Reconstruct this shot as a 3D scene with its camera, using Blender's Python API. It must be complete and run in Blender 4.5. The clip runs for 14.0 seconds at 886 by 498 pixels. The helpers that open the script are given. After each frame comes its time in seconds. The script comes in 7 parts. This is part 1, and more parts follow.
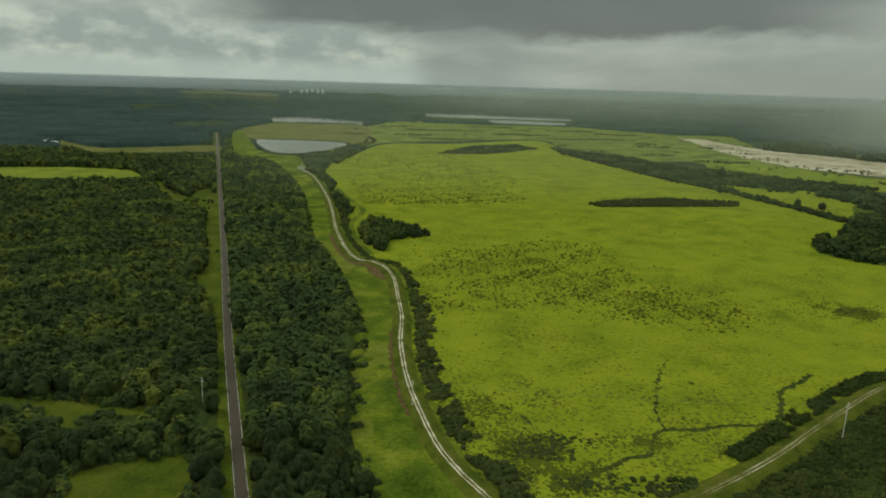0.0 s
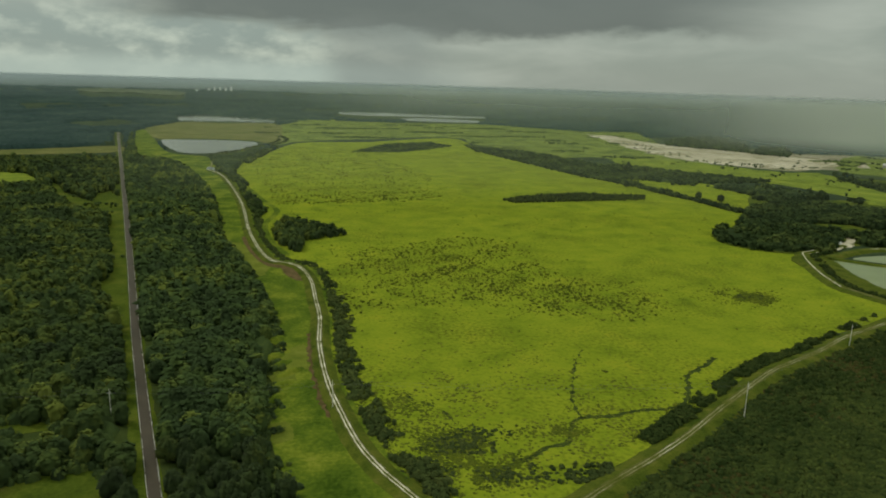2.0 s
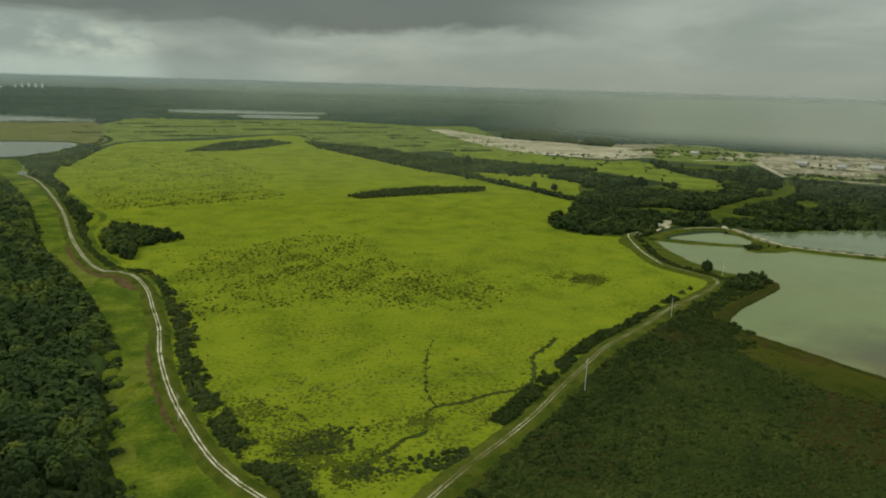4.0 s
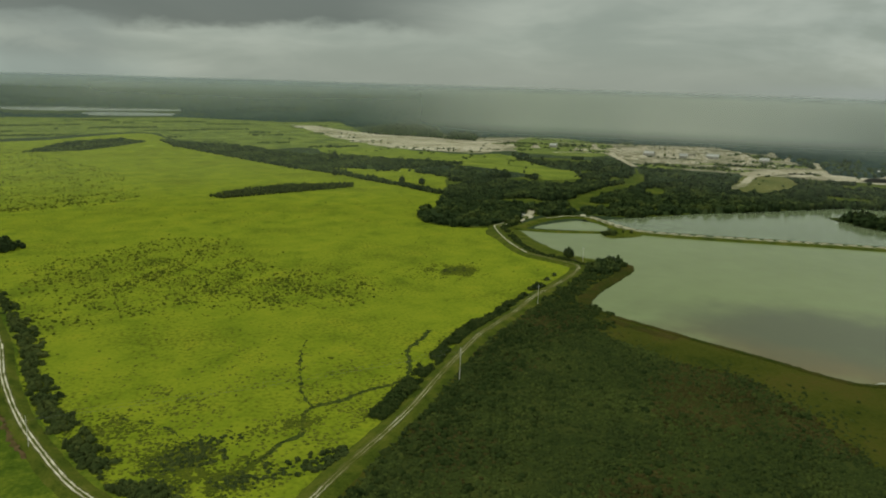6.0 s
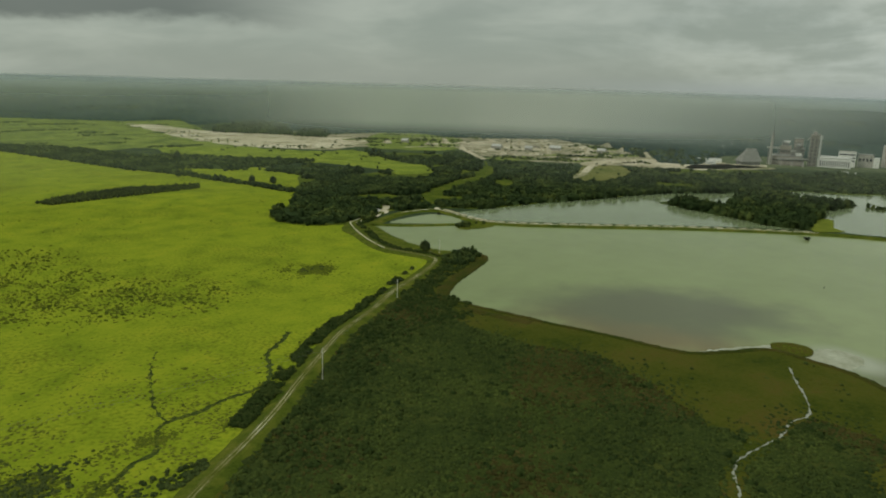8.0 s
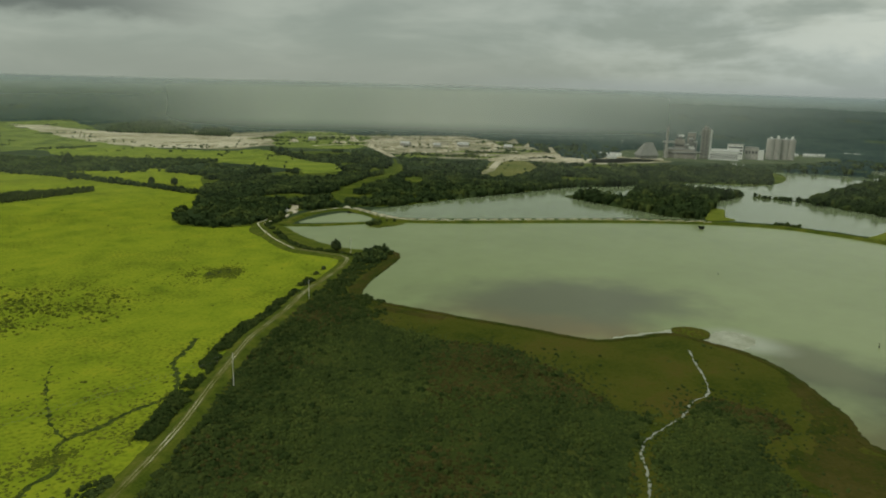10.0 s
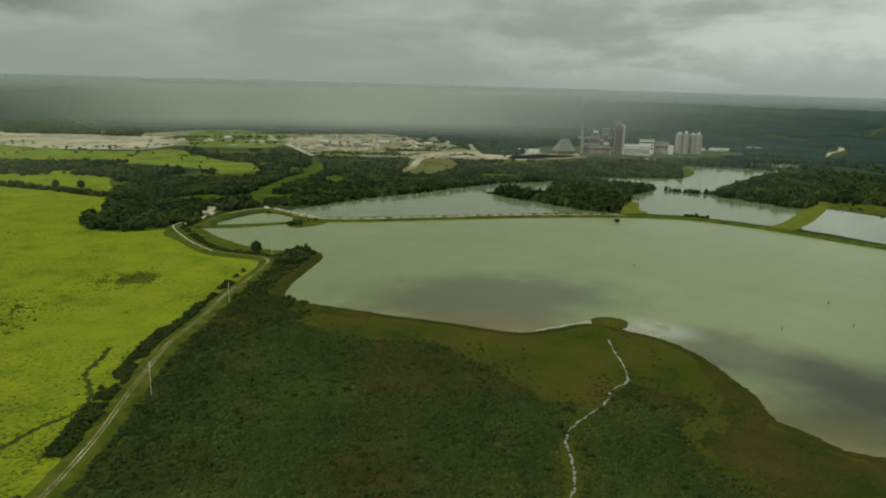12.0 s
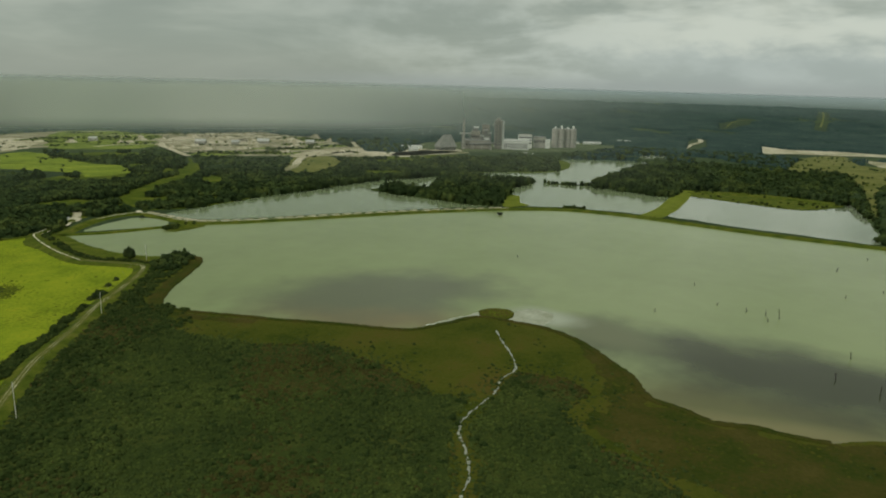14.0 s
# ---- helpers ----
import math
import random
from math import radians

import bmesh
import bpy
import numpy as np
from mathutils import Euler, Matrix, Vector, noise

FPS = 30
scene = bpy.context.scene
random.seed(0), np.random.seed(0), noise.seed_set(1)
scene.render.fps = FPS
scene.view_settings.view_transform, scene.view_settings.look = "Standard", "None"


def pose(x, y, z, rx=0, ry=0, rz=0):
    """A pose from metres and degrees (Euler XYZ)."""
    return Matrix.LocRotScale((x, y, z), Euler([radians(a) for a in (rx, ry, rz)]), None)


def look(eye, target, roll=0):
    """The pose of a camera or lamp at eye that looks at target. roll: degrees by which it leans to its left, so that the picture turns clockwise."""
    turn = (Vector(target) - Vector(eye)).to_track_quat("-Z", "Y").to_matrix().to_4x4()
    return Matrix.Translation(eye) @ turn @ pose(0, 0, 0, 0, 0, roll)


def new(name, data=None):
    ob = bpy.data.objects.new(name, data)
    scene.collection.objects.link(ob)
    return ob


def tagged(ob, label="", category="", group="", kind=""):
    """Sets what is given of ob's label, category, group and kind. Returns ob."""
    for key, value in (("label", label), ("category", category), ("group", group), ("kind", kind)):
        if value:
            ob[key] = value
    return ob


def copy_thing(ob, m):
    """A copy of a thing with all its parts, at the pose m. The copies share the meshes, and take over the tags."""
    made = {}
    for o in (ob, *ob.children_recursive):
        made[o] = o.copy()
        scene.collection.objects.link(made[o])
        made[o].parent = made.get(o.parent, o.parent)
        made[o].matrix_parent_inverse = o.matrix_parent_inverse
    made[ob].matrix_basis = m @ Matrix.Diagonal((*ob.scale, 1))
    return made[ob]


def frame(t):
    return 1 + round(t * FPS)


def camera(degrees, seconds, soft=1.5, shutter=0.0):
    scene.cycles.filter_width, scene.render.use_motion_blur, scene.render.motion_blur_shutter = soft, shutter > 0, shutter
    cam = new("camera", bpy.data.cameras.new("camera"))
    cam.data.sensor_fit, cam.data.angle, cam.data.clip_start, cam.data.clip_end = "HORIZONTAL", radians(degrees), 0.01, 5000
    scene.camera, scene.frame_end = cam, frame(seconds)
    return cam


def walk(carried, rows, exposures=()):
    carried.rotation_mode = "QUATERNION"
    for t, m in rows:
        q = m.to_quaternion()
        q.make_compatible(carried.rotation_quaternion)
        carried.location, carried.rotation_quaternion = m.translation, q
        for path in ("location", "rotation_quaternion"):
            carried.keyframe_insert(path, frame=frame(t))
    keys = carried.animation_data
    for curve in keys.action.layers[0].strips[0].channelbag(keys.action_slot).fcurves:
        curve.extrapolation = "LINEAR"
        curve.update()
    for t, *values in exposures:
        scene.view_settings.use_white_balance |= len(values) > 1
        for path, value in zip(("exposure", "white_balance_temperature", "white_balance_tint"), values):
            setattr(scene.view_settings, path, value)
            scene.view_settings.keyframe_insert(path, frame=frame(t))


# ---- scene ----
# ---- camera: hovers over the levee corner and pans slowly to the right ----
EYE = 160.0
cam = camera(63.8, 14.0, soft=1.95)
PATH = [
    (0.0, -0.00, -13.33, 1.81),
    (0.5, -1.03, -13.32, 1.82),
    (1.0, -2.72, -13.32, 1.84),
    (1.5, -4.60, -13.30, 1.84),
    (2.0, -6.84, -13.28, 1.86),
    (2.5, -10.09, -13.26, 1.79),
    (3.0, -14.05, -13.24, 1.80),
    (5.5, -26.32, -13.29, 1.80),
    (6.0, -30.07, -13.29, 1.84),
    (6.5, -33.69, -13.29, 1.79),
    (7.0, -36.58, -13.27, 1.79),
    (7.5, -39.24, -13.27, 1.75),
    (8.0, -41.84, -13.28, 1.69),
    (8.5, -43.72, -13.26, 1.67),
    (11.0, -52.14, -13.30, 1.65),
    (11.5, -53.44, -13.29, 1.66),
    (12.0, -55.47, -13.29, 1.62),
    (12.5, -57.63, -13.30, 1.63),
    (13.0, -59.95, -13.30, 1.58),
    (13.5, -62.45, -13.30, 1.55),
    (14.0, -64.80, -13.29, 1.53),
]


def aim(yaw, pitch, roll):
    return Matrix.Translation((0, 0, EYE)) @ pose(0, 0, 0, 90 + pitch, 0, yaw) @ pose(0, 0, 0, 0, 0, roll)


walk(cam, [(t, aim(yaw, pitch, roll)) for t, yaw, pitch, roll in PATH])

# ---- world and sun: rainy overcast ----
SUN_EL, SUN_AZ = 48.0, -60.0


class Nodes:
    """Short hand for node trees."""

    def __init__(self, tree):
        self.tree = tree

    def add(self, kind):
        return self.tree.nodes.new(kind)

    def join(self, value, socket):
        if isinstance(value, tuple):
            socket.default_value = (*value, 1)
        elif isinstance(value, (int, float)):
            socket.default_value = value
        else:
            self.tree.links.new(value, socket)

    def math(self, op, *values):
        n = self.add("ShaderNodeMath")
        n.operation = op
        for v, s in zip(values, n.inputs):
            self.join(v, s)
        return n.outputs[0]

    def smooth(self, v, lo, hi):
        n = self.add("ShaderNodeMapRange")
        n.interpolation_type = "SMOOTHSTEP"
        self.join(v, n.inputs["Value"])
        n.inputs["From Min"].default_value, n.inputs["From Max"].default_value = lo, hi
        return n.outputs[0]

    def mix(self, fac, a, b):
        n = self.add("ShaderNodeMix")
        n.data_type = "RGBA"
        for v, s in ((fac, n.inputs[0]), (a, n.inputs[6]), (b, n.inputs[7])):
            self.join(v, s)
        return n.outputs[2]

    def noise(self, vector, scale, detail=4, rough=0.55, dist=0.0):
        n = self.add("ShaderNodeTexNoise")
        self.join(vector, n.inputs["Vector"])
        for k, v in (("Scale", scale), ("Detail", detail), ("Roughness", rough), ("Distortion", dist)):
            n.inputs[k].default_value = v
        return n.outputs["Fac"]

    def field(self, az, el, scale, stretch, off, detail=4, dist=0.0):
        """Noise over azimuth and elevation, drawn out sideways."""
        v = self.add("ShaderNodeCombineXYZ")
        self.join(self.math("MULTIPLY", az, scale), v.inputs[0])
        self.join(self.math("MULTIPLY", el, scale * stretch), v.inputs[1])
        v.inputs[2].default_value = off
        return self.noise(v.outputs[0], 1.0, detail, 0.55, dist)


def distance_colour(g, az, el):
    """Far forest under the horizon, with haze and north-eastern rain painted into its colour."""
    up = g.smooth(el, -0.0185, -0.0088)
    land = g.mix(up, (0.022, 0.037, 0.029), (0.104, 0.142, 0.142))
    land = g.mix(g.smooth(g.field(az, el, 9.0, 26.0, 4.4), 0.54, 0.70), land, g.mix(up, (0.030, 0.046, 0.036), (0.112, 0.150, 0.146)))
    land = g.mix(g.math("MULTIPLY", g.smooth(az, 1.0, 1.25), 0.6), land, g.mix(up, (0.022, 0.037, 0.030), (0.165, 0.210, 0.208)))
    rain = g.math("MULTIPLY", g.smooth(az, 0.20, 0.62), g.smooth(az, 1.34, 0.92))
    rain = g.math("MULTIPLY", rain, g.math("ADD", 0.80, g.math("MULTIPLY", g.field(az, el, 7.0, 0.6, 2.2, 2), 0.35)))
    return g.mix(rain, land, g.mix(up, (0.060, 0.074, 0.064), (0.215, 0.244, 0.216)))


def make_world():
    w = bpy.data.worlds.new("overcast_sky")
    w.use_nodes = True
    scene.world = w
    w.node_tree.nodes.clear()
    g = Nodes(w.node_tree)
    tc = g.add("ShaderNodeTexCoord").outputs["Generated"]
    sep = g.add("ShaderNodeSeparateXYZ")
    g.join(tc, sep.inputs[0])
    x, y, z = sep.outputs
    az = g.math("ARCTAN2", x, y)
    el = g.math("ARCSINE", z)
    broad, mid, fine = g.field(az, el, 2.0, 4.5, 3.1, 2), g.field(az, el, 4.5, 3.8, 7.7, 4, 0.35), g.field(az, el, 20.0, 2.0, 1.3, 5)
    sky = g.add("ShaderNodeTexSky")
    sky.sky_type, sky.sun_disc = "NISHITA", False
    sky.sun_elevation, sky.sun_rotation = radians(SUN_EL), radians(SUN_AZ)
    clear = g.add("ShaderNodeVectorMath")
    clear.operation = "SCALE"
    g.join(sky.outputs[0], clear.inputs[0])
    clear.inputs["Scale"].default_value = 0.08
    # layered grey cloud
    tone = g.smooth(g.math("ADD", g.math("MULTIPLY", mid, 0.6), g.math("MULTIPLY", broad, 0.4)), 0.38, 0.64)
    grey = g.mix(tone, (0.285, 0.330, 0.280), (0.405, 0.450, 0.382))
    # broken cloud with light showing through, low in the west
    puffs = g.smooth(g.math("ADD", g.math("MULTIPLY", fine, 0.65), g.math("MULTIPLY", mid, 0.35)), 0.40, 0.64)
    west = g.math("MULTIPLY", g.smooth(az, 0.22, -0.22), g.smooth(el, 0.11, 0.045))
    grey = g.mix(west, grey, g.mix(puffs, (0.272, 0.338, 0.302), (0.52, 0.59, 0.49)))
    strip = g.math("MULTIPLY", g.smooth(az, 0.20, -0.02), g.smooth(el, 0.030, 0.004))
    grey = g.mix(g.math("MULTIPLY", strip, 0.85), grey, (0.42, 0.51, 0.445))
    # thinner cloud in the east
    east = g.math("MULTIPLY", g.smooth(az, 0.75, 1.35), g.smooth(g.math("ADD", g.math("MULTIPLY", mid, 0.6), g.math("MULTIPLY", fine, 0.4)), 0.40, 0.58))
    grey = g.mix(g.math("MULTIPLY", east, 0.45), grey, (0.55, 0.61, 0.55))
    blue = g.math("MULTIPLY", g.smooth(az, 1.10, 1.55), g.smooth(el, 0.105, 0.03))
    grey = g.mix(g.math("MULTIPLY", blue, 0.55), grey, (0.40, 0.465, 0.455))
    billow = g.math("ADD", el, g.math("MULTIPLY", g.math("SUBTRACT", fine, 0.5), 0.07))
    billow = g.math("MULTIPLY", g.math("MULTIPLY", g.smooth(az, 1.12, 1.50), g.smooth(billow, 0.030, 0.062)), g.smooth(mid, 0.36, 0.56))
    grey = g.mix(g.math("MULTIPLY", billow, 0.65), grey, (0.63, 0.67, 0.57))
    # dark rain base over the marsh
    foot = g.math("ADD", el, g.math("MULTIPLY", g.math("SUBTRACT", g.math("ADD", g.math("MULTIPLY", mid, 0.7), g.math("MULTIPLY", fine, 0.3)), 0.5), 0.09))
    over = g.math("MULTIPLY", g.smooth(az, -0.36, -0.20), g.smooth(az, 0.64, 0.36))
    dark = g.math("MULTIPLY", over, g.math("MULTIPLY", g.smooth(foot, 0.052, 0.074), g.smooth(el, 0.5, 0.2)))
    grey = g.mix(g.math("MULTIPLY", dark, 0.85), grey, (0.110, 0.130, 0.114))
    # darker cloud added out of view over the lake to dim its reflection
    high = g.math("MULTIPLY", g.math("MULTIPLY", g.smooth(az, 0.0, 0.4), g.smooth(az, 1.20, 0.80)), g.math("MULTIPLY", g.smooth(el, 0.15, 0.24), g.smooth(el, 0.75, 0.45)))
    grey = g.mix(g.math("MULTIPLY", high, 0.55), grey, (0.130, 0.150, 0.130))
    # falling rain under it
    shaft = g.math("MULTIPLY", g.math("MULTIPLY", g.smooth(az, -0.07, -0.01), g.smooth(az, 0.16, 0.05)), g.smooth(el, 0.085, 0.05))
    grey = g.mix(g.math("MULTIPLY", shaft, 0.55), grey, (0.20, 0.235, 0.215))
    mist = g.math("MULTIPLY", g.math("MULTIPLY", g.smooth(az, 0.05, 0.55), g.smooth(az, 1.28, 0.86)), g.smooth(el, 0.055, -0.006))
    grey = g.mix(g.math("MULTIPLY", mist, 0.75), grey, (0.290, 0.325, 0.272))
    pale = g.math("MULTIPLY", g.smooth(az, 0.80, 1.15), g.smooth(el, 0.017, -0.004))
    grey = g.mix(g.math("MULTIPLY", pale, 0.8), grey, (0.315, 0.358, 0.335))
    lift = g.math("MULTIPLY_ADD", g.smooth(el, 0.14, 1.1), 1.4, 1.0)
    lit = g.add("ShaderNodeVectorMath")
    lit.operation = "SCALE"
    g.join(grey, lit.inputs[0])
    g.join(lift, lit.inputs["Scale"])
    total = g.mix(0.94, clear.outputs[0], lit.outputs[0])
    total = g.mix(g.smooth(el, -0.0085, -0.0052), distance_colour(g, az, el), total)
    bg, out = g.add("ShaderNodeBackground"), g.add("ShaderNodeOutputWorld")
    g.join(total, bg.inputs["Color"])
    g.join(bg.outputs[0], out.inputs[0])


make_world()
sun = new("sun", bpy.data.lights.new("sun", "SUN"))
sun.data.energy, sun.data.angle, sun.data.color = 1.3, radians(14), (1.0, 0.95, 0.86)
sun.matrix_world = look((0, 0, 0), (-math.sin(radians(SUN_AZ)), -math.cos(radians(SUN_AZ)), -math.tan(radians(SUN_EL))))


# ---- materials ----
def surface(name, stops, scale, fine, rough=0.9, bump=0.3, island=0.0, spec=0.02, bump_size=1.0, rand=0.0, tone=0.0, speck=()):
    """Colour stops over noise of two sizes (metres), with relief and a little variation piece by piece."""
    m = bpy.data.materials.new(name)
    m.use_nodes = True
    nt = m.node_tree
    N, L = nt.nodes.new, nt.links.new
    b = nt.nodes["Principled BSDF"]
    tc = N("ShaderNodeTexCoord").outputs["Object"]
    big, small = N("ShaderNodeTexNoise"), N("ShaderNodeTexNoise")
    for n, s, d in ((big, scale, 5), (small, fine, 4)):
        L(tc, n.inputs["Vector"])
        n.inputs["Scale"].default_value, n.inputs["Detail"].default_value, n.inputs["Roughness"].default_value = 1 / s, d, 0.6
    add = N("ShaderNodeMath")
    add.operation = "MULTIPLY_ADD"
    L(small.outputs["Fac"], add.inputs[0])
    add.inputs[1].default_value = 0.45
    sub = N("ShaderNodeMath")
    sub.operation = "MULTIPLY_ADD"
    L(big.outputs["Fac"], sub.inputs[0])
    sub.inputs[1].default_value, sub.inputs[2].default_value = 0.95, -0.2
    L(sub.outputs[0], add.inputs[2])
    value = add.outputs[0]
    if island or rand:
        source = N("ShaderNodeNewGeometry").outputs["Random Per Island"] if island else N("ShaderNodeObjectInfo").outputs["Random"]
        j = N("ShaderNodeMath")
        j.operation = "MULTIPLY_ADD"
        L(source, j.inputs[0])
        j.inputs[1].default_value = island or rand
        k = N("ShaderNodeMath")
        k.operation = "SUBTRACT"
        L(value, k.inputs[0])
        k.inputs[1].default_value = (island or rand) / 2
        L(k.outputs[0], j.inputs[2])
        value = j.outputs[0]
    if tone:
        at = N("ShaderNodeAttribute")
        at.attribute_name = "tone"
        j = N("ShaderNodeMath")
        j.operation = "MULTIPLY_ADD"
        L(at.outputs["Fac"], j.inputs[0])
        j.inputs[1].default_value = tone
        L(value, j.inputs[2])
        value = j.outputs[0]
    ramp = N("ShaderNodeValToRGB")
    e = ramp.color_ramp.elements
    while len(e) < len(stops):
        e.new(0.5)
    for n, (p, c) in zip(e, stops):
        n.position, n.color = p, (*c, 1)
    L(value, ramp.inputs[0])
    color = ramp.outputs[0]
    if speck:
        # small tussocks, thick in some places and thin in others
        size, amount, tint = speck
        dots, patch, cut, mixed = N("ShaderNodeTexNoise"), N("ShaderNodeTexNoise"), N("ShaderNodeMapRange"), N("ShaderNodeMix")
        for n, v, d in ((dots, size, 2), (patch, size * 30, 3)):
            L(tc, n.inputs["Vector"])
            n.inputs["Scale"].default_value, n.inputs["Detail"].default_value = 1 / v, d
        both = N("ShaderNodeMath")
        both.operation = "MULTIPLY_ADD"
        L(patch.outputs["Fac"], both.inputs[0])
        both.inputs[1].default_value = 0.7
        L(dots.outputs["Fac"], both.inputs[2])
        L(both.outputs[0], cut.inputs["Value"])
        cut.inputs["From Min"].default_value, cut.inputs["From Max"].default_value, cut.inputs["To Max"].default_value = 0.86, 1.10, amount * 2
        mixed.data_type = "RGBA"
        L(cut.outputs[0], mixed.inputs[0])
        L(color, mixed.inputs[6])
        mixed.inputs[7].default_value = (*tint, 1)
        color = mixed.outputs[2]
    L(color, b.inputs["Base Color"])
    b.inputs["Roughness"].default_value, b.inputs["Specular IOR Level"].default_value = rough, spec
    if bump:
        bp = N("ShaderNodeBump")
        bp.inputs["Strength"].default_value, bp.inputs["Distance"].default_value = bump, bump_size
        L(small.outputs["Fac"], bp.inputs["Height"])
        L(bp.outputs[0], b.inputs["Normal"])
    return m


def leafy(m, amount=0.3):
    """Leaves let part of the light through."""
    nt = m.node_tree
    b = nt.nodes["Principled BSDF"]
    through_leaf, mixed = nt.nodes.new("ShaderNodeBsdfTranslucent"), nt.nodes.new("ShaderNodeMixShader")
    nt.links.new(b.inputs["Base Color"].links[0].from_socket, through_leaf.inputs["Color"])
    mixed.inputs[0].default_value = amount
    nt.links.new(b.outputs[0], mixed.inputs[1])
    nt.links.new(through_leaf.outputs[0], mixed.inputs[2])
    nt.links.new(mixed.outputs[0], nt.nodes["Material Output"].inputs["Surface"])


def plain(name, color, rough=0.7, metal=0.0, scale=1.5, amount=0.25, spec=0.3):
    a, c = tuple(v * (1 - amount) for v in color), tuple(min(1, v * (1 + amount)) for v in color)
    m = surface(name, [(0.3, a), (0.7, c)], scale, scale / 6, rough, 0.08, spec=spec, bump_size=0.05)
    m.node_tree.nodes["Principled BSDF"].inputs["Metallic"].default_value = metal
    return m


M_GROUND = surface("far_land", [(0.25, (0.018, 0.030, 0.014)), (0.5, (0.028, 0.043, 0.019)), (0.62, (0.040, 0.058, 0.022)), (0.75, (0.060, 0.080, 0.026))], 320, 22, bump=0.6, bump_size=4)
M_FLOOR = surface("woodland_floor", [(0.3, (0.022, 0.034, 0.009)), (0.7, (0.045, 0.060, 0.014))], 14, 2, bump=0.5)
M_MEADOW = surface("marsh_meadow", [(0.20, (0.052, 0.078, 0.008)), (0.33, (0.103, 0.141, 0.009)), (0.45, (0.145, 0.184, 0.011)), (0.60, (0.176, 0.210, 0.013)), (0.80, (0.210, 0.213, 0.014))], 30, 3.0, bump=0.4, bump_size=0.6, speck=(2.6, 0.42, (0.074, 0.092, 0.008)))
M_FAR_MEADOW = surface("far_meadow", [(0.3, (0.053, 0.076, 0.020)), (0.46, (0.097, 0.127, 0.024)), (0.60, (0.136, 0.168, 0.029)), (0.8, (0.184, 0.191, 0.055))], 60, 8, bump=0.5)
M_BRIGHT = surface("clearing_grass", [(0.3, (0.078, 0.108, 0.014)), (0.48, (0.123, 0.160, 0.018)), (0.62, (0.162, 0.196, 0.022)), (0.8, (0.190, 0.205, 0.035))], 50, 6, bump=0.6)
M_MOWN = surface("mown_grass", [(0.26, (0.025, 0.048, 0.004)), (0.42, (0.055, 0.087, 0.008)), (0.54, (0.091, 0.123, 0.011)), (0.66, (0.148, 0.168, 0.017)), (0.82, (0.206, 0.196, 0.045))], 30, 2.0, bump=1.0, bump_size=0.9)
# darker version of the mown grass, for clearings, verges and gaps in the woods
M_DARK_GRASS = surface("dark_grass", [(0.30, (0.030, 0.047, 0.006)), (0.46, (0.050, 0.071, 0.007)), (0.62, (0.080, 0.096, 0.012)), (0.8, (0.115, 0.112, 0.026))], 26, 1.8, bump=0.8, bump_size=0.6)
M_BERM = surface("berm_grass", [(0.28, (0.026, 0.042, 0.005)), (0.44, (0.048, 0.066, 0.008)), (0.58, (0.074, 0.086, 0.011)), (0.78, (0.118, 0.112, 0.026))], 13, 1.4, bump=0.4, bump_size=0.4)
M_REED = surface("olive_reeds", [(0.28, (0.024, 0.035, 0.005)), (0.40, (0.039, 0.049, 0.006)), (0.54, (0.052, 0.057, 0.008)), (0.68, (0.064, 0.055, 0.011)), (0.82, (0.077, 0.054, 0.015))], 40, 2.4, bump=1.0, bump_size=1.0)
M_REED_BROWN = surface("brown_reeds", [(0.28, (0.019, 0.029, 0.004)), (0.42, (0.030, 0.038, 0.006)), (0.54, (0.041, 0.039, 0.008)), (0.70, (0.057, 0.048, 0.012))], 30, 2.2, bump=1.0, bump_size=1.0)
M_OLIVE = surface("olive_flat", [(0.3, (0.07, 0.085, 0.02)), (0.6, (0.12, 0.12, 0.035)), (0.8, (0.16, 0.14, 0.06))], 70, 8, bump=0.4)
M_FAR_FIELD = surface("far_field_grass", [(0.3, (0.036, 0.050, 0.026)), (0.5, (0.060, 0.078, 0.036)), (0.7, (0.105, 0.115, 0.062))], 60, 12, bump=0.4)
M_SAND = surface("quarry_sand", [(0.30, (0.118, 0.128, 0.054)), (0.42, (0.255, 0.230, 0.146)), (0.55, (0.374, 0.340, 0.247)), (0.8, (0.477, 0.442, 0.339))], 120, 16, bump=0.4, bump_size=2)
M_SPOIL = surface("quarry_ground", [(0.32, (0.054, 0.066, 0.020)), (0.42, (0.130, 0.126, 0.066)), (0.52, (0.210, 0.192, 0.128)), (0.68, (0.296, 0.271, 0.197))], 45, 9, bump=0.4, bump_size=2)
M_DRY = surface("dry_grass", [(0.3, (0.078, 0.100, 0.012)), (0.6, (0.118, 0.136, 0.018)), (0.85, (0.18, 0.17, 0.05))], 14, 1.2, bump=0.5, bump_size=0.4)
M_DIRT = surface("pale_track", [(0.32, (0.12, 0.12, 0.04)), (0.44, (0.32, 0.30, 0.21)), (0.60, (0.54, 0.51, 0.41))], 9, 0.8, bump=0.3, bump_size=0.1)
M_RUT = surface("worn_rut", [(0.36, (0.078, 0.082, 0.017)), (0.50, (0.16, 0.15, 0.070)), (0.64, (0.34, 0.32, 0.22))], 22, 1.6, bump=0.3, bump_size=0.1)
M_BED = surface("trodden_grass", [(0.30, (0.040, 0.053, 0.007)), (0.46, (0.064, 0.074, 0.011)), (0.62, (0.095, 0.097, 0.026))], 9, 0.9, bump=0.4, bump_size=0.15)
M_CLAY = surface("bare_clay", [(0.26, (0.049, 0.052, 0.011)), (0.40, (0.073, 0.055, 0.020)), (0.62, (0.106, 0.073, 0.033))], 6, 1.0, bump=0.4, bump_size=0.2)
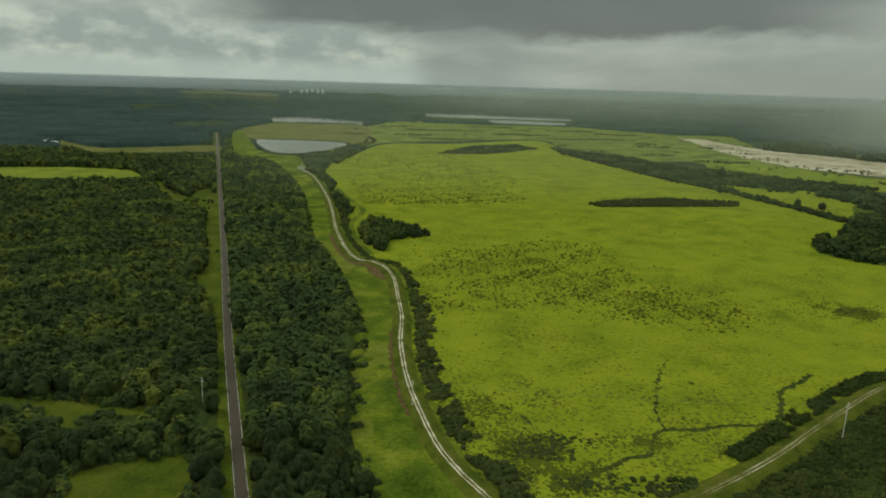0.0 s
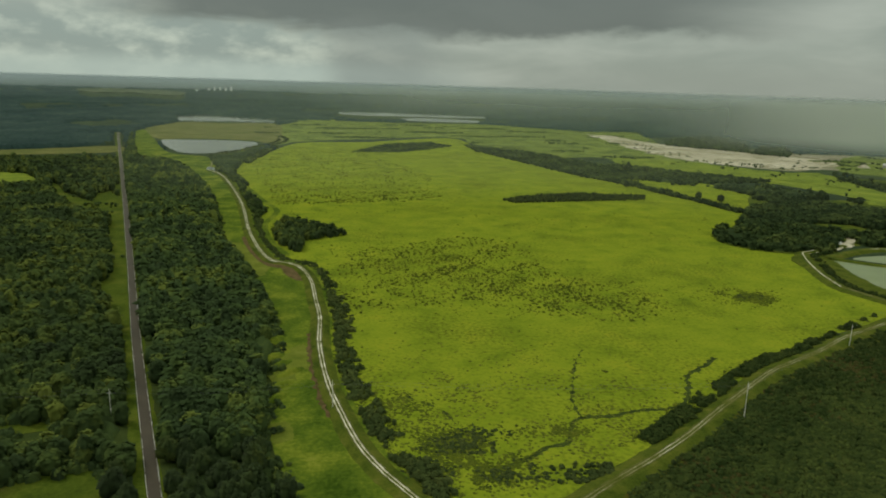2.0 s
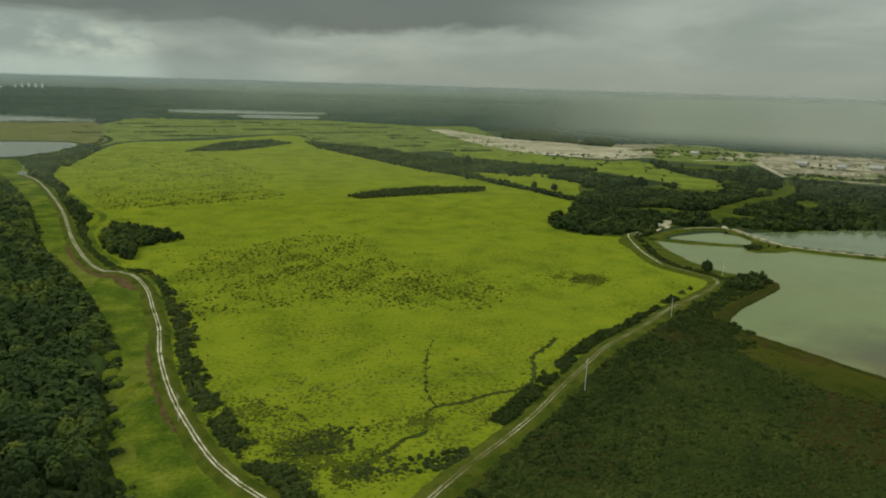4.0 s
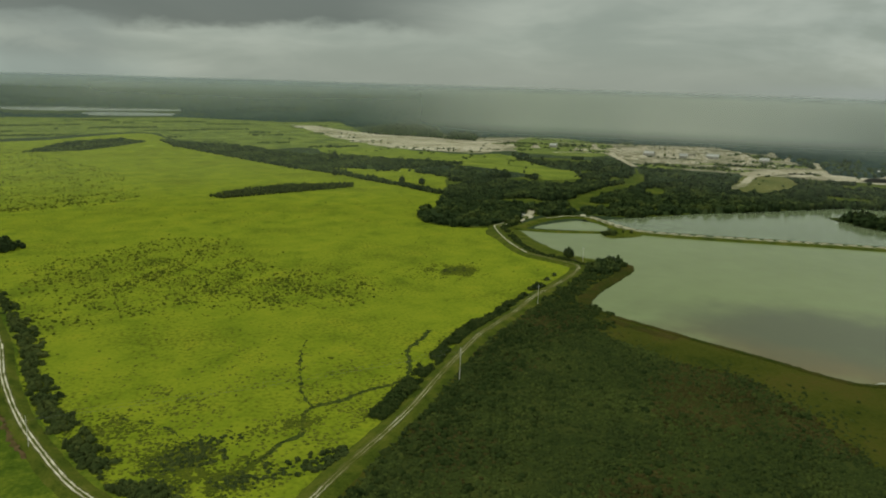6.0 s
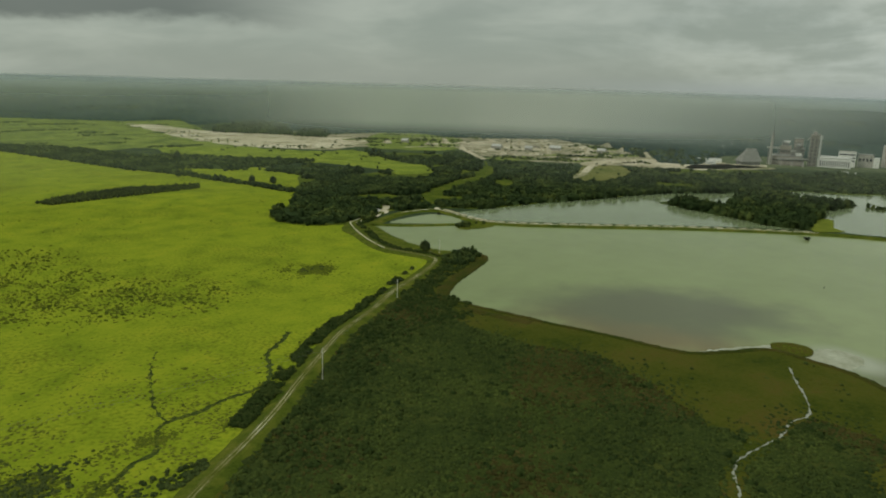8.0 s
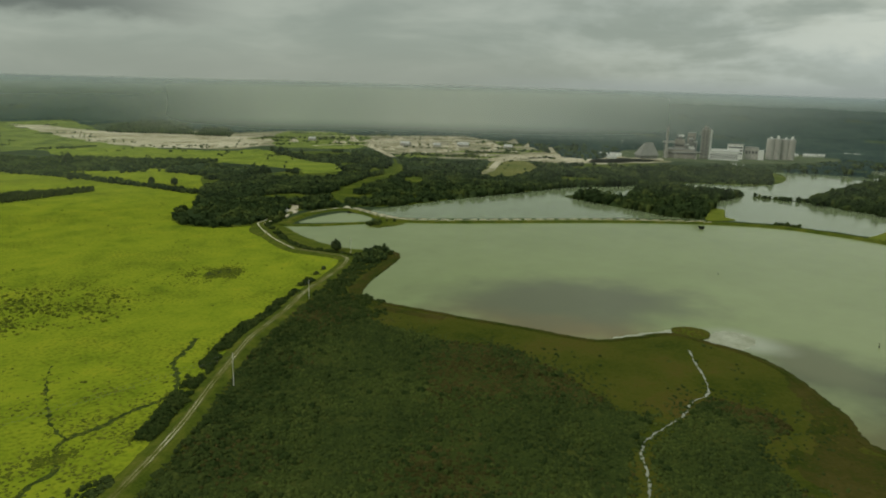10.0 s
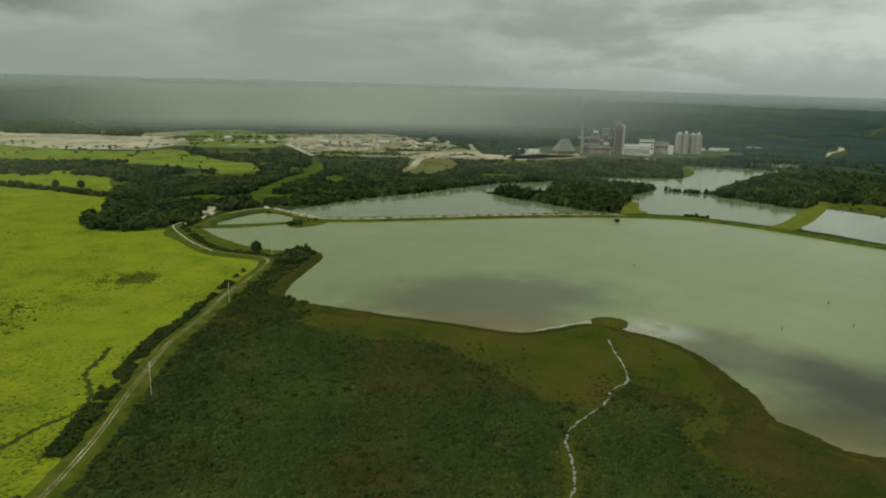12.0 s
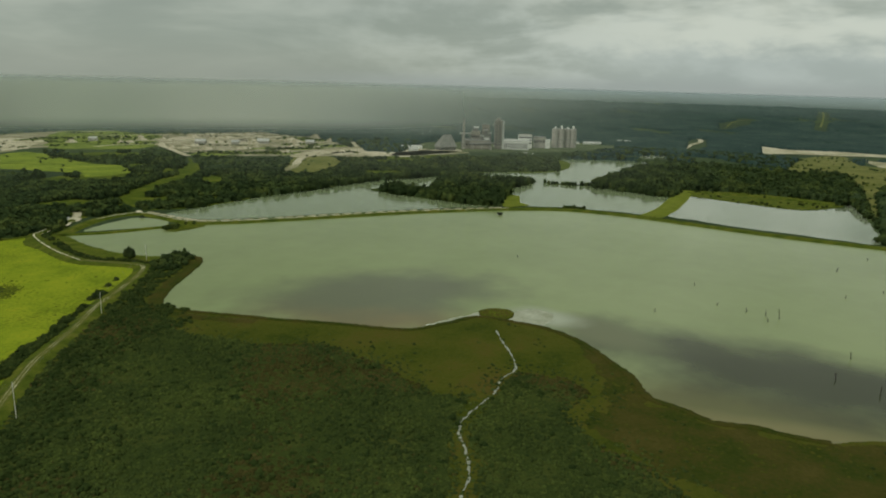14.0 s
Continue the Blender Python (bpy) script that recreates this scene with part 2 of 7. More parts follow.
M_ASPHALT = surface("asphalt", [(0.3, (0.036, 0.028, 0.016)), (0.7, (0.056, 0.044, 0.026))], 20, 0.6, rough=0.6, bump=0.1, bump_size=0.03, spec=0.18)
M_LINE = surface("road_paint", [(0.42, (0.068, 0.062, 0.050)), (0.46, (0.448, 0.440, 0.400)), (0.7, (0.592, 0.584, 0.544))], 7, 3.0, bump=0)
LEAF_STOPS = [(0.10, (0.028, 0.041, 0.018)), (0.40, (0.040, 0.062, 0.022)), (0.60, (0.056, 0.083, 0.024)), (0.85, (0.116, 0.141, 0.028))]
# broadleaf colours brightened by about a sixth for the roadside strip
M_LEAF_PALE = surface("pale_broadleaf", [(p, (v[0] * 1.16, v[1] * 1.18, v[2] * 1.2)) for p, v in LEAF_STOPS], 40, 3, bump=0, island=0.03, tone=0.40)
M_LEAF = surface("broadleaf", LEAF_STOPS, 40, 3, bump=0, island=0.03, tone=0.40)
# broadleaf colours darkened to carry the distant look of the farther woods
M_DARK_LEAF = surface("dark_leaf", [(0.10, (0.018, 0.030, 0.012)), (0.40, (0.030, 0.049, 0.017)), (0.60, (0.041, 0.063, 0.020)), (0.85, (0.085, 0.110, 0.029))], 40, 3, bump=0, island=0.03, tone=0.34)
# broadleaf colours darkened: foreground cloud shade put into the single trees
M_SHADED_LEAF = surface("shaded_leaf", [(p, tuple(v * 0.76 for v in c)) for p, c in LEAF_STOPS], 5, 0.7, bump=0, rand=0.35, spec=0.1)
M_SHRUB = surface("scrub_leaf", [(0.2, (0.017, 0.028, 0.008)), (0.45, (0.031, 0.044, 0.012)), (0.62, (0.045, 0.062, 0.014)), (0.85, (0.068, 0.082, 0.020))], 46, 0.8, bump=0.8, bump_size=0.5, island=0.05, tone=0.22)
M_SHRUB_BROWN = surface("brown_scrub_leaf", [(0.2, (0.025, 0.025, 0.007)), (0.5, (0.042, 0.039, 0.011)), (0.9, (0.077, 0.060, 0.020))], 30, 0.8, bump=0.8, bump_size=0.5, island=0.05, tone=0.20)
M_HEDGE = surface("hedge_leaf", [(0.2, (0.015, 0.025, 0.007)), (0.45, (0.023, 0.036, 0.009)), (0.65, (0.034, 0.047, 0.012)), (0.9, (0.055, 0.068, 0.015))], 20, 0.8, bump=0.8, bump_size=0.5, island=0.08, tone=0.26)
M_LEVEE_BUSH = surface("levee_bush_leaf", [(0.2, (0.024, 0.036, 0.011)), (0.45, (0.038, 0.053, 0.015)), (0.65, (0.052, 0.066, 0.018)), (0.9, (0.082, 0.092, 0.024))], 16, 0.8, bump=0.8, bump_size=0.5, island=0.08, tone=0.28)
M_BUSH = surface("marsh_bush_leaf", [(0.2, (0.050, 0.062, 0.009)), (0.5, (0.082, 0.096, 0.013)), (0.8, (0.120, 0.130, 0.018))], 20, 0.8, bump=0.6, bump_size=0.4, island=0.2, spec=0.02, tone=0.3)
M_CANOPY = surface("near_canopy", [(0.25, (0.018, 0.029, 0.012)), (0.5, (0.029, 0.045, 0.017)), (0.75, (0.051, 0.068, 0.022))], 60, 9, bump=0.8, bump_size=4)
# bluer treetops: distance haze put into the base colour
M_HAZED_CANOPY = surface("far_canopy", [(0.25, (0.011, 0.025, 0.023)), (0.5, (0.018, 0.037, 0.031)), (0.75, (0.034, 0.056, 0.043))], 150, 16, bump=0.8, bump_size=4)
M_SCRUB_FLOOR = surface("scrub_floor", [(0.3, (0.021, 0.032, 0.008)), (0.5, (0.031, 0.044, 0.010)), (0.7, (0.049, 0.058, 0.013))], 22, 1.4, bump=1.0, bump_size=1.0)
M_SEDGE = surface("sedge_leaf", [(0.2, (0.044, 0.060, 0.008)), (0.5, (0.068, 0.086, 0.010)), (0.85, (0.100, 0.112, 0.012))], 20, 0.7, bump=0.5, bump_size=0.3, island=0.15, tone=0.3)
for leaf in (M_LEAF, M_LEAF_PALE, M_SHADED_LEAF, M_DARK_LEAF):
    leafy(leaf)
M_BARK = surface("bark", [(0.3, (0.06, 0.048, 0.035)), (0.7, (0.14, 0.115, 0.09))], 1.0, 0.15, bump=0.5, bump_size=0.05)
M_POLE = plain("weathered_pole", (0.64, 0.61, 0.55), 0.8)
M_WIRE = plain("wire", (0.10, 0.10, 0.10), 0.5, 0.6)
M_CONCRETE = plain("pale_concrete", (0.33, 0.315, 0.275), 0.85, scale=8)
M_STEEL = plain("dusty_steel", (0.17, 0.17, 0.155), 0.6, 0.2, scale=6)
M_WHITE = plain("white_cladding", (0.66, 0.66, 0.61), 0.6, scale=9, amount=0.12)
M_GLASS = plain("dark_window", (0.04, 0.045, 0.05), 0.15, spec=0.5)
M_ROOF = plain("metal_roof", (0.36, 0.36, 0.33), 0.5, 0.3, scale=4)
M_PALE = plain("pale_paint", (0.74, 0.74, 0.70), 0.6, scale=9, amount=0.1)
M_DUST = plain("dusty_cladding", (0.27, 0.245, 0.205), 0.85, scale=7)
M_SHED = plain("weathered_sheet", (0.17, 0.17, 0.15), 0.7, scale=5)
M_DEADWOOD = plain("dead_wood", (0.045, 0.040, 0.032), 0.9)


def water(name, deep, shallow, scale, rough=0.16, bars=(), spec=0.5):
    """Silty water: tint with soft patches of set shape, small ripples, mirror-like at a low angle."""
    m = surface(name, [(0.35, deep), (0.65, shallow)], scale, scale / 7, rough, 0, spec=spec)
    nt = m.node_tree
    N, L = nt.nodes.new, nt.links.new
    b = nt.nodes["Principled BSDF"]
    b.inputs["IOR"].default_value = 1.33
    tc = N("ShaderNodeTexCoord").outputs["Object"]
    rip = N("ShaderNodeTexNoise")
    L(tc, rip.inputs["Vector"])
    rip.inputs["Scale"].default_value, rip.inputs["Detail"].default_value = 0.9, 3
    bp = N("ShaderNodeBump")
    bp.inputs["Strength"].default_value, bp.inputs["Distance"].default_value = 0.12, 0.08
    L(rip.outputs["Fac"], bp.inputs["Height"])
    L(bp.outputs[0], b.inputs["Normal"])
    col = b.inputs["Base Color"].links[0].from_socket
    edge = N("ShaderNodeTexNoise")
    L(tc, edge.inputs["Vector"])
    edge.inputs["Scale"].default_value, edge.inputs["Detail"].default_value = 1 / 40, 4
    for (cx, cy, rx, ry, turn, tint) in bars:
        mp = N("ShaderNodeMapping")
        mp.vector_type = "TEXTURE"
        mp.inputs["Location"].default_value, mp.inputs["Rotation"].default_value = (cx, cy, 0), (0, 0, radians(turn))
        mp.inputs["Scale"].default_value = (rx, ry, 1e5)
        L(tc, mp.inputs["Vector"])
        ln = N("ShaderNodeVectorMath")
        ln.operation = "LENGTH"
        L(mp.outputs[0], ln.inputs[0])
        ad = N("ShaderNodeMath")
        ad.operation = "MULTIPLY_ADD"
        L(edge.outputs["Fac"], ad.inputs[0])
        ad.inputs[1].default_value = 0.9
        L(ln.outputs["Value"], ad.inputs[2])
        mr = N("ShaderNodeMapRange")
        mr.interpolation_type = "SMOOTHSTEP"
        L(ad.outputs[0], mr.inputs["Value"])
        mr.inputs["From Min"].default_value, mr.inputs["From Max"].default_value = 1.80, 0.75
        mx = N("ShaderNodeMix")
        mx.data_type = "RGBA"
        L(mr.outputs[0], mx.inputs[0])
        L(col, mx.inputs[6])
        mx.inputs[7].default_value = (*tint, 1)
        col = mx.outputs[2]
    L(col, b.inputs["Base Color"])
    return m


# brown, dark and pale patches, each an ellipse of set place and tint
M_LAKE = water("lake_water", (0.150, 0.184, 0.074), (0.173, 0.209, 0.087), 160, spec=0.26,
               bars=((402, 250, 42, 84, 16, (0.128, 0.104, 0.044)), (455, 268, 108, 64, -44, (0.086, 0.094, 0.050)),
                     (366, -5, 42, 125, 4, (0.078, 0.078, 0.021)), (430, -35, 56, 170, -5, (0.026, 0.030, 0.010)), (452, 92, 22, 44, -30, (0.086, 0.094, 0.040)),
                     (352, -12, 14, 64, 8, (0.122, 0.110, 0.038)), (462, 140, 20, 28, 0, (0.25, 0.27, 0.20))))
M_NORTH = water("north_lake_water", (0.128, 0.158, 0.084), (0.150, 0.182, 0.100), 120, 0.12, spec=0.36)
# pale base colours carry part of the sky's reflection, most in the far ponds
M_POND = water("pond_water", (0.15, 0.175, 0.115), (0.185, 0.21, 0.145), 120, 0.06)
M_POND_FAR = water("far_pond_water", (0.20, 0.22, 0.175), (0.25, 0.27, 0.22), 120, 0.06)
M_CREEK = water("creek_water", (0.16, 0.17, 0.13), (0.22, 0.23, 0.18), 20, 0.12)
M_DITCH = surface("ditch_mud", [(0.3, (0.021, 0.031, 0.008)), (0.7, (0.052, 0.072, 0.014))], 8, 1, bump=0.6)
M_SHOAL = surface("shoal", [(0.30, (0.17, 0.18, 0.11)), (0.50, (0.24, 0.25, 0.18)), (0.72, (0.32, 0.33, 0.25))], 14, 2.6, rough=0.5, bump=0.2, spec=0.3)

# ---- plan (metres) ----
ROAD = [(-70, 232), (-75, 246), (-89, 288), (-117, 372), (-145, 458), (-199, 628), (-296, 930), (-512, 1599), (-637, 1987)]
TRACK_WEST = [(29.7, 232.0), (20.8, 248.8), (9.9, 267.6), (0.0, 290.4), (-9.9, 327.1), (-15.9, 353.9), (-20.8, 384.6), (-24.8, 421.3), (-26.8, 464.9), (-32.7, 510.5), (-38.7, 556.1), (-49.6, 594.8), (-62.4, 612.6), (-77.3, 621.5), (-92.2, 659.2), (-109.0, 720.6), (-121.9, 779.1), (-138.8, 865.4), (-157.6, 948.6), (-191.3, 1076.5), (-225.0, 1183.6), (-254.8, 1238.1)]
BERM_LEFT = [(-21, 231), (-25, 248), (-35, 284), (-46, 318), (-40, 331), (-47, 370), (-49, 423), (-56, 455), (-76, 533), (-103, 619), (-138, 709), (-163, 831), (-206, 998), (-272, 1205), (-339, 1361), (-413, 1390), (-526, 1746), (-615, 2066), (-609, 2117), (-508, 1841), (-417, 1577), (-363, 1482), (-295, 1436)]
BERM_RIGHT = [(34, 234), (26, 251), (14, 279), (2, 318), (-11, 369), (-18, 426), (-19, 470), (-24, 523), (-34, 585), (-47, 618), (-75, 640), (-99, 715), (-114, 787), (-134, 895), (-157, 983), (-197, 1131), (-246, 1268)]
TRACK_EAST = [(66.3, 221.8), (83.2, 236.6), (103.0, 252.4), (126.7, 269.3), (153.4, 290.1), (181.2, 314.8), (206.9, 336.6), (236.6, 361.4), (262.4, 377.2), (290.1, 394.0), (324.7, 417.8), (364.3, 438.6), (402.9, 462.3), (417.8, 480.1), (411.8, 506.9), (403.9, 536.6), (416.8, 587.1), (443.5, 651.4), (461.3, 666.3), (517.8, 696.0)]
MEADOW = [(34, 234), (21, 251), (0, 293), (-16, 357), (-27, 469), (-39, 561), (-93, 665), (-132, 836), (-205, 1129), (-220, 1395), (-189, 1600), (-142, 1807), (15, 1865), (257, 2046), (297, 1704), (398, 1519), (744, 1196), (547, 1251), (630, 1066), (455, 748), (440, 659), (421, 593), (408, 542), (416, 512), (422, 485), (407, 467), (328, 422), (265, 381), (209, 340), (155, 293), (104, 255), (67, 224)]
LAKE = [(436, 622), (461, 639), (498, 607), (550, 584), (601, 551), (648, 510), (722, 449), (788, 391), (860, 312), (898, 248), (903, 175), (891, 105), (874, 39), (868, -20), (863, -75), (860, -110), (849, -262), (399, -139), (367, -60), (351, -37), (350, -20), (351, -3), (347, 15), (355, 32), (361, 49), (383, 62), (402, 79), (426, 104), (439, 131), (438, 153), (431, 173), (419, 189), (394, 204), (385, 223), (378, 253), (366, 290), (358, 322), (350, 350), (347, 379), (355, 392), (384, 412), (421, 431), (453, 449), (465, 468), (450, 486), (437, 514), (438, 566)]
NORTH_LAKE = [(596, 640), (649, 640), (743, 631), (856, 611), (982, 590), (1086, 530), (1239, 510), (1529, 429), (1582, 293), (1474, 205), (1094, 140), (936, 146), (923, 180), (915, 253), (880, 320), (806, 400), (737, 459), (662, 521), (613, 563), (595, 596)]
EAST_POND = [(940, 125), (1125, 124), (1152, 58), (1143, -20), (1131, -84), (1207, -96), (1070, -107), (937, -111), (879, -106), (880, -76), (890, -20), (900, 41), (919, 88)]
SMALL_POND = [(490, 639), (536, 652), (568, 650), (573, 612), (548, 593), (517, 613)]
DIKE_MAIN = [(460.2, 637.9), (532.3, 673.5), (583.6, 664.6), (577.7, 586.6), (598.4, 549.1), (644.8, 507.6), (718.9, 447.3), (785.1, 389.1), (857.2, 311.1), (894.7, 246.9), (899.6, 174.8), (887.8, 104.7), (873.9, 39.5), (864.1, -19.8), (859.1, -74.1), (856.2, -109.6), (846.3, -261.7)]
DIKE_SMALL = [(442.7, 630.2), (461.5, 639.2), (499.2, 609.4), (544.9, 586.6), (570.7, 563.7)]
DIKE_EAST = [(898.8, 143.4), (983.8, 131.5), (1113.3, 130.5), (1168.7, 129.5)]
PENINSULA = [(897, 543), (939, 524), (933, 464), (1205, 553), (1203, 501), (1120, 460), (1115, 363), (1033, 372), (896, 328), (875, 334), (862, 369), (873, 434), (881, 492)]
ISLET = [(551, 593), (572, 590), (587, 579), (580, 560), (562, 555), (535, 560), (535, 575)]
REED_ISLAND = [(450, 182), (459, 178), (464, 169), (461, 160), (448, 157), (439, 164), (438, 174)]
WETLAND = [(60, 212), (84, 239), (128, 272), (183, 318), (239, 365), (293, 398), (332, 417), (397, 453), (427, 481), (450, 486), (465, 468), (453, 449), (421, 431), (384, 412), (355, 392), (347, 379), (350, 350), (358, 322), (366, 290), (378, 253), (385, 223), (394, 204), (419, 189), (439, 177), (440, 154), (439, 131), (426, 104), (402, 79), (383, 62), (361, 49), (355, 32), (347, 15), (351, -3), (350, -20), (351, -37), (367, -60), (399, -139), (188, -81), (116, 63), (58, 177)]
SCRUB_A = [(66, 200), (98, 236), (146, 280), (202, 326), (254, 364), (300, 394), (337, 409), (334, 365), (317, 328), (322, 278), (343, 238), (334, 201), (319, 163), (311, 149), (321, 130), (291, 125), (267, 118), (242, 104), (229, 101), (148, 69)]
SCRUB_B = [(325, 123), (359, 122), (365, 94), (351, 75), (324, 83), (298, 59), (289, 35), (274, 17), (238, -2), (186, -6), (151, 65), (233, 94), (250, 98), (266, 108), (285, 118)]
BUSHES_EAST = [(151, 274), (181, 297), (210, 321), (246, 350), (296, 367), (344, 398), (358, 369), (333, 338), (281, 336), (235, 312), (203, 288), (174, 286)]
CREEK = [(217, 95), (231, 98), (246, 101), (265, 111), (278, 120), (292, 124), (313, 123), (329, 122), (347, 125), (363, 123), (383, 133), (402, 146), (419, 157)]
DITCH_A = [(61, 269), (75, 277), (83, 284), (95, 289), (101, 303), (109, 313), (123, 314), (142, 319), (155, 321), (168, 326), (180, 346), (187, 362), (202, 374), (216, 388)]
DITCH_B = [(109, 313), (110, 331), (116, 351), (126, 380), (137, 404)]
DITCH_C = [(24, 342), (32, 334), (41, 324), (46, 312)]
CLEARING_A = [(-142, 225), (-145, 242), (-150, 258), (-133, 274), (-101, 275), (-92, 245), (-86, 228)]
CLEARING_B = [(-236, 328), (-219, 328), (-176, 326), (-133, 316), (-120, 313), (-142, 311), (-161, 306), (-168, 289), (-191, 308), (-215, 320), (-230, 319)]
CLEARING_C = [(-770, 1137), (-727, 1156), (-622, 1185), (-515, 1166), (-458, 1082), (-546, 1037), (-647, 1025), (-683, 1005)]
CLEARING_D = [(-888, 1639), (-724, 1499), (-531, 1621), (-489, 1502), (-684, 1415), (-764, 1485), (-835, 1540)]
VERGE = [(-398, 1212), (-227, 696), (-149, 457), (-123, 380), (-125, 380), (-156, 457), (-196, 535), (-202, 587), (-257, 748), (-342, 1024)]
WOODS_STRIP = [(-66, 229), (-73, 246), (-103, 336), (-143, 458), (-235, 752), (-322, 1028), (-463, 1486), (-578, 1908), (-410, 1370), (-328, 1316), (-266, 1170), (-205, 988), (-163, 824), (-138, 704), (-104, 615), (-76, 530), (-57, 452), (-50, 421), (-47, 368), (-41, 332), (-46, 317), (-36, 284), (-26, 248), (-22, 231)]
CLUMP = [(-98, 740), (-82, 802), (-54, 779), (-6, 731), (-23, 726), (-54, 708), (-56, 658), (-73, 668), (-89, 711)]
CLUMP_B = [(-253, 1283), (-240, 1322), (-160, 1064), (-110, 847), (-122, 809), (-163, 957)]
CLUMP_C = [(-189, 1600), (-203, 1351), (-228, 1344), (-257, 1355), (-271, 1401), (-205, 1737), (-186, 1684)]
STRIPE = [(199, 969), (258, 1015), (348, 1031), (427, 1020), (411, 988), (210, 947)]
WOODS_FAR = [(-24, 1571), (14, 1821), (245, 1944), (292, 1761), (406, 1658), (486, 1423), (566, 1398), (638, 1313), (750, 1208), (514, 1151), (669, 1134), (613, 1035), (582, 1135), (485, 1211), (401, 1220), (352, 1381), (276, 1658), (75, 1559)]
TREELINE = [(408, 1216), (434, 1203), (466, 1140), (477, 1056), (498, 988), (520, 905), (514, 880), (502, 892), (484, 982), (462, 1052), (448, 1120)]
WOODS_CORNER = [(407, 770), (458, 810), (582, 984), (709, 1010), (1000, 969), (772, 739), (627, 716), (550, 740), (523, 703), (466, 673), (437, 659), (400, 677), (386, 716)]
WOODS_NORTH = [(555, 872), (599, 849), (633, 818), (685, 796), (862, 869), (967, 782), (977, 719), (1208, 805), (1415, 705), (1498, 440), (1304, 376), (1191, 490), (1102, 532), (987, 593), (861, 614), (747, 634), (652, 643), (599, 680), (529, 697), (474, 660), (445, 706)]
WOODS_QUARRY = [(911, 1290), (1054, 1215), (993, 1016), (915, 927), (791, 892), (863, 996), (905, 1063), (882, 1134), (905, 1225)]
WOODS_HILL = [(1123, 276), (1200, 276), (1455, 258), (1531, 115), (1520, -18), (1566, -107), (1313, -126), (1177, -87), (1192, -20), (1183, 60), (1182, 131), (1083, 139), (1091, 173)]
WOODS_EAST = [(1231, -96), (1278, -115), (1386, -162), (1464, -430), (878, -271), (864, -110), (886, -106), (968, -114), (1095, -109)]
SAND_RIVER = [(771, 2358), (829, 2284), (853, 2046), (941, 1875), (1109, 1678), (1103, 1562), (997, 1435), (875, 1417), (761, 1518), (721, 1732), (733, 2022)]
QUARRY = [(1005, 1988), (1156, 1788), (1338, 1776), (1420, 1526), (1598, 1409), (1640, 1167), (1442, 921), (1347, 831), (1251, 891), (1153, 990), (1115, 1106), (1198, 1343), (993, 1429), (898, 1395), (784, 1561)]
QUARRY_EAST = [(2250, 57), (2228, 31), (2185, -19), (2220, -131), (2201, -245), (2254, -418), (2175, -404), (2123, -238), (2081, -124), (2048, -19), (2013, 44)]
POND_A = [(-475, 1783), (-430, 1818), (-330, 1821), (-250, 1784), (-249, 1662), (-301, 1526), (-377, 1539)]
POND_B = [(-664, 2725), (-597, 2811), (-309, 2700), (-299, 2528), (-461, 2542), (-599, 2536)]
POND_C = [(-128, 3175), (96, 3199), (553, 3095), (515, 3010), (256, 3012), (-27, 3022)]
POND_D = [(161, 2906), (252, 2960), (482, 2880), (435, 2794), (196, 2817)]
REED_FLAT = [(-621, 2162), (-601, 2465), (-449, 2481), (-286, 2502), (-219, 2060), (-209, 1767), (-252, 1817), (-336, 1854), (-438, 1851), (-486, 1813)]
MEADOW_FAR = [(-329, 2197), (-196, 2748), (146, 2700), (487, 2715), (799, 2488), (991, 2503), (854, 1970), (768, 1507), (629, 1444), (550, 1594), (440, 1586), (307, 1853), (263, 2088), (15, 1954), (-145, 1840), (-205, 1737)]
MEADOW_QUARRY = [(585, 1588), (733, 1517), (848, 1373), (945, 1296), (885, 1137), (863, 991), (782, 1038), (750, 1136), (701, 1238), (556, 1266), (531, 1387)]
MEADOW_STRIP = [(483, 1168), (541, 1125), (588, 1022), (534, 913), (512, 973), (484, 1086)]
MEADOW_EAST = [(1640, -11), (1931, -44), (2056, -135), (1831, -158), (1800, -218), (1504, -186), (1364, -148), (1012, -119), (1075, -114), (1388, -127), (1626, -111), (1590, -50)]
PATCH_QUARRY = [(754, 1267), (792, 1233), (867, 1349), (936, 1350), (893, 1209), (866, 1113), (894, 1050), (837, 969), (791, 960), (755, 974), (819, 1079), (814, 1178)]
SPIT_BUSHES = [(426, 476), (444, 484), (461, 491), (467, 473), (457, 458), (430, 447), (413, 447)]
BANK = [(424, 641), (451, 655), (465, 644), (447, 577), (442, 519), (452, 489), (445, 474), (401, 453), (410, 473), (408, 535), (412, 592)]
SHOAL_WEST = [(397, 204), (413, 199), (432, 190), (449, 181), (435, 174), (416, 187), (394, 200)]
SHOAL_EAST = [(437, 153), (452, 159), (470, 156), (476, 141), (465, 131), (441, 134)]
WOODS_PATH = [(658, 771), (679, 782), (746, 822), (811, 855), (873, 873), (927, 915), (1049, 1049)]
GLADE = [(836, 821), (877, 833), (884, 812), (845, 776), (823, 796)]
QUARRY_RAMP = [(1197, 1280), (1139, 1186), (1070, 1073)]
PLANT_ROAD = [(1572, 1006), (1448, 914), (1316, 812)]
TREE_SPIT = [(1127, 346), (1127, 314), (1142, 271)]
POND_BANK = [(1150, 127), (1177, 59), (1173, -20), (1148, -78)]
FAR_RAMP = [(2003, 237), (2134, 239), (2293, 228), (2442, 251), (2603, 283)]
FAR_SCAR_LINE = [(3016, 212), (3285, 205), (3425, 153), (3423, 107)]
SAND_EAST = [(1988, -173), (1964, -201), (1934, -254), (1882, -291), (1804, -239), (1823, -199), (1870, -190)]
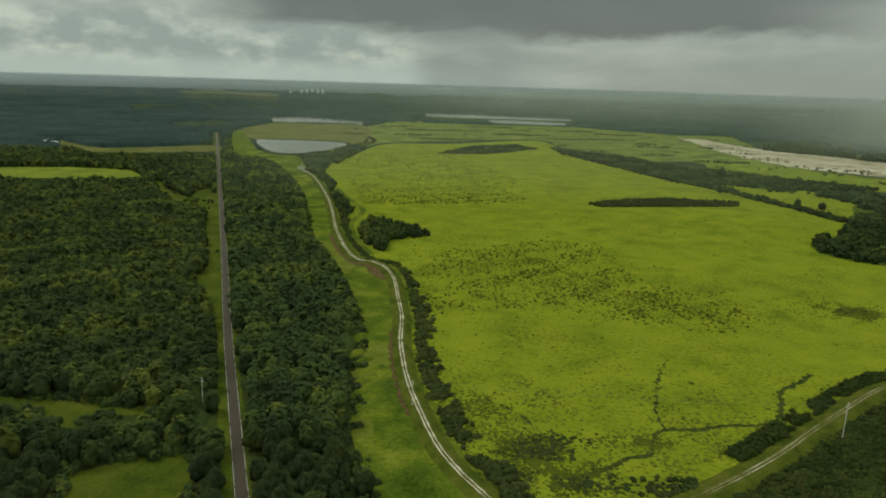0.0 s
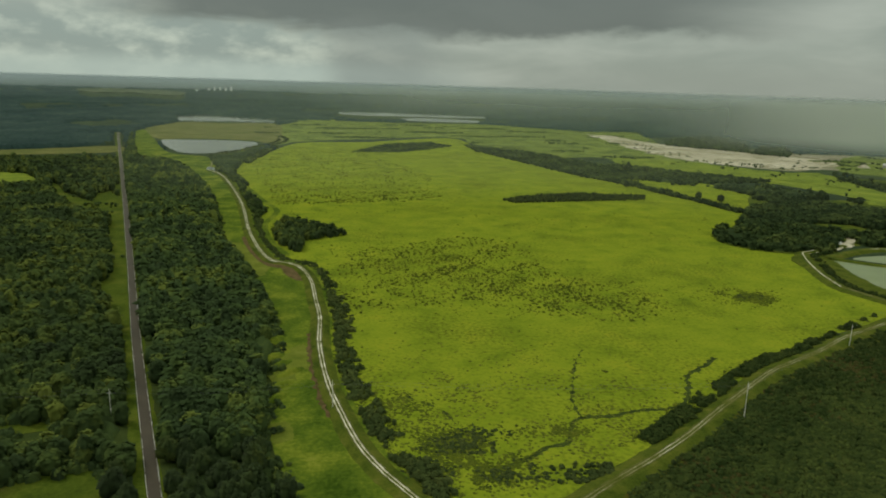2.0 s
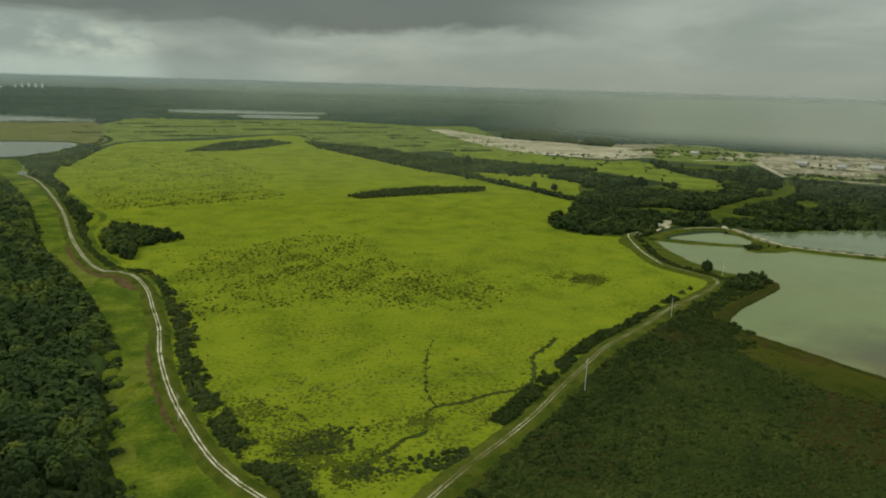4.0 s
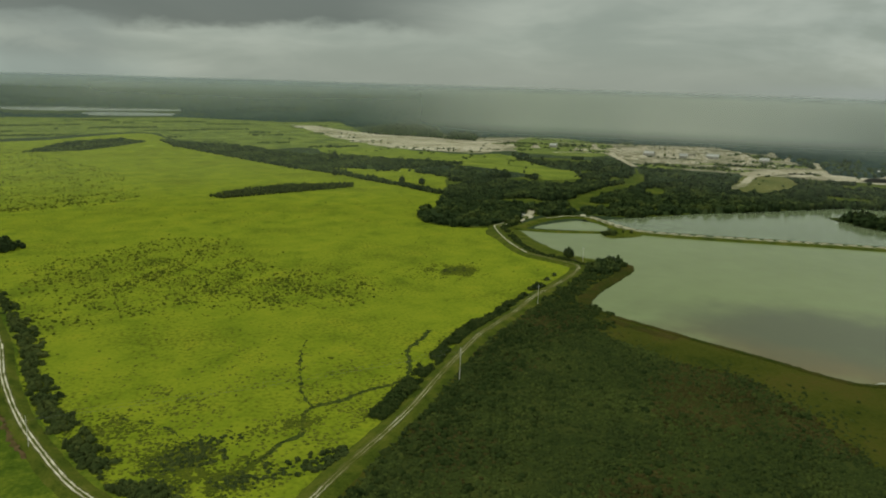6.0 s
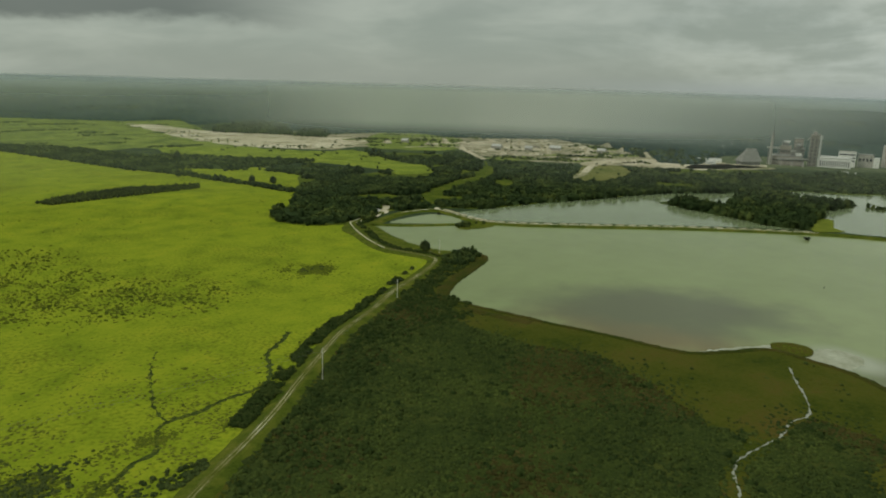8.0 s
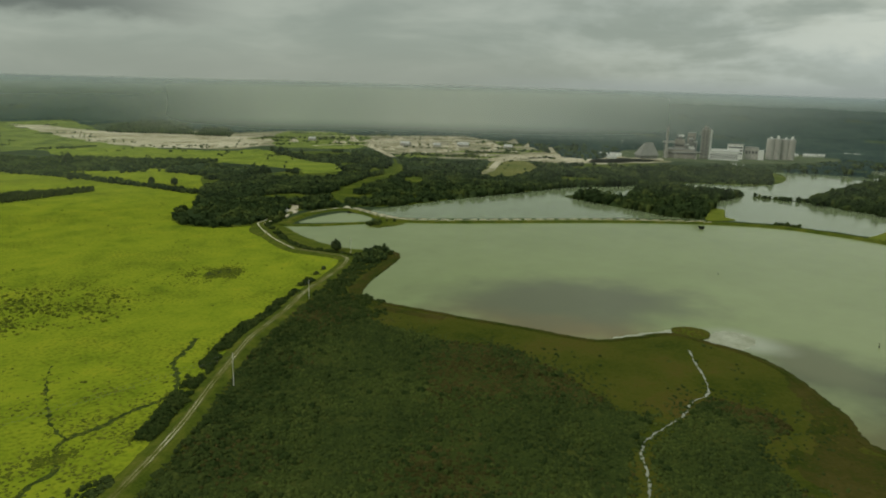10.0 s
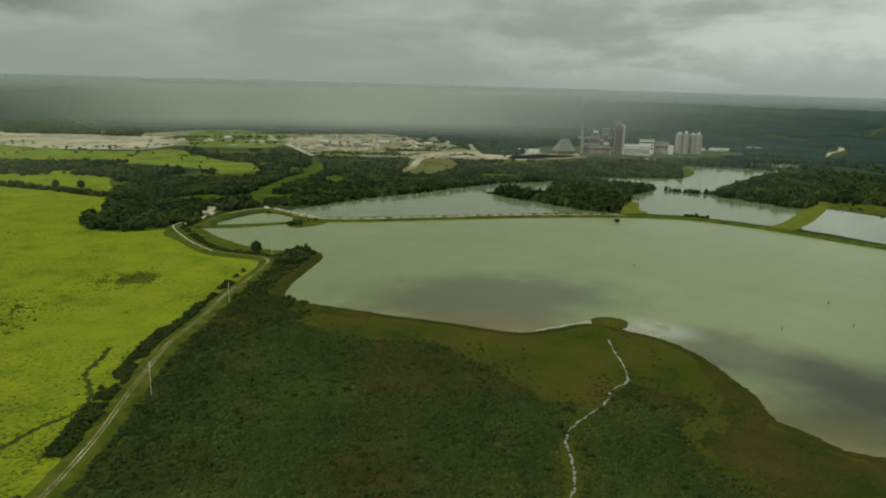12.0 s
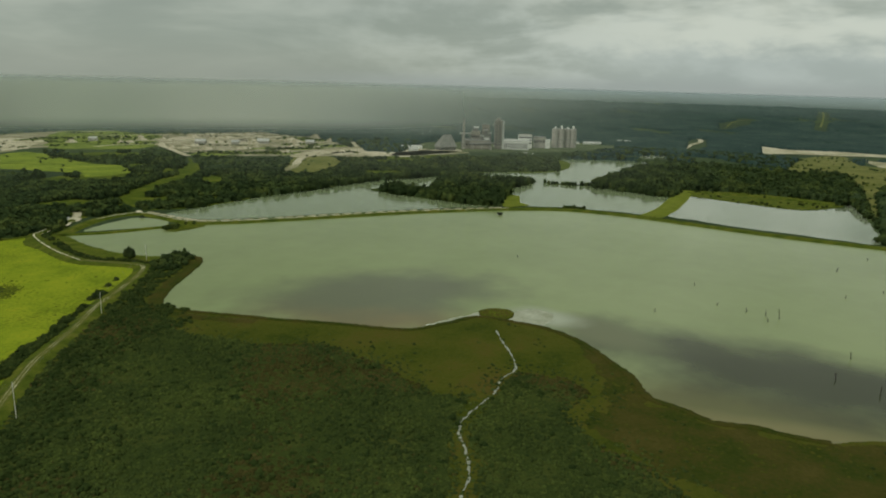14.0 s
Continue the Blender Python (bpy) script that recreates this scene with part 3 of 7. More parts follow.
INLET = [(1711, 301), (1751, 273), (1736, 232), (1675, 250), (1661, 285)]
FAR_FIELD = [(-1426, 3802), (-1329, 3953), (-1145, 3956), (-996, 3971), (-883, 3884), (-898, 3695), (-1023, 3729), (-1148, 3762), (-1302, 3698)]
BANK_EAST = [(1174, 143), (1210, 61), (1205, -20), (1184, -80), (1139, -80), (1081, -34), (1091, 24), (1113, 86), (1130, 127)]
SPIT_SCRUB = [(413, 468), (433, 463), (441, 451), (405, 433), (368, 411), (335, 392), (302, 375), (296, 385), (328, 412), (368, 440)]
GRASS_PATH = [(-166, 1062), (-122, 932), (-100, 868), (-104, 782), (-87, 701), (-66, 644)]
YARD_D = [(1323, 897), (1386, 863), (1414, 790), (1514, 755), (1573, 708), (1509, 679), (1392, 722), (1298, 780), (1262, 841)]
SLOPE = [(998, 783), (1177, 894), (1226, 902), (1247, 860), (1171, 773), (1046, 733), (985, 737)]
FAR_STRIP = [(3234, -122), (3777, -150), (4047, -152)]
PAD_HUT = [(510, 700), (520, 708), (534, 714), (556, 738), (552, 720), (534, 704), (526, 690), (515, 688)]
CAPE_SHORE = [(452, 466), (450, 450), (424, 431), (400, 421), (376, 407), (361, 398), (346, 381), (343, 366), (347, 340), (358, 305)]
YARD_TRACK = [(443, 655), (466, 661), (494, 672), (512, 688), (522, 699)]
PAD_DIKE = [(589, 678), (600, 684), (592, 668), (583, 663)]
WOODS_MID = [(620, 1058), (652, 987), (724, 945), (799, 917), (860, 882), (851, 806), (690, 706), (595, 715), (553, 838), (537, 910)]
RAMP_ROAD = [(1001, 779), (1056, 802), (1134, 850), (1200, 883), (1240, 869), (1312, 817)]
YARD_A = [(1381, 780), (1525, 799), (1504, 747), (1408, 707), (1335, 728)]
YARD_B = [(1217, 931), (1340, 939), (1450, 907), (1395, 858), (1261, 883), (1189, 888)]
YARD_C = [(1342, 764), (1471, 763), (1525, 701), (1514, 653), (1408, 702)]
CLAY_A = [(-66, 598), (-57, 601), (-45, 588), (-42, 563), (-49, 559), (-60, 575)]
CLAY_C = [(-117, 711), (-112, 717), (-95, 663), (-80, 625), (-63, 619), (-63, 599), (-79, 605), (-96, 640)]
DRY_A = [(-138, 709), (-118, 691), (-98, 653), (-78, 602), (-80, 569), (-106, 630)]
DRY_B = [(-47, 378), (-41, 406), (-31, 420), (-28, 388), (-38, 355), (-43, 348)]
DRY_C = [(-43, 308), (-37, 315), (-30, 309), (-31, 298), (-40, 296)]
BROWN_REEDS = [(424, 106), (400, 79), (380, 62), (358, 50), (352, 32), (344, 15), (348, -3), (347, -20), (348, -36), (364, -60), (395, -138), (231, -92), (241, -37), (275, 0), (293, 29), (302, 52), (324, 71), (353, 65), (383, 80)]
BUSH_LOW = [(78, 267), (91, 273), (109, 270), (108, 261), (90, 255), (77, 257)]
CLEARING_E = [(-440, 1058), (-439, 1077), (-383, 980), (-336, 925), (-346, 987), (-335, 1012), (-275, 839), (-247, 748), (-261, 771), (-283, 830), (-306, 849), (-344, 887), (-377, 936)]
WOODS_LOOP = [(440, 659), (425, 667), (415, 690), (410, 711), (412, 733), (423, 761), (441, 788), (458, 803)]
POND_PATH = [(-254, 1240), (-273, 1366), (-288, 1490), (-260, 1572), (-227, 1693), (-201, 1796), (-200, 1883), (-223, 1989)]
POOL = [(-264, 1262), (-259, 1284), (-240, 1246), (-225, 1185), (-241, 1200)]
QUARRY_FLATS = [(1182, 1646), (1336, 1772), (1419, 1701), (1408, 1516), (1289, 1381), (1202, 1293), (1113, 1266), (1026, 1338), (1018, 1420)]
QUARRY_PIT = [(1288, 1382), (1383, 1461), (1490, 1469), (1590, 1436), (1682, 1383), (1628, 1262), (1345, 1107), (1254, 1101), (1261, 1192), (1238, 1257)]
SAND_STREAKS = [[(1321, 1729), (1371, 1713), (1436, 1686)], [(1290, 1623), (1313, 1576), (1405, 1519)], [(1199, 1582), (1258, 1552), (1294, 1470)], [(1089, 1367), (1160, 1356), (1218, 1319)], [(1200, 1422), (1249, 1419), (1261, 1384)]]
WOODS_SAND = [(865, 1961), (970, 2151), (1105, 2286), (1222, 2296), (1184, 2097), (1018, 1783), (958, 1862)]
GROVE_SAND = [(1015, 1762), (1125, 1911), (1221, 1965), (1127, 1764), (1067, 1688)]
PENINSULA_SPIT = [(1060, 408), (1121, 400), (1144, 371), (1125, 365), (1079, 384)]
LAWN = [(874, 323), (951, 352), (972, 339), (916, 316), (903, 300)]
BELT_GAP = [(-200, 1400), (285, 1400), (270, 1700), (255, 2150), (-200, 2150)]
FAR_BELT = [(-21, 1598), (64, 1811), (184, 1896), (231, 1799), (165, 1699), (81, 1613)]


# ---- geometry helpers ----
def rise(x, y):
    """Height of the land: flat wetlands, low rolling country towards the horizon."""
    d = math.hypot(x, y)
    return 115 * max(0.0, (d - 2600) / 2350) ** 1.4


def rise_np(d):
    return 115 * np.clip((d - 2600) / 2350, 0, 1.05) ** 1.4


def spline(pts, step, closed):
    """Catmull-Rom curve through the plan's points, walked in steps of about that many metres."""
    p = [Vector(q) for q in pts]
    n, out = len(p), []
    for i in range(n if closed else n - 1):
        a, b, c, d = (p[(i - 1) % n], p[i], p[(i + 1) % n], p[(i + 2) % n]) if closed else (p[max(i - 1, 0)], p[i], p[i + 1], p[min(i + 2, n - 1)])
        k = max(2, min(40, int((c - b).length / step)))
        for j in range(k):
            t = j / k
            out.append(0.5 * (2 * b + (c - a) * t + (2 * a - 5 * b + 4 * c - d) * t * t + (3 * b - a - 3 * c + d) * t ** 3))
    if not closed:
        out.append(p[-1])
    return out


def wobble(pts, amount, size):
    return [q + Vector((noise.noise(Vector((q.x / size, q.y / size, 3.3))), noise.noise(Vector((q.x / size, q.y / size, 9.1))))) * amount for q in pts]


def mesh_from(name, verts, faces, mats, smooth=False):
    me = bpy.data.meshes.new(name)
    me.from_pydata(verts, [], faces)
    for m in (mats if isinstance(mats, (list, tuple)) else [mats]):
        me.materials.append(m)
    if smooth:
        me.polygons.foreach_set("use_smooth", [True] * len(me.polygons))
    me.update()
    return me


def region(name, pts, z, mat, label, category, ragged=2.0, size=9.0, step=4.0, depth=0.6, kind="structure"):
    """A slab of ground or water with an uneven natural edge."""
    from mathutils.geometry import tessellate_polygon
    q = wobble(wobble(spline(pts, step, True), ragged, size), ragged * 0.5, size * 0.3)
    top = [Vector((v.x, v.y, z + rise(v.x, v.y))) for v in q]
    n = len(top)
    tris = [tuple(t) for t in tessellate_polygon([top])]
    verts = top + [v - Vector((0, 0, depth)) for v in top]
    area = sum(top[i].x * top[(i + 1) % n].y - top[(i + 1) % n].x * top[i].y for i in range(n))
    walls = [((i + 1) % n, i, i + n, (i + 1) % n + n) if area > 0 else (i, (i + 1) % n, (i + 1) % n + n, i + n) for i in range(n)]
    fixed = []
    for t in tris:
        a, b, c = (top[k] for k in t)
        fixed.append(t if (b - a).to_2d().cross((c - a).to_2d()) > 0 else t[::-1])
    return tagged(new(name, mesh_from(name, verts, fixed + walls, mat)), label, category, kind=kind)


def ribbon_mesh(name, pts, profile, mat, step=3.0, jag=0.0, z0=0.0):
    """Sweep a cross-section of (offset, height) along a line of the plan."""
    c = spline(pts, step, False)
    verts, faces, k = [], [], len(profile)
    for i, p in enumerate(c):
        d = (c[min(i + 1, len(c) - 1)] - c[max(i - 1, 0)]).normalized()
        s = Vector((d.y, -d.x))
        for o, h in profile:
            w = o + (jag * noise.noise(Vector((p.x / 3.0, p.y / 3.0, o))) if jag else 0)
            v = p + s * w
            verts.append((v.x, v.y, z0 + h + rise(v.x, v.y)))
    for i in range(len(c) - 1):
        for j in range(k - 1):
            a = i * k + j
            faces.append((a, a + 1, a + k + 1, a + k))
    return mesh_from(name, verts, [f[::-1] for f in faces], mat)


def ribbon(name, pts, profile, mat, label, category, step=3.0, jag=0.0, z0=0.0, parent=None, kind="structure"):
    ob = new(name, ribbon_mesh(name, pts, profile, mat, step, jag, z0))
    if parent:
        ob.parent = parent
        if label:
            tagged(ob, label)
        return ob
    return tagged(ob, label, category, kind=kind)


def part(name, bm, material, parent, label=""):
    me = bpy.data.meshes.new(name)
    bm.to_mesh(me)
    bm.free()
    me.materials.append(material)
    ob = new(name, me)
    ob.parent = parent
    return tagged(ob, label)


def box(bm, x0, y0, z0, x1, y1, z1):
    v = [bm.verts.new((x, y, z)) for z in (z0, z1) for x, y in ((x0, y0), (x1, y0), (x1, y1), (x0, y1))]
    for f in ((3, 2, 1, 0), (4, 5, 6, 7), (0, 1, 5, 4), (1, 2, 6, 5), (2, 3, 7, 6), (3, 0, 4, 7)):
        bm.faces.new([v[i] for i in f])
    return bm


def tube(bm, rings, sides=10, cap=True):
    """Stack of rings (x, y, z, radius)."""
    made = []
    for x, y, z, r in rings:
        made.append([bm.verts.new((x + r * math.cos(2 * math.pi * k / sides), y + r * math.sin(2 * math.pi * k / sides), z)) for k in range(sides)])
    for a, b in zip(made, made[1:]):
        for k in range(sides):
            bm.faces.new((a[k], a[(k + 1) % sides], b[(k + 1) % sides], b[k]))
    if cap:
        bm.faces.new(made[0][::-1])
        bm.faces.new(made[-1])
    return bm


def inside(P, poly):
    """Which of the points (n, 2) lie in the plan's outline."""
    q = np.array(poly, float)
    a, b = q, np.roll(q, -1, 0)
    x, y = P[:, 0][:, None], P[:, 1][:, None]
    hit = ((a[:, 1] > y) != (b[:, 1] > y)) & (x < (b[:, 0] - a[:, 0]) * (y - a[:, 1]) / (b[:, 1] - a[:, 1] + 1e-9) + a[:, 0])
    return hit.sum(1) % 2 == 1


def away(P, line):
    """Distance of the points from a line of the plan."""
    q = np.array(line, float)
    a, d = q[:-1], np.diff(q, axis=0)
    w = P[:, None] - a
    t = np.clip((w * d).sum(-1) / (d * d).sum(-1), 0, 1)
    return np.sqrt(((w - t[..., None] * d) ** 2).sum(-1)).min(1)


def scatter(poly, spacing, rng, without=(), lines=()):
    q = np.array(poly, float)
    lo, hi = q.min(0), q.max(0)
    gx, gy = np.meshgrid(np.arange(lo[0], hi[0], spacing), np.arange(lo[1], hi[1], spacing))
    P = np.stack([gx.ravel(), gy.ravel()], 1)
    P += rng.uniform(-0.8, 0.8, P.shape) * spacing
    P = P[inside(P, poly)]
    for w in without:
        P = P[~inside(P, w)]
    for line, gap in lines:
        P = P[away(P, line) > gap]
    return P


def lumps(x, y, size, seed):
    """Smooth random field from 0 to 1 over the plan."""
    u, v = x / size, y / size
    s = sum(np.sin(u * a + v * b + seed * c) for a, b, c in ((1.0, 0.3, 1.1), (-0.4, 1.2, 2.3), (0.9, -0.8, 0.7), (1.7, 1.1, 3.1), (-1.5, 1.9, 1.9)))
    return 0.5 + s / 7


def crown_cards(P, radius, low, high, n, rng, card=0.42, shape=False):
    """Leaf sprays as bent, uneven four-cornered cards over lobed crowns; P (m, 3), the rest per tree."""
    m = len(P)
    d = rng.normal(size=(m, n, 3))
    d[..., 2] = np.abs(d[..., 2]) * np.where(rng.random((m, n)) < 0.8, 1, -0.6)
    d /= np.linalg.norm(d, axis=-1, keepdims=True)
    ph = rng.uniform(0, 6.28, (m, 1, 3))
    lobe = 0.80 + 0.14 * np.sin(3 * np.arctan2(d[..., 1], d[..., 0]) + ph[..., 0]) + 0.12 * np.sin(5 * d[..., 2] + ph[..., 1]) + rng.uniform(-0.22, 0.10, (m, n))
    semi = np.stack([radius, radius, (high - low) / 2], -1)[:, None]
    c = P[:, None] + np.stack([0 * low, 0 * low, (low + high) / 2], -1)[:, None] + d * semi * lobe[..., None]
    nor = d * (0.75, 0.75, 1.0) + (0, 0, 0.95) + rng.normal(scale=0.24, size=d.shape)
    nor /= np.linalg.norm(nor, axis=-1, keepdims=True)
    t = np.cross(nor, rng.normal(size=d.shape))
    t /= np.linalg.norm(t, axis=-1, keepdims=True) + 1e-9
    b = np.cross(nor, t)
    s = (radius[:, None] * card * rng.uniform(0.6, 1.25, (m, n)))[..., None]
    out = []
    for u, v, w in ((1, 0, -0.3), (0, 1, 0.1), (-1, 0, -0.3), (0, -1, 0.1)):
        j = rng.uniform(0.65, 1.2, (m, n, 1))
        out.append(c + s * j * (u * t + v * b) + s * w * nor)
    V = np.stack(out, 2)
    if not shape:
        return V.reshape(-1, 3)
    mid = (P + np.stack([0 * low, 0 * low, low * 0.7 + high * 0.3], -1))[:, None, None]
    N = (V - mid) / semi[:, :, None] + (0, 0, 0.45)
    N /= np.linalg.norm(N, axis=-1, keepdims=True)
    return np.concatenate([V.reshape(-1, 3), N.reshape(-1, 3)], 1)


def crown_heart(P, radius, low, high, rng, sides=8):
    """The closed inner mass of a crown under its sprays: four lobed bands of leaf wall."""
    m, k = len(P), np.arange(sides) * 2 * math.pi / sides
    ph = rng.uniform(0, 6.28, (m, 1, 3))
    mid, half = (low * 0.75 + high * 0.25)[:, None], (high - low * 0.75 - high * 0.25)[:, None]
    rings, turn = [], rng.uniform(0, 6.28, (m, 1))
    for q in (-0.45, 0.12, 0.62, 1.08, 1.50):
        a = k + turn
        grow = 0.78 + 0.10 * np.sin(3 * a + ph[..., 0]) + 0.07 * np.sin(2 * a + 4 * q + ph[..., 1]) + rng.uniform(-0.07, 0.07, (m, sides))
        up = mid + half * math.sin(q) * (grow if q > 0 else 1.0 + 0 * grow)
        rings.append(P[:, None] + np.stack([radius[:, None] * math.cos(q) * grow * np.cos(a), radius[:, None] * math.cos(q) * grow * np.sin(a), up], -1))
    out = []
    for a, b in zip(rings, rings[1:]):
        out.append(np.stack([a, np.roll(a, -1, 1), np.roll(b, -1, 1), b], 2))
    V = np.concatenate(out, 1)
    c = (P + np.stack([0 * low, 0 * low, low * 0.7 + high * 0.3], -1))[:, None, None]
    N = (V - c) / np.stack([radius, radius, (high - low) / 2], -1)[:, None, None] + (0, 0, 0.30)
    N /= np.linalg.norm(N, axis=-1, keepdims=True)
    return np.concatenate([V.reshape(-1, 3), N.reshape(-1, 3)], 1)


def cards_mesh(name, V, mat, tones=None):
    """Cards as one mesh; columns 3 to 5, where given, are the crown's own rounded normals."""
    N, V = V[:, 3:], V[:, :3]
    n = len(V) // 4
    me = bpy.data.meshes.new(name)
    me.vertices.add(len(V))
    me.vertices.foreach_set("co", V.astype(np.float32).ravel())
    me.loops.add(len(V))
    me.loops.foreach_set("vertex_index", np.arange(len(V), dtype=np.int32))
    me.polygons.add(n)
    me.polygons.foreach_set("loop_start", np.arange(0, len(V), 4, dtype=np.int32))
    me.materials.append(mat)
    if tones is not None:
        me.attributes.new("tone", "FLOAT", "POINT").data.foreach_set("value", tones.astype(np.float32))
    me.update()
    me.validate()
    if N.shape[1]:
        me.polygons.foreach_set("use_smooth", np.ones(n, bool))
        me.normals_split_custom_set_from_vertices(N.astype(np.float32))
    return me


LOD = ((330, 110), (500, 50), (800, 22), (1250, 12), (9000, 7))


def woodland(name, P, mat, label, rng, rad=(3.2, 6.6), tall=(7.5, 14.5), lod=LOD, category="woodland", card=0.18, low=0.12):
    """A stand of trees or shrubs too many to count."""
    d = np.hypot(P[:, 0], P[:, 1])
    V, tones, near = [], [], 0
    for far, n in lod:
        Q = P[(d >= near) & (d < far)]
        near = far
        if not len(Q):
            continue
        grow = np.clip(0.55 * lumps(Q[:, 0], Q[:, 1], 19, 6) + 0.5 * rng.random(len(Q)), 0, 1)
        r = rad[0] + (rad[1] - rad[0]) * (0.5 * grow + 0.5 * rng.random(len(Q)) ** 1.5)
        h = (tall[0] + (tall[1] - tall[0]) * grow) * np.where(rng.random(len(Q)) < 0.05, 1.45, 1.0)
        z = rise_np(np.hypot(Q[:, 0], Q[:, 1]))
        base = np.column_stack([Q, z])
        V.append(crown_cards(base, r, h * low, h, n, rng, card * (200 / n) ** 0.40, True))
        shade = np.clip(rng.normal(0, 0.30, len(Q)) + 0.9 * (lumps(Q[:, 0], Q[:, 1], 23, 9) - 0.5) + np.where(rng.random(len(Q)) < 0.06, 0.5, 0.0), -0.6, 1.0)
        # crowns past 500 m are brightened in colour to match the lighter distance
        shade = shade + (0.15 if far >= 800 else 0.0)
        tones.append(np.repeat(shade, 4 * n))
        sides = 8 if far < 600 else 6 if far < 1300 else 5
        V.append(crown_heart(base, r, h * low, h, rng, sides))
        # inner mass toned slightly darker than its sprays
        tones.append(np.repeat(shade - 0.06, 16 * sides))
    return tagged(new(name, cards_mesh(name, np.concatenate(V), mat, np.concatenate(tones))), label, category, kind="stuff")


def shrubs(name, P, mat, label, rng, rad, tall, cards=4, category="scrub", sides=7):
    """Low rounded bushes: an uneven leafy mound each, with sprays standing off it."""
    m = len(P)
    grow = np.clip(0.6 * lumps(P[:, 0], P[:, 1], 12, 6) + 0.5 * rng.random(m), 0, 1)
    r = rad[0] + (rad[1] - rad[0]) * (0.4 * grow + 0.6 * rng.random(m) ** 1.6)
    h = tall[0] + (tall[1] - tall[0]) * grow * rng.uniform(0.7, 1.1, m)
    base = np.column_stack([P, rise_np(np.hypot(P[:, 0], P[:, 1]))])
    k = np.arange(sides) * 2 * math.pi / sides
    rings = []
    for q, z in ((1.0, -0.15), (0.80, 0.55)):
        w = r[:, None] * q * rng.uniform(0.70, 1.25, (m, sides))
        a = k + rng.uniform(-0.3, 0.3, (m, sides))
        up = h[:, None] * z * rng.uniform(0.75, 1.25, (m, sides))
        rings.append(base[:, None] + np.stack([w * np.cos(a), w * np.sin(a), up], -1))
    top = base + np.column_stack([rng.uniform(-0.3, 0.3, (m, 2)) * r[:, None], h])
    V = np.concatenate([rings[0], rings[1], top[:, None]], 1)
    per = 2 * sides + 1
    i, n = np.arange(sides), (np.arange(sides) + 1) % sides
    tri = np.concatenate([np.stack([i, n, n + sides], -1), np.stack([i, n + sides, i + sides], -1), np.stack([i + sides, n + sides, 0 * i + 2 * sides], -1)])
    F = (tri[None] + (np.arange(m) * per)[:, None, None]).reshape(-1)
    V, count = V.reshape(-1, 3), len(F) // 3
    starts = np.arange(count) * 3
    tones = np.repeat(rng.normal(0, 0.4, m), per)
    if cards:
        C = crown_cards(base, r * 1.02, 0 * h, h * 1.05, cards, rng, 0.36)
        F = np.concatenate([F, len(V) + np.arange(len(C))])
        starts = np.concatenate([starts, count * 3 + np.arange(len(C) // 4) * 4])
        V = np.concatenate([V, C])
        tones = np.concatenate([tones, np.repeat(rng.normal(0, 0.4, m), 4 * cards)])
    me = bpy.data.meshes.new(name)
    me.vertices.add(len(V))
    me.vertices.foreach_set("co", V.astype(np.float32).ravel())
    me.loops.add(len(F))
    me.loops.foreach_set("vertex_index", F.astype(np.int32))
    me.polygons.add(len(starts))
    me.polygons.foreach_set("loop_start", starts.astype(np.int32))
    me.polygons.foreach_set("use_smooth", np.ones(len(starts), bool))
    me.materials.append(mat)
    me.attributes.new("tone", "FLOAT", "POINT").data.foreach_set("value", tones.astype(np.float32))
    me.update()
    me.validate()
    return tagged(new(name, me), label, category, kind="stuff")


# ---- land ----
PLANT_YARD = [(1480, 800), (1560, 620), (1700, 480), (1960, 400), (2000, 560), (1700, 860)]
GREEN_FLATS = [(480, 1420), (860, 1400), (1180, 1420), (1150, 1900), (800, 2500), (500, 2400), (300, 2050), (420, 1600)]
def ground_sheet():
    radii = [0, 60, 140, 220] + [300 * 1.07 ** k for k in range(32)] + [2600 + 30 * k for k in range(81)]
    n, verts, faces = 240, [], []
    for r in radii:
        for k in range(n):
            a = 2 * math.pi * k / n
            verts.append((r * math.sin(a), r * math.cos(a), rise(r, 0) if r < 4960 else rise(4960, 0) - (r - 4960) * 0.05))
    for i in range(len(radii) - 1):
        for k in range(n):
            faces.append((i * n + k, (i + 1) * n + k, (i + 1) * n + (k + 1) % n, i * n + (k + 1) % n))
    tagged(new("ground", mesh_from("ground", verts, [f[::-1] for f in faces], M_GROUND, True)), "flat dark green wooded lowland reaching the horizon", "ground", kind="structure")


ground_sheet()


def arc_wall(name, radius, a0, a1, z0, top, n, mat, label, category, kind):
    """An upright sheet round the place; radius in metres by azimuth, top as a slope under the eye's level."""
    verts = []
    for k in range(n + 1):
        a = a0 + (a1 - a0) * k / n
        r = radius(a)
        for z in (z0, EYE - r * top):
            verts.append((r * math.sin(radians(a)), r * math.cos(radians(a)), z))
    faces = [(2 * k, 2 * k + 1, 2 * k + 3, 2 * k + 2) for k in range(n)]
    return tagged(new(name, mesh_from(name, verts, faces, mat)), label, category, kind=kind)


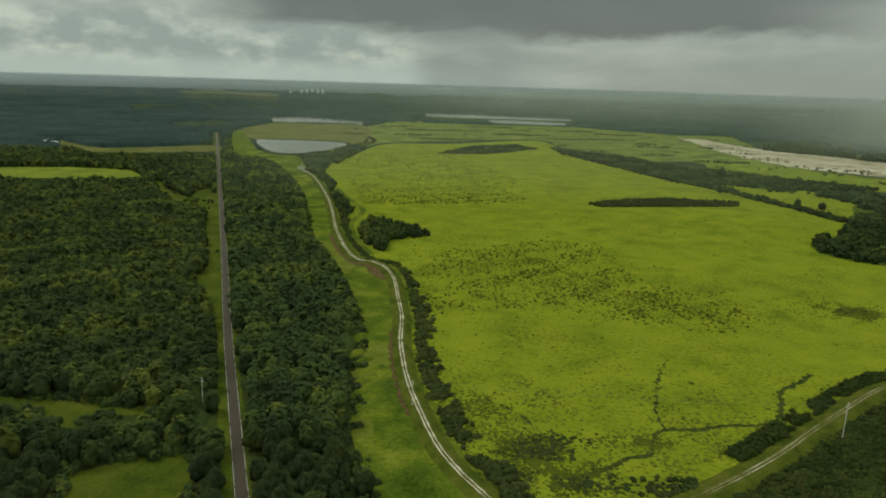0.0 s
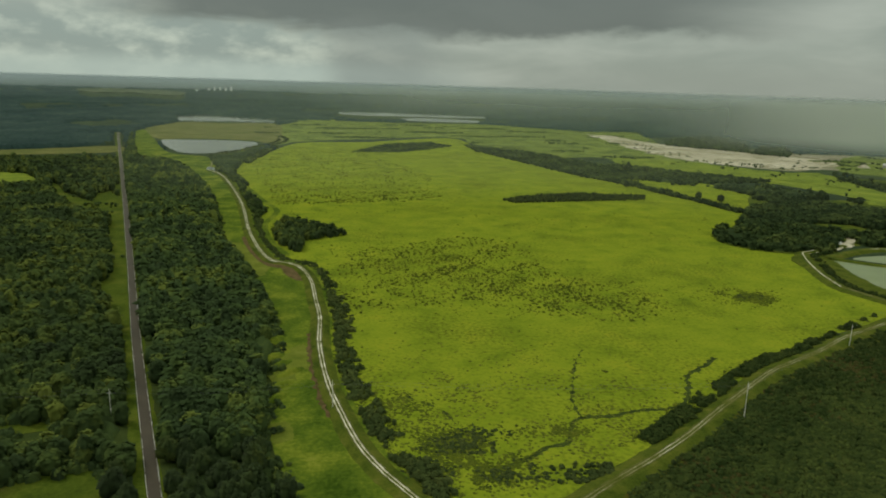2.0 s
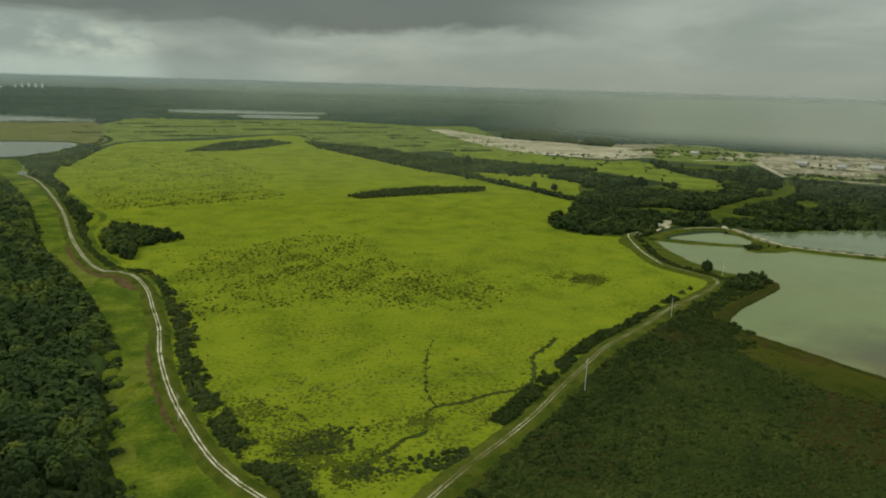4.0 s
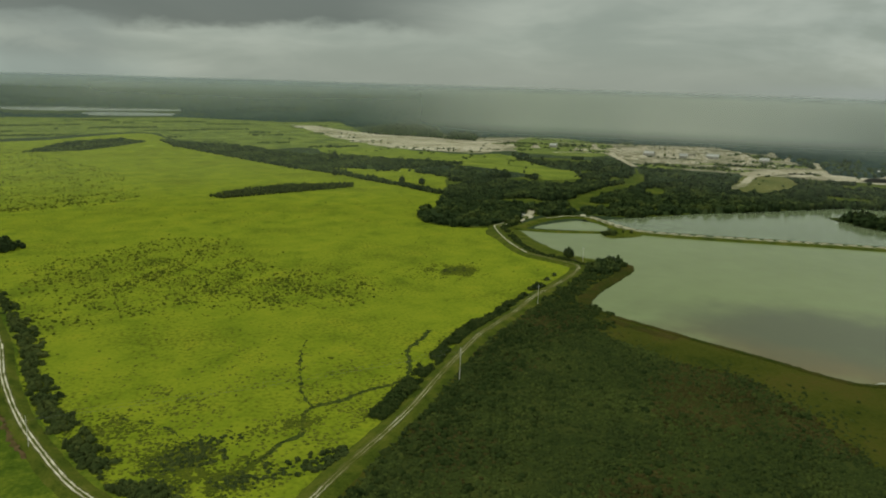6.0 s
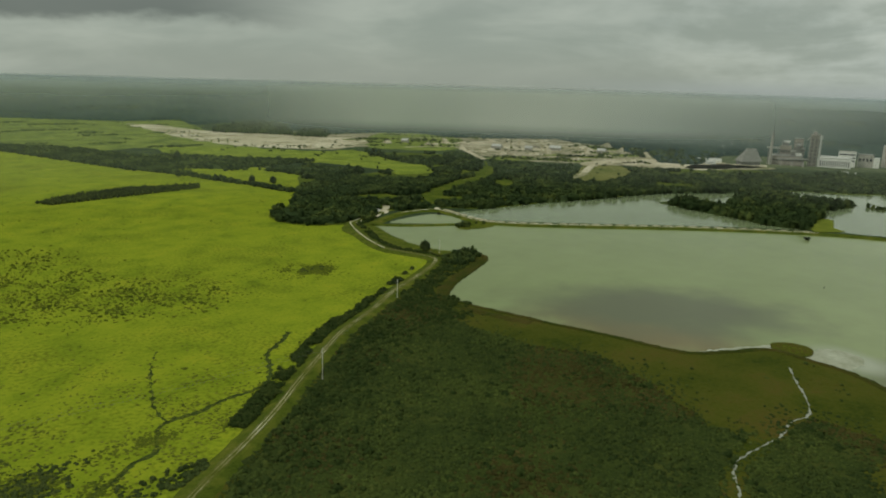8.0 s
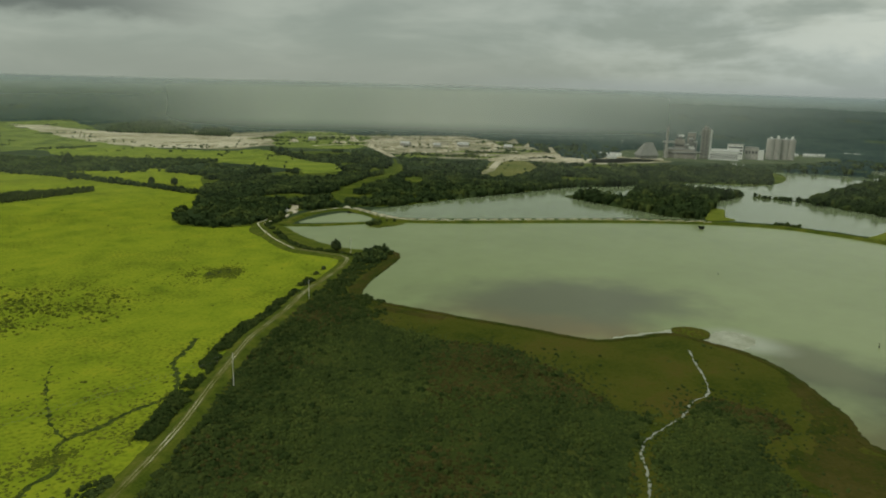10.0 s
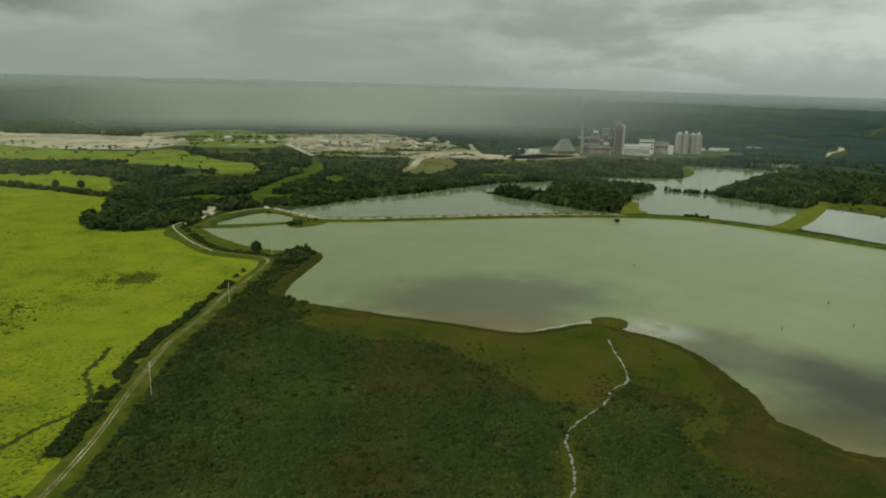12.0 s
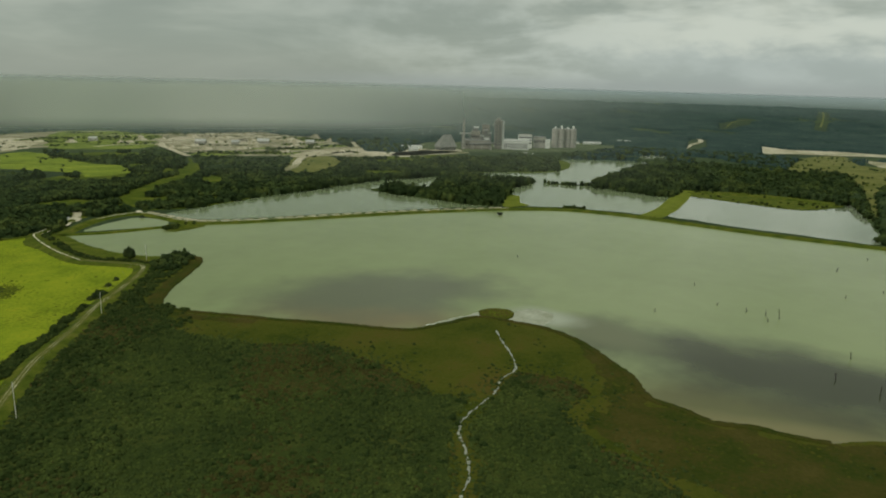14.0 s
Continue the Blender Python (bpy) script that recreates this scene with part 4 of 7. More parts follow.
def distance_backdrop():
    """A glowing wall painted as the last hazy land, and sheets standing in for haze and rain."""
    # emissive backdrop: haze and rain greys are painted into its glow
    m = bpy.data.materials.new("painted_distance")
    m.use_nodes = True
    m.node_tree.nodes.clear()
    g = Nodes(m.node_tree)
    sep = g.add("ShaderNodeSeparateXYZ")
    g.join(g.add("ShaderNodeTexCoord").outputs["Object"], sep.inputs[0])
    x, y, z = sep.outputs
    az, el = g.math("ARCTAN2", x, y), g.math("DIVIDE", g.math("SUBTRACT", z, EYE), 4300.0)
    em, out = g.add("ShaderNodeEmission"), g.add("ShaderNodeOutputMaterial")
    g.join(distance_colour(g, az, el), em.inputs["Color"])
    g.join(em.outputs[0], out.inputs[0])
    arc_wall("backdrop", lambda a: 4300.0, -70, 130, 55, 0.0085, 200, m, "glowing backdrop painted as hazy far forest under a rainy horizon", "backdrop", "structure")
    everywhere = ((-3.0, -2.0), (4.0, 3.0))
    # thin pale sheets imitate haze and rain, graded by elevation and azimuth
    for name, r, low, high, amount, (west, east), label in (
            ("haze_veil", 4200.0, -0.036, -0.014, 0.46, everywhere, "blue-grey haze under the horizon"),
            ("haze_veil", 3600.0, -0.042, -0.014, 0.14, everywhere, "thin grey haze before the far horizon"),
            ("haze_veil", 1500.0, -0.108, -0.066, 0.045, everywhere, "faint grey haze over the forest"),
            ("haze_veil", 900.0, -0.180, -0.105, 0.115, ((-0.42, -0.12), (0.80, 0.36)), "faint pale haze sheet over the marsh"),
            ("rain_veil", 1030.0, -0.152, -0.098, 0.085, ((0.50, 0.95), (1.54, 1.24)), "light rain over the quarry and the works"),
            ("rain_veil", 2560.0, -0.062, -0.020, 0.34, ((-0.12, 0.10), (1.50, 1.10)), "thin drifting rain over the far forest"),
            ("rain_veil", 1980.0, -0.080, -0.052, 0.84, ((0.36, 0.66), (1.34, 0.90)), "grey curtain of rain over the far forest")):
        v = bpy.data.materials.new(name)
        v.use_nodes = True
        v.node_tree.nodes.clear()
        g = Nodes(v.node_tree)
        sep = g.add("ShaderNodeSeparateXYZ")
        g.join(g.add("ShaderNodeTexCoord").outputs["Object"], sep.inputs[0])
        x, y, z = sep.outputs
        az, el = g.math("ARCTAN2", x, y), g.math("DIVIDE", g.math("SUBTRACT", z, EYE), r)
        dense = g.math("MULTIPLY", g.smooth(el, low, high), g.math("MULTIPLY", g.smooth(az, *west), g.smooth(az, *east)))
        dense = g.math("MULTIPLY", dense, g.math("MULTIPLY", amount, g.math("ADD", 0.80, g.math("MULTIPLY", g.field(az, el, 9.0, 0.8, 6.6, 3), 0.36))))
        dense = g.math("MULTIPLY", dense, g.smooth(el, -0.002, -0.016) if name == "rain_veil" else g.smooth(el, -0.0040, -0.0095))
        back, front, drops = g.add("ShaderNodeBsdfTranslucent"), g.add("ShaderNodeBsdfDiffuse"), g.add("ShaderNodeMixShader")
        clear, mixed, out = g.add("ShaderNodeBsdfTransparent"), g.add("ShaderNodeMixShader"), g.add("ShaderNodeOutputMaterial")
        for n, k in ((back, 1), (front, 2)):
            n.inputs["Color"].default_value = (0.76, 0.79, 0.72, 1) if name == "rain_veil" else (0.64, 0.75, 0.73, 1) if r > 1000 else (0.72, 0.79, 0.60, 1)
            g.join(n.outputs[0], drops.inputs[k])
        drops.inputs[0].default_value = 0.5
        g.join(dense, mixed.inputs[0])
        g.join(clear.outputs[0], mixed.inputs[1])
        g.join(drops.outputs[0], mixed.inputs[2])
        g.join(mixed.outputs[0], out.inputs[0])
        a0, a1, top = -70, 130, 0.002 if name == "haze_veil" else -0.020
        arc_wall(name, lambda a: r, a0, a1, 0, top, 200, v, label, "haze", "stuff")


distance_backdrop()
WEST_WOODS = [(-60, 190), (-78, 232), (-123, 372), (-205, 628), (-302, 930), (-440, 1350), (-1000, 1420), (-640, 900), (-330, 430), (-190, 200), (-100, 150)]
region("woodland_floor", WEST_WOODS, 0.06, M_FLOOR, "shaded leaf litter under the roadside woods", "ground", 4, 20, 12)
region("woodland_floor", WOODS_STRIP, 0.07, M_FLOOR, "shaded leaf litter between the road and the levee", "ground", 2, 12, 8)
region("meadow", MEADOW, 0.10, M_MEADOW, "bright yellow-green marsh meadow inside the levees", "meadow", 2, 12, 6)
region("far_meadow", MEADOW_FAR, 0.08, M_FAR_MEADOW, "pale green far meadow behind the marsh", "meadow", 12, 60, 25)
region("quarry_meadow", MEADOW_QUARRY, 0.09, M_BRIGHT, "green grass strip beside the sand flats", "meadow", 8, 40, 20)
region("meadow_strip", MEADOW_STRIP, 0.13, M_MEADOW, "narrow green meadow between two tree lines", "meadow", 4, 30, 12)
region("east_meadow", MEADOW_EAST, 0.30, M_OLIVE, "yellow-green clearing on the wooded rise", "meadow", 10, 50, 20)
region("reed_flat", REED_FLAT, 0.09, M_OLIVE, "olive brown reed flat between two ponds", "wetland", 8, 50, 20)
region("sand_flat", SAND_RIVER, 0.16, M_SAND, "long pale sand flat of the quarry", "sand", 26, 60, 8)
region("quarry_floor", QUARRY, 0.12, M_SPOIL, "pale dug quarry floor with scrub patches", "quarry", 16, 60, 20)
region("quarry_flats", QUARRY_FLATS, 0.30, M_FAR_MEADOW, "green overgrown flats between the sand and the pit", "meadow", 10, 45, 14)
region("quarry_pit", QUARRY_PIT, 0.34, M_SPOIL, "wide pale floor of the working quarry", "quarry", 26, 60, 8)
for pts in SAND_STREAKS:
    ribbon("sand_streak", pts, [(-5, 0), (5, 0)], M_SAND, "thin pale streak of bare sand in the grass", "sand", 10, 5, 0.36)
region("plant_yard", PLANT_YARD, 0.30, M_FAR_FIELD, "rough green ground in front of the works", "ground", 8, 40, 14)
region("slope", SLOPE, 0.45, M_OLIVE, "olive grass slope below the sand yard", "grass", 4, 25, 8)
for pts in (YARD_A, YARD_B, YARD_C, YARD_D):
    region("sand_yard", pts, 0.5, M_SAND, "pale bare yard between the woods and the works", "sand", 5, 25, 8)
region("east_sand", QUARRY_EAST, 0.2, M_SAND, "pale sand strip beyond the woods", "sand", 8, 60, 20)
region("inlet", INLET, 0.9, M_POND, "narrow pale inlet behind the wooded rise", "pond", 2, 20, 8)
region("far_field", FAR_FIELD, 4.0, M_FAR_FIELD, "pale far fields among the forest", "field", 10, 60, 20, 6.0)
region("east_sand", SAND_EAST, 0.3, M_SAND, "pale sand strip beside the clearing", "sand", 5, 40, 12)
region("quarry_meadow", PATCH_QUARRY, 0.5, M_BRIGHT, "green grass slope below the quarry woods", "meadow", 14, 34, 6)
region("pond_bank", BANK_EAST, 0.6, M_BERM, "grassy shore on the far side of the pond", "bank", 4, 25, 8)
for pts in (WOODS_CORNER, WOODS_NORTH, WOODS_MID, WOODS_QUARRY):
    region("rough_grass", pts, 0.20 + 0.05 * (WOODS_NORTH, WOODS_MID, WOODS_QUARRY, WOODS_CORNER).index(pts), M_DARK_GRASS, "rough olive grass showing in gaps of the woods", "grass", 3, 20, 8)
region("glade", GLADE, 0.5, M_DARK_GRASS, "small green glade in the woods", "meadow", 3, 15, 6)
for pts, label in ((CLEARING_A, "dark green mown clearing among the trees"), (CLEARING_B, "grassy clearing with a worn path"),
                   (VERGE, "grass verge beside the paved road"), (CLEARING_E, "bright grass opening with scattered trees by the road")):
    region("clearing", pts, 0.20 if pts is CLEARING_E else 0.16, M_DARK_GRASS, label, "grass", 2.5, 14, 5)

for pts, label in ((CLEARING_C, "far green paddock in the woods"), (CLEARING_D, "pale hay field behind the woods")):
    region("clearing", pts, 0.3, M_OLIVE if pts is CLEARING_D else M_BRIGHT, label, "grass", 6, 40, 12)

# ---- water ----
region("lake", LAKE, 0.14, M_LAKE, "silty grey-green lake with dark patches", "lake", 1.5, 8, 5)
region("north_lake", NORTH_LAKE, 0.15, M_NORTH, "calm grey-green lake behind the dike", "lake", 3, 20, 10)
region("east_pond", EAST_POND, 0.15, M_POND, "pale grey pond behind the dike", "pond", 3, 20, 10)
region("pool", POOL, 0.66, M_POND, "narrow pool of rainwater beside the track", "pond", 1.5, 9, 3, 0.1)
region("small_pond", SMALL_POND, 0.18, M_LAKE, "small grey-green pool between two dikes", "pond", 2, 15, 6)
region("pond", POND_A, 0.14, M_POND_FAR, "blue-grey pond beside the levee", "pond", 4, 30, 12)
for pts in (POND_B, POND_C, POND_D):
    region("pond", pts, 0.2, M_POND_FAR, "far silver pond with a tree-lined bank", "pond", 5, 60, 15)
region("wetland", WETLAND, 0.40, M_REED, "brown and olive reed bed along the lake shore", "wetland", 1.6, 7, 4)
region("brown_reeds", BROWN_REEDS, 0.45, M_REED_BROWN, "rusty brown reed belt along the shore", "reeds", 9, 15, 3)
ribbon("brown_reeds", CAPE_SHORE, [(-2.0, 0.1), (-0.5, 0.75), (3.5, 0.85), (7.5, 0.5)], M_REED_BROWN, "rusty brown reed margin round the cape", "reeds", 2.5, 2.6)
region("peninsula", PENINSULA, 0.42, M_FLOOR, "low wooded peninsula in the lake", "land", 4, 25, 8)
region("peninsula_spit", PENINSULA_SPIT, 0.42, M_FLOOR, "thin wooded spit at the end of the peninsula", "land", 2, 12, 5)
region("lawn", LAWN, 0.75, M_DRY, "small yellow-green clearing where the peninsula meets the dike", "grass", 2, 10, 4)
region("lake_bank", BANK, 0.45, M_BERM, "grassy bank between levee and lake", "bank", 2, 9, 4)
region("shoal", SHOAL_WEST, 0.19, M_SHOAL, "pale silty shallows beside the reed island", "shoal", 2.5, 6, 2, 0.2)
region("shoal", SHOAL_EAST, 0.18, M_SHOAL, "pale silty shallows beside the reed island", "shoal", 2.5, 6, 2, 0.2)
region("islet", ISLET, 0.42, M_BERM, "small grassy islet beside the dike", "islet", 2, 9, 4)
region("reed_island", REED_ISLAND, 0.7, M_REED, "round olive reed island at the shore", "islet", 0.8, 4, 2)

# ---- levees, road and tracks ----
RIDGES = [(-41, 357, 9, 3.2, 1.5, 0.84), (-38, 374, 9, 3.2, 1.6, 0.8), (-42, 341, 9, 3.0, 1.4, 0.9), (-50, 396, 10, 3.6, 1.6, 1.0), (-52, 424, 10, 4.0, 1.4, 1.2), (-44, 386, 8, 3.0, 1.3, 0.9)]
NEAR_ROAD = [(-25, 95)] + ROAD
road = ribbon("road", NEAR_ROAD, [(-2.8, 0.16), (-2.65, 0.32), (0, 0.38), (2.65, 0.32), (2.8, 0.16)], M_ASPHALT, "straight grey two-lane asphalt road through woods", "road", 10)
for side in (-1, 1):
    ribbon("edge_line", NEAR_ROAD, [(side * 2.5 - 0.085, 0.335), (side * 2.5 + 0.085, 0.335)], M_LINE, "worn white edge line", "", 4, parent=road, z0=0.012)
ribbon("road_shoulder", NEAR_ROAD, [(-7.5, 0.17), (-3.3, 0.2), (3.3, 0.2), (4.4, 0.17)], M_DARK_GRASS, "narrow grass shoulder along the road", "grass", 8, 1.4)
region("grass_berm", BERM_LEFT + BERM_RIGHT[::-1], 0.55, M_MOWN, "mown grass levee with bare patches", "levee", 1.2, 8, 4, 0.7)
ribbon("levee", TRACK_WEST, [(-6.5, 0.5), (-3.2, 1.5), (3.2, 1.5), (7, 0.4)], M_BERM, "long winding grass levee", "levee", 4, 0.8)
ribbon("levee", TRACK_EAST, [(-8, 0.1), (-3.4, 1.7), (3.4, 1.7), (8, 0.3)], M_BERM, "grass levee between marsh and lake", "levee", 4, 0.8)
for pts, half, z, mat in ((TRACK_WEST, 0.36, 1.52, M_DIRT), (TRACK_EAST[:16], 0.32, 1.72, M_RUT)):
    t = tagged(new("dirt_track"), "two-rut pale sand track on the levee", "track", kind="structure")
    ribbon("track_bed", pts, [(-2.1, 0.008), (2.1, 0.008)], M_BED, "trodden brownish grass", "", 1.6, 0.9, z, parent=t)
    for o in (-0.85, 0.85):
        ribbon("rut", pts, [(o - half, 0.02), (o + half, 0.02)], mat, "", "", 2.6, 0.35, z, parent=t)
for pts, w, h in ((DIKE_MAIN, 8, 2.2), (DIKE_SMALL, 6, 1.4), (DIKE_EAST, 14, 2.0)):
    ribbon("dike", pts, [(-w, 0.0), (-w * 0.4, h), (w * 0.4, h), (w, 0.0)], M_DRY if pts is DIKE_EAST else M_BERM, "low grass dike between two lakes", "dike", 6, 0.8)
ribbon("levee_path", TRACK_EAST[15:], [(-0.7, 0), (0.7, 0)], M_DIRT, "faint worn path on the grass levee", "path", 2, 0.8, 1.74)
ribbon("dike_track", DIKE_MAIN[1:9], [(-0.8, 0), (0.8, 0)], M_DIRT, "pale sand track along the dike", "track", 4, 1.2, 2.24)
ribbon("creek", CREEK, [(-0.5, 0), (0.5, 0)], M_CREEK, "narrow winding creek through the scrub", "creek", 0.9, 1.0, 0.56)
for pts, w in ((DITCH_A, 1.5), (DITCH_B, 0.6), (DITCH_C, 0.6)):
    ribbon("ditch", pts, [(-w, 0), (w, 0)], M_DITCH, "dark overgrown ditch winding across the marsh", "ditch", 1.0, 1.9, 0.14)

ribbon("grass_path", GRASS_PATH, [(-3.6, 0.12), (-3.0, 0.35), (3.0, 0.35), (3.6, 0.12)], M_MOWN, "green grass path winding between the thickets", "path", 4, 1.0)
ribbon("levee_path", POND_PATH, [(-5, 0.1), (-2, 0.5), (2, 0.5), (5, 0.1)], M_BERM, "grass bank with a worn path along the pond", "path", 5, 1.5)
ribbon("levee_path", POND_PATH, [(-1.2, 0), (1.2, 0)], M_RUT, "faint pale path along the pond bank", "path", 4, 1.2, 0.56)
ribbon("levee_path", WOODS_LOOP, [(-2.2, 0), (2.2, 0)], M_BERM, "grass path curving into the corner woods", "path", 2, 0.8, 0.6)
ribbon("path", WOODS_PATH, [(-2.6, 0), (2.6, 0)], M_DARK_GRASS, "green ride through the north woods", "path", 5, 2, 0.5)
for pts, w in ((RAMP_ROAD, 7), (QUARRY_RAMP, 7), (PLANT_ROAD, 6), (FAR_RAMP, 7), (FAR_SCAR_LINE, 3), (FAR_STRIP, 4)):
    ribbon("sand_road", pts, [(-w, 0), (w, 0)], M_OLIVE if pts in (FAR_SCAR_LINE, FAR_STRIP) else M_SAND, "pale sand road winding out of the woods", "sand road", 12, 4, 1.2)
ribbon("pond_bank", POND_BANK, [(-9, 0.1), (-3, 2.0), (3, 2.0), (9, 0.1)], M_BERM, "grassy bank along the far side of the pond", "bank", 8, 1.5)
ribbon("tree_spit", TREE_SPIT, [(-8, 0.1), (-3, 0.8), (3, 0.8), (8, 0.1)], M_FLOOR, "narrow spit with small trees", "land", 6, 2)
ribbon("bare_soil", [(-8.0, 321.0), (-9.9, 327.1), (-15.9, 353.9), (-20.8, 384.6), (-24.8, 421.3), (-26.0, 436.0)], [(-7.6, 0.655), (-6.5, 0.68), (-5.2, 1.06)], M_CLAY, "strip of bare reddish soil along the levee track", "soil", 1.5, 2.6)
for pts in (CLAY_A, CLAY_C):
    region("bare_soil", pts, 0.63, M_CLAY, "bare reddish brown soil on the grass levee", "soil", 0.8, 4, 1.5, 0.1)
for pts in (DRY_A, DRY_B, DRY_C):
    region("dry_grass", pts, 0.61, M_DRY, "sun-bleached yellow patch of levee grass", "grass", 5.0, 9, 2, 0.1)



def grass_ridge(x, y, long, wide, high, turn, k):
    """A low uneven swell of the mown levee."""
    verts, faces, n = [], [], 20
    for j in range(7):
        q = j / 6
        for k in range(n):
            a = 2 * math.pi * k / n
            u, v = long * q * math.cos(a), wide * q * math.sin(a)
            h = high * (1 - q * q) ** 1.5 * (1 + 0.35 * noise.noise(Vector((x + u, y + v, 2)) * 0.3))
            verts.append((x + u * math.cos(turn) - v * math.sin(turn), y + u * math.sin(turn) + v * math.cos(turn), 0.56 + h))
    for j in range(6):
        for k in range(n):
            faces.append((j * n + k, (j + 1) * n + k, (j + 1) * n + (k + 1) % n, j * n + (k + 1) % n))
    tagged(new("grass_ridge", mesh_from("grass_ridge", verts, faces, M_DRY if k % 2 == 0 else M_MOWN, True)), "low grassy swell on the mown levee", "levee", kind="structure")


for k, (x, y, long, wide, high, turn) in enumerate(RIDGES):
    grass_ridge(x, y, long * 1.1, wide * 1.2, high * 1.5, turn, k)
ribbon("reed_fringe", WETLAND[9:35], [(-3.5, 0.42), (-1.2, 0.95), (1.2, 0.9), (2.6, 0.1)], M_REED_BROWN, "brown fringe of tall reeds at the water's edge", "reeds", 1.2, 1.3)
ribbon("sand_track", YARD_TRACK, [(-1.6, 0), (1.6, 0)], M_SAND, "pale sand track leading to the small yard", "track", 3, 1.2, 1.1)
for pts in (PAD_HUT, PAD_DIKE):
    region("sand_pad", pts, 0.75, M_SAND, "bare pale sand yard beside the levee", "sand", 3.5, 7, 2)
region("grass_corner", [(-58, 150), (-22, 226), (36, 230), (62, 214), (60, 120), (70, -60), (-40, -80), (-70, 40)], 0.5, M_MOWN, "mown grass where the two levees meet", "grass", 3, 14, 6)

# ---- woods ----
rng = np.random.default_rng(11)


def thicket(name, poly, step, height, mat, label, without=(), lines=(), south=0):
    """The closed lower storey of a wood: an uneven leafy sheet under the crowns."""
    q = np.array(poly, float)
    lo, hi = q.min(0), q.max(0)
    gx, gy = np.meshgrid(np.arange(lo[0], hi[0], step), np.arange(lo[1], hi[1], step))
    P = np.stack([gx.ravel(), gy.ravel()], 1) + rng.uniform(-0.35, 0.35, (gx.size, 2)) * step
    ok = inside(P, poly)
    for w in without:
        ok &= ~inside(P, w) & ~inside(P * 1.04, w)
    for line, gap in lines:
        ok &= away(P, line) > gap
        if line is WOODS_PATH:
            ok &= (away(P * 1.012, line) > 9) & (away(P * 1.025, line) > 9) & (wood_gap(P) < 0.60)
    n, z = gx.shape[1], rng.uniform(0.45, 1.0, gx.size) * height * np.clip((P[:, 1] - south) / 70 if south else 1.0, 0.25, 1.0)
    i = (np.arange(gx.shape[0] - 1)[:, None] * n + np.arange(n - 1)).ravel()
    F = np.stack([i, i + 1, i + n + 1, i + n], -1)
    inner = ok[F].all(1)
    F = F[inner]
    used, back = np.unique(F, return_inverse=True)
    count = np.bincount(F.ravel(), minlength=len(P))
    z[count < 4] = 0.0
    V = np.column_stack([P[used], z[used] + rise_np(np.hypot(*P[used].T))])
    tagged(new(name, mesh_from(name, V.tolist(), back.reshape(-1, 4).tolist(), mat, True)), label, "undergrowth", kind="stuff")


ROADGAP = [(NEAR_ROAD, 8.0)]
P_WEST = scatter(WEST_WOODS, 6.4, rng, (CLEARING_A, CLEARING_B, CLEARING_C, CLEARING_E, VERGE), ROADGAP)
for poly in (CLEARING_A, CLEARING_B, CLEARING_C, CLEARING_D, CLEARING_E):
    P_WEST = P_WEST[~inside(P_WEST * 1.04, poly)]
P_WEST = P_WEST[~inside(P_WEST * 1.08, CLEARING_D) & (away(P_WEST, [(-117, 326), (-104, 288)]) > 4)]
for k in (1.02, 1.04, 1.06):
    P_WEST = P_WEST[~inside(P_WEST * k, CLEARING_B)]
P_STRIP = scatter(WOODS_STRIP, 6.3, rng, (), [(NEAR_ROAD, 6.0), ([(-24, 225), (-32, 249), (-38, 289), (-38, 316), (-51, 386), (-54, 450)], 4.5)])


def wood_gap(P):
    """High where the woods round the quarry open into rough grass: long gaps across the slope."""
    u, v = P[:, 0] * 0.75 + P[:, 1] * 0.66, P[:, 0] * 0.66 - P[:, 1] * 0.75
    return 0.7 * lumps(u * 0.8, v * 0.34, 38, 12) + 0.3 * lumps(u, v, 17, 6) - 0.4 * np.exp(-(away(P, NORTH_LAKE) / 45) ** 2)


def split_near(P, south):
    """The southernmost trees stand singly, the rest as a wood."""
    near = P[:, 1] < south
    return P[near], P[~near]


P_WEST = P_WEST[P_WEST[:, 0] > -0.72 * P_WEST[:, 1]]
P_WEST_NEAR, P_WEST = split_near(P_WEST, 268)
P_WEST_NEAR = P_WEST_NEAR[(P_WEST_NEAR[:, 0] > -0.75 * P_WEST_NEAR[:, 1]) & (P_WEST_NEAR[:, 1] > 215)]
P_STRIP_NEAR, P_STRIP = split_near(P_STRIP, 285)
thicket("undergrowth", WEST_WOODS, 4.0, 6.5, M_LEAF, "leafy undergrowth filling the west woods", (CLEARING_A, CLEARING_B, CLEARING_C, CLEARING_E, VERGE), [(NEAR_ROAD, 10)], 245)
thicket("undergrowth", WOODS_STRIP, 4.0, 6.5, M_LEAF, "leafy undergrowth filling the roadside strip", (), [(NEAR_ROAD, 9)], 262)
P = scatter(CLEARING_E, 8, rng)
woodland("clearing_bushes", P[rng.random(len(P)) < 0.16], M_LEAF, "scattered small trees in the roadside opening", rng, (1.5, 3.2), (2, 5), category="bushes")
woodland("west_woods", P_WEST, M_LEAF, "dense dark green broadleaf woods west of the road", rng)
woodland("strip_woods", P_STRIP, M_LEAF_PALE, "dense broadleaf woods between road and levee", rng)
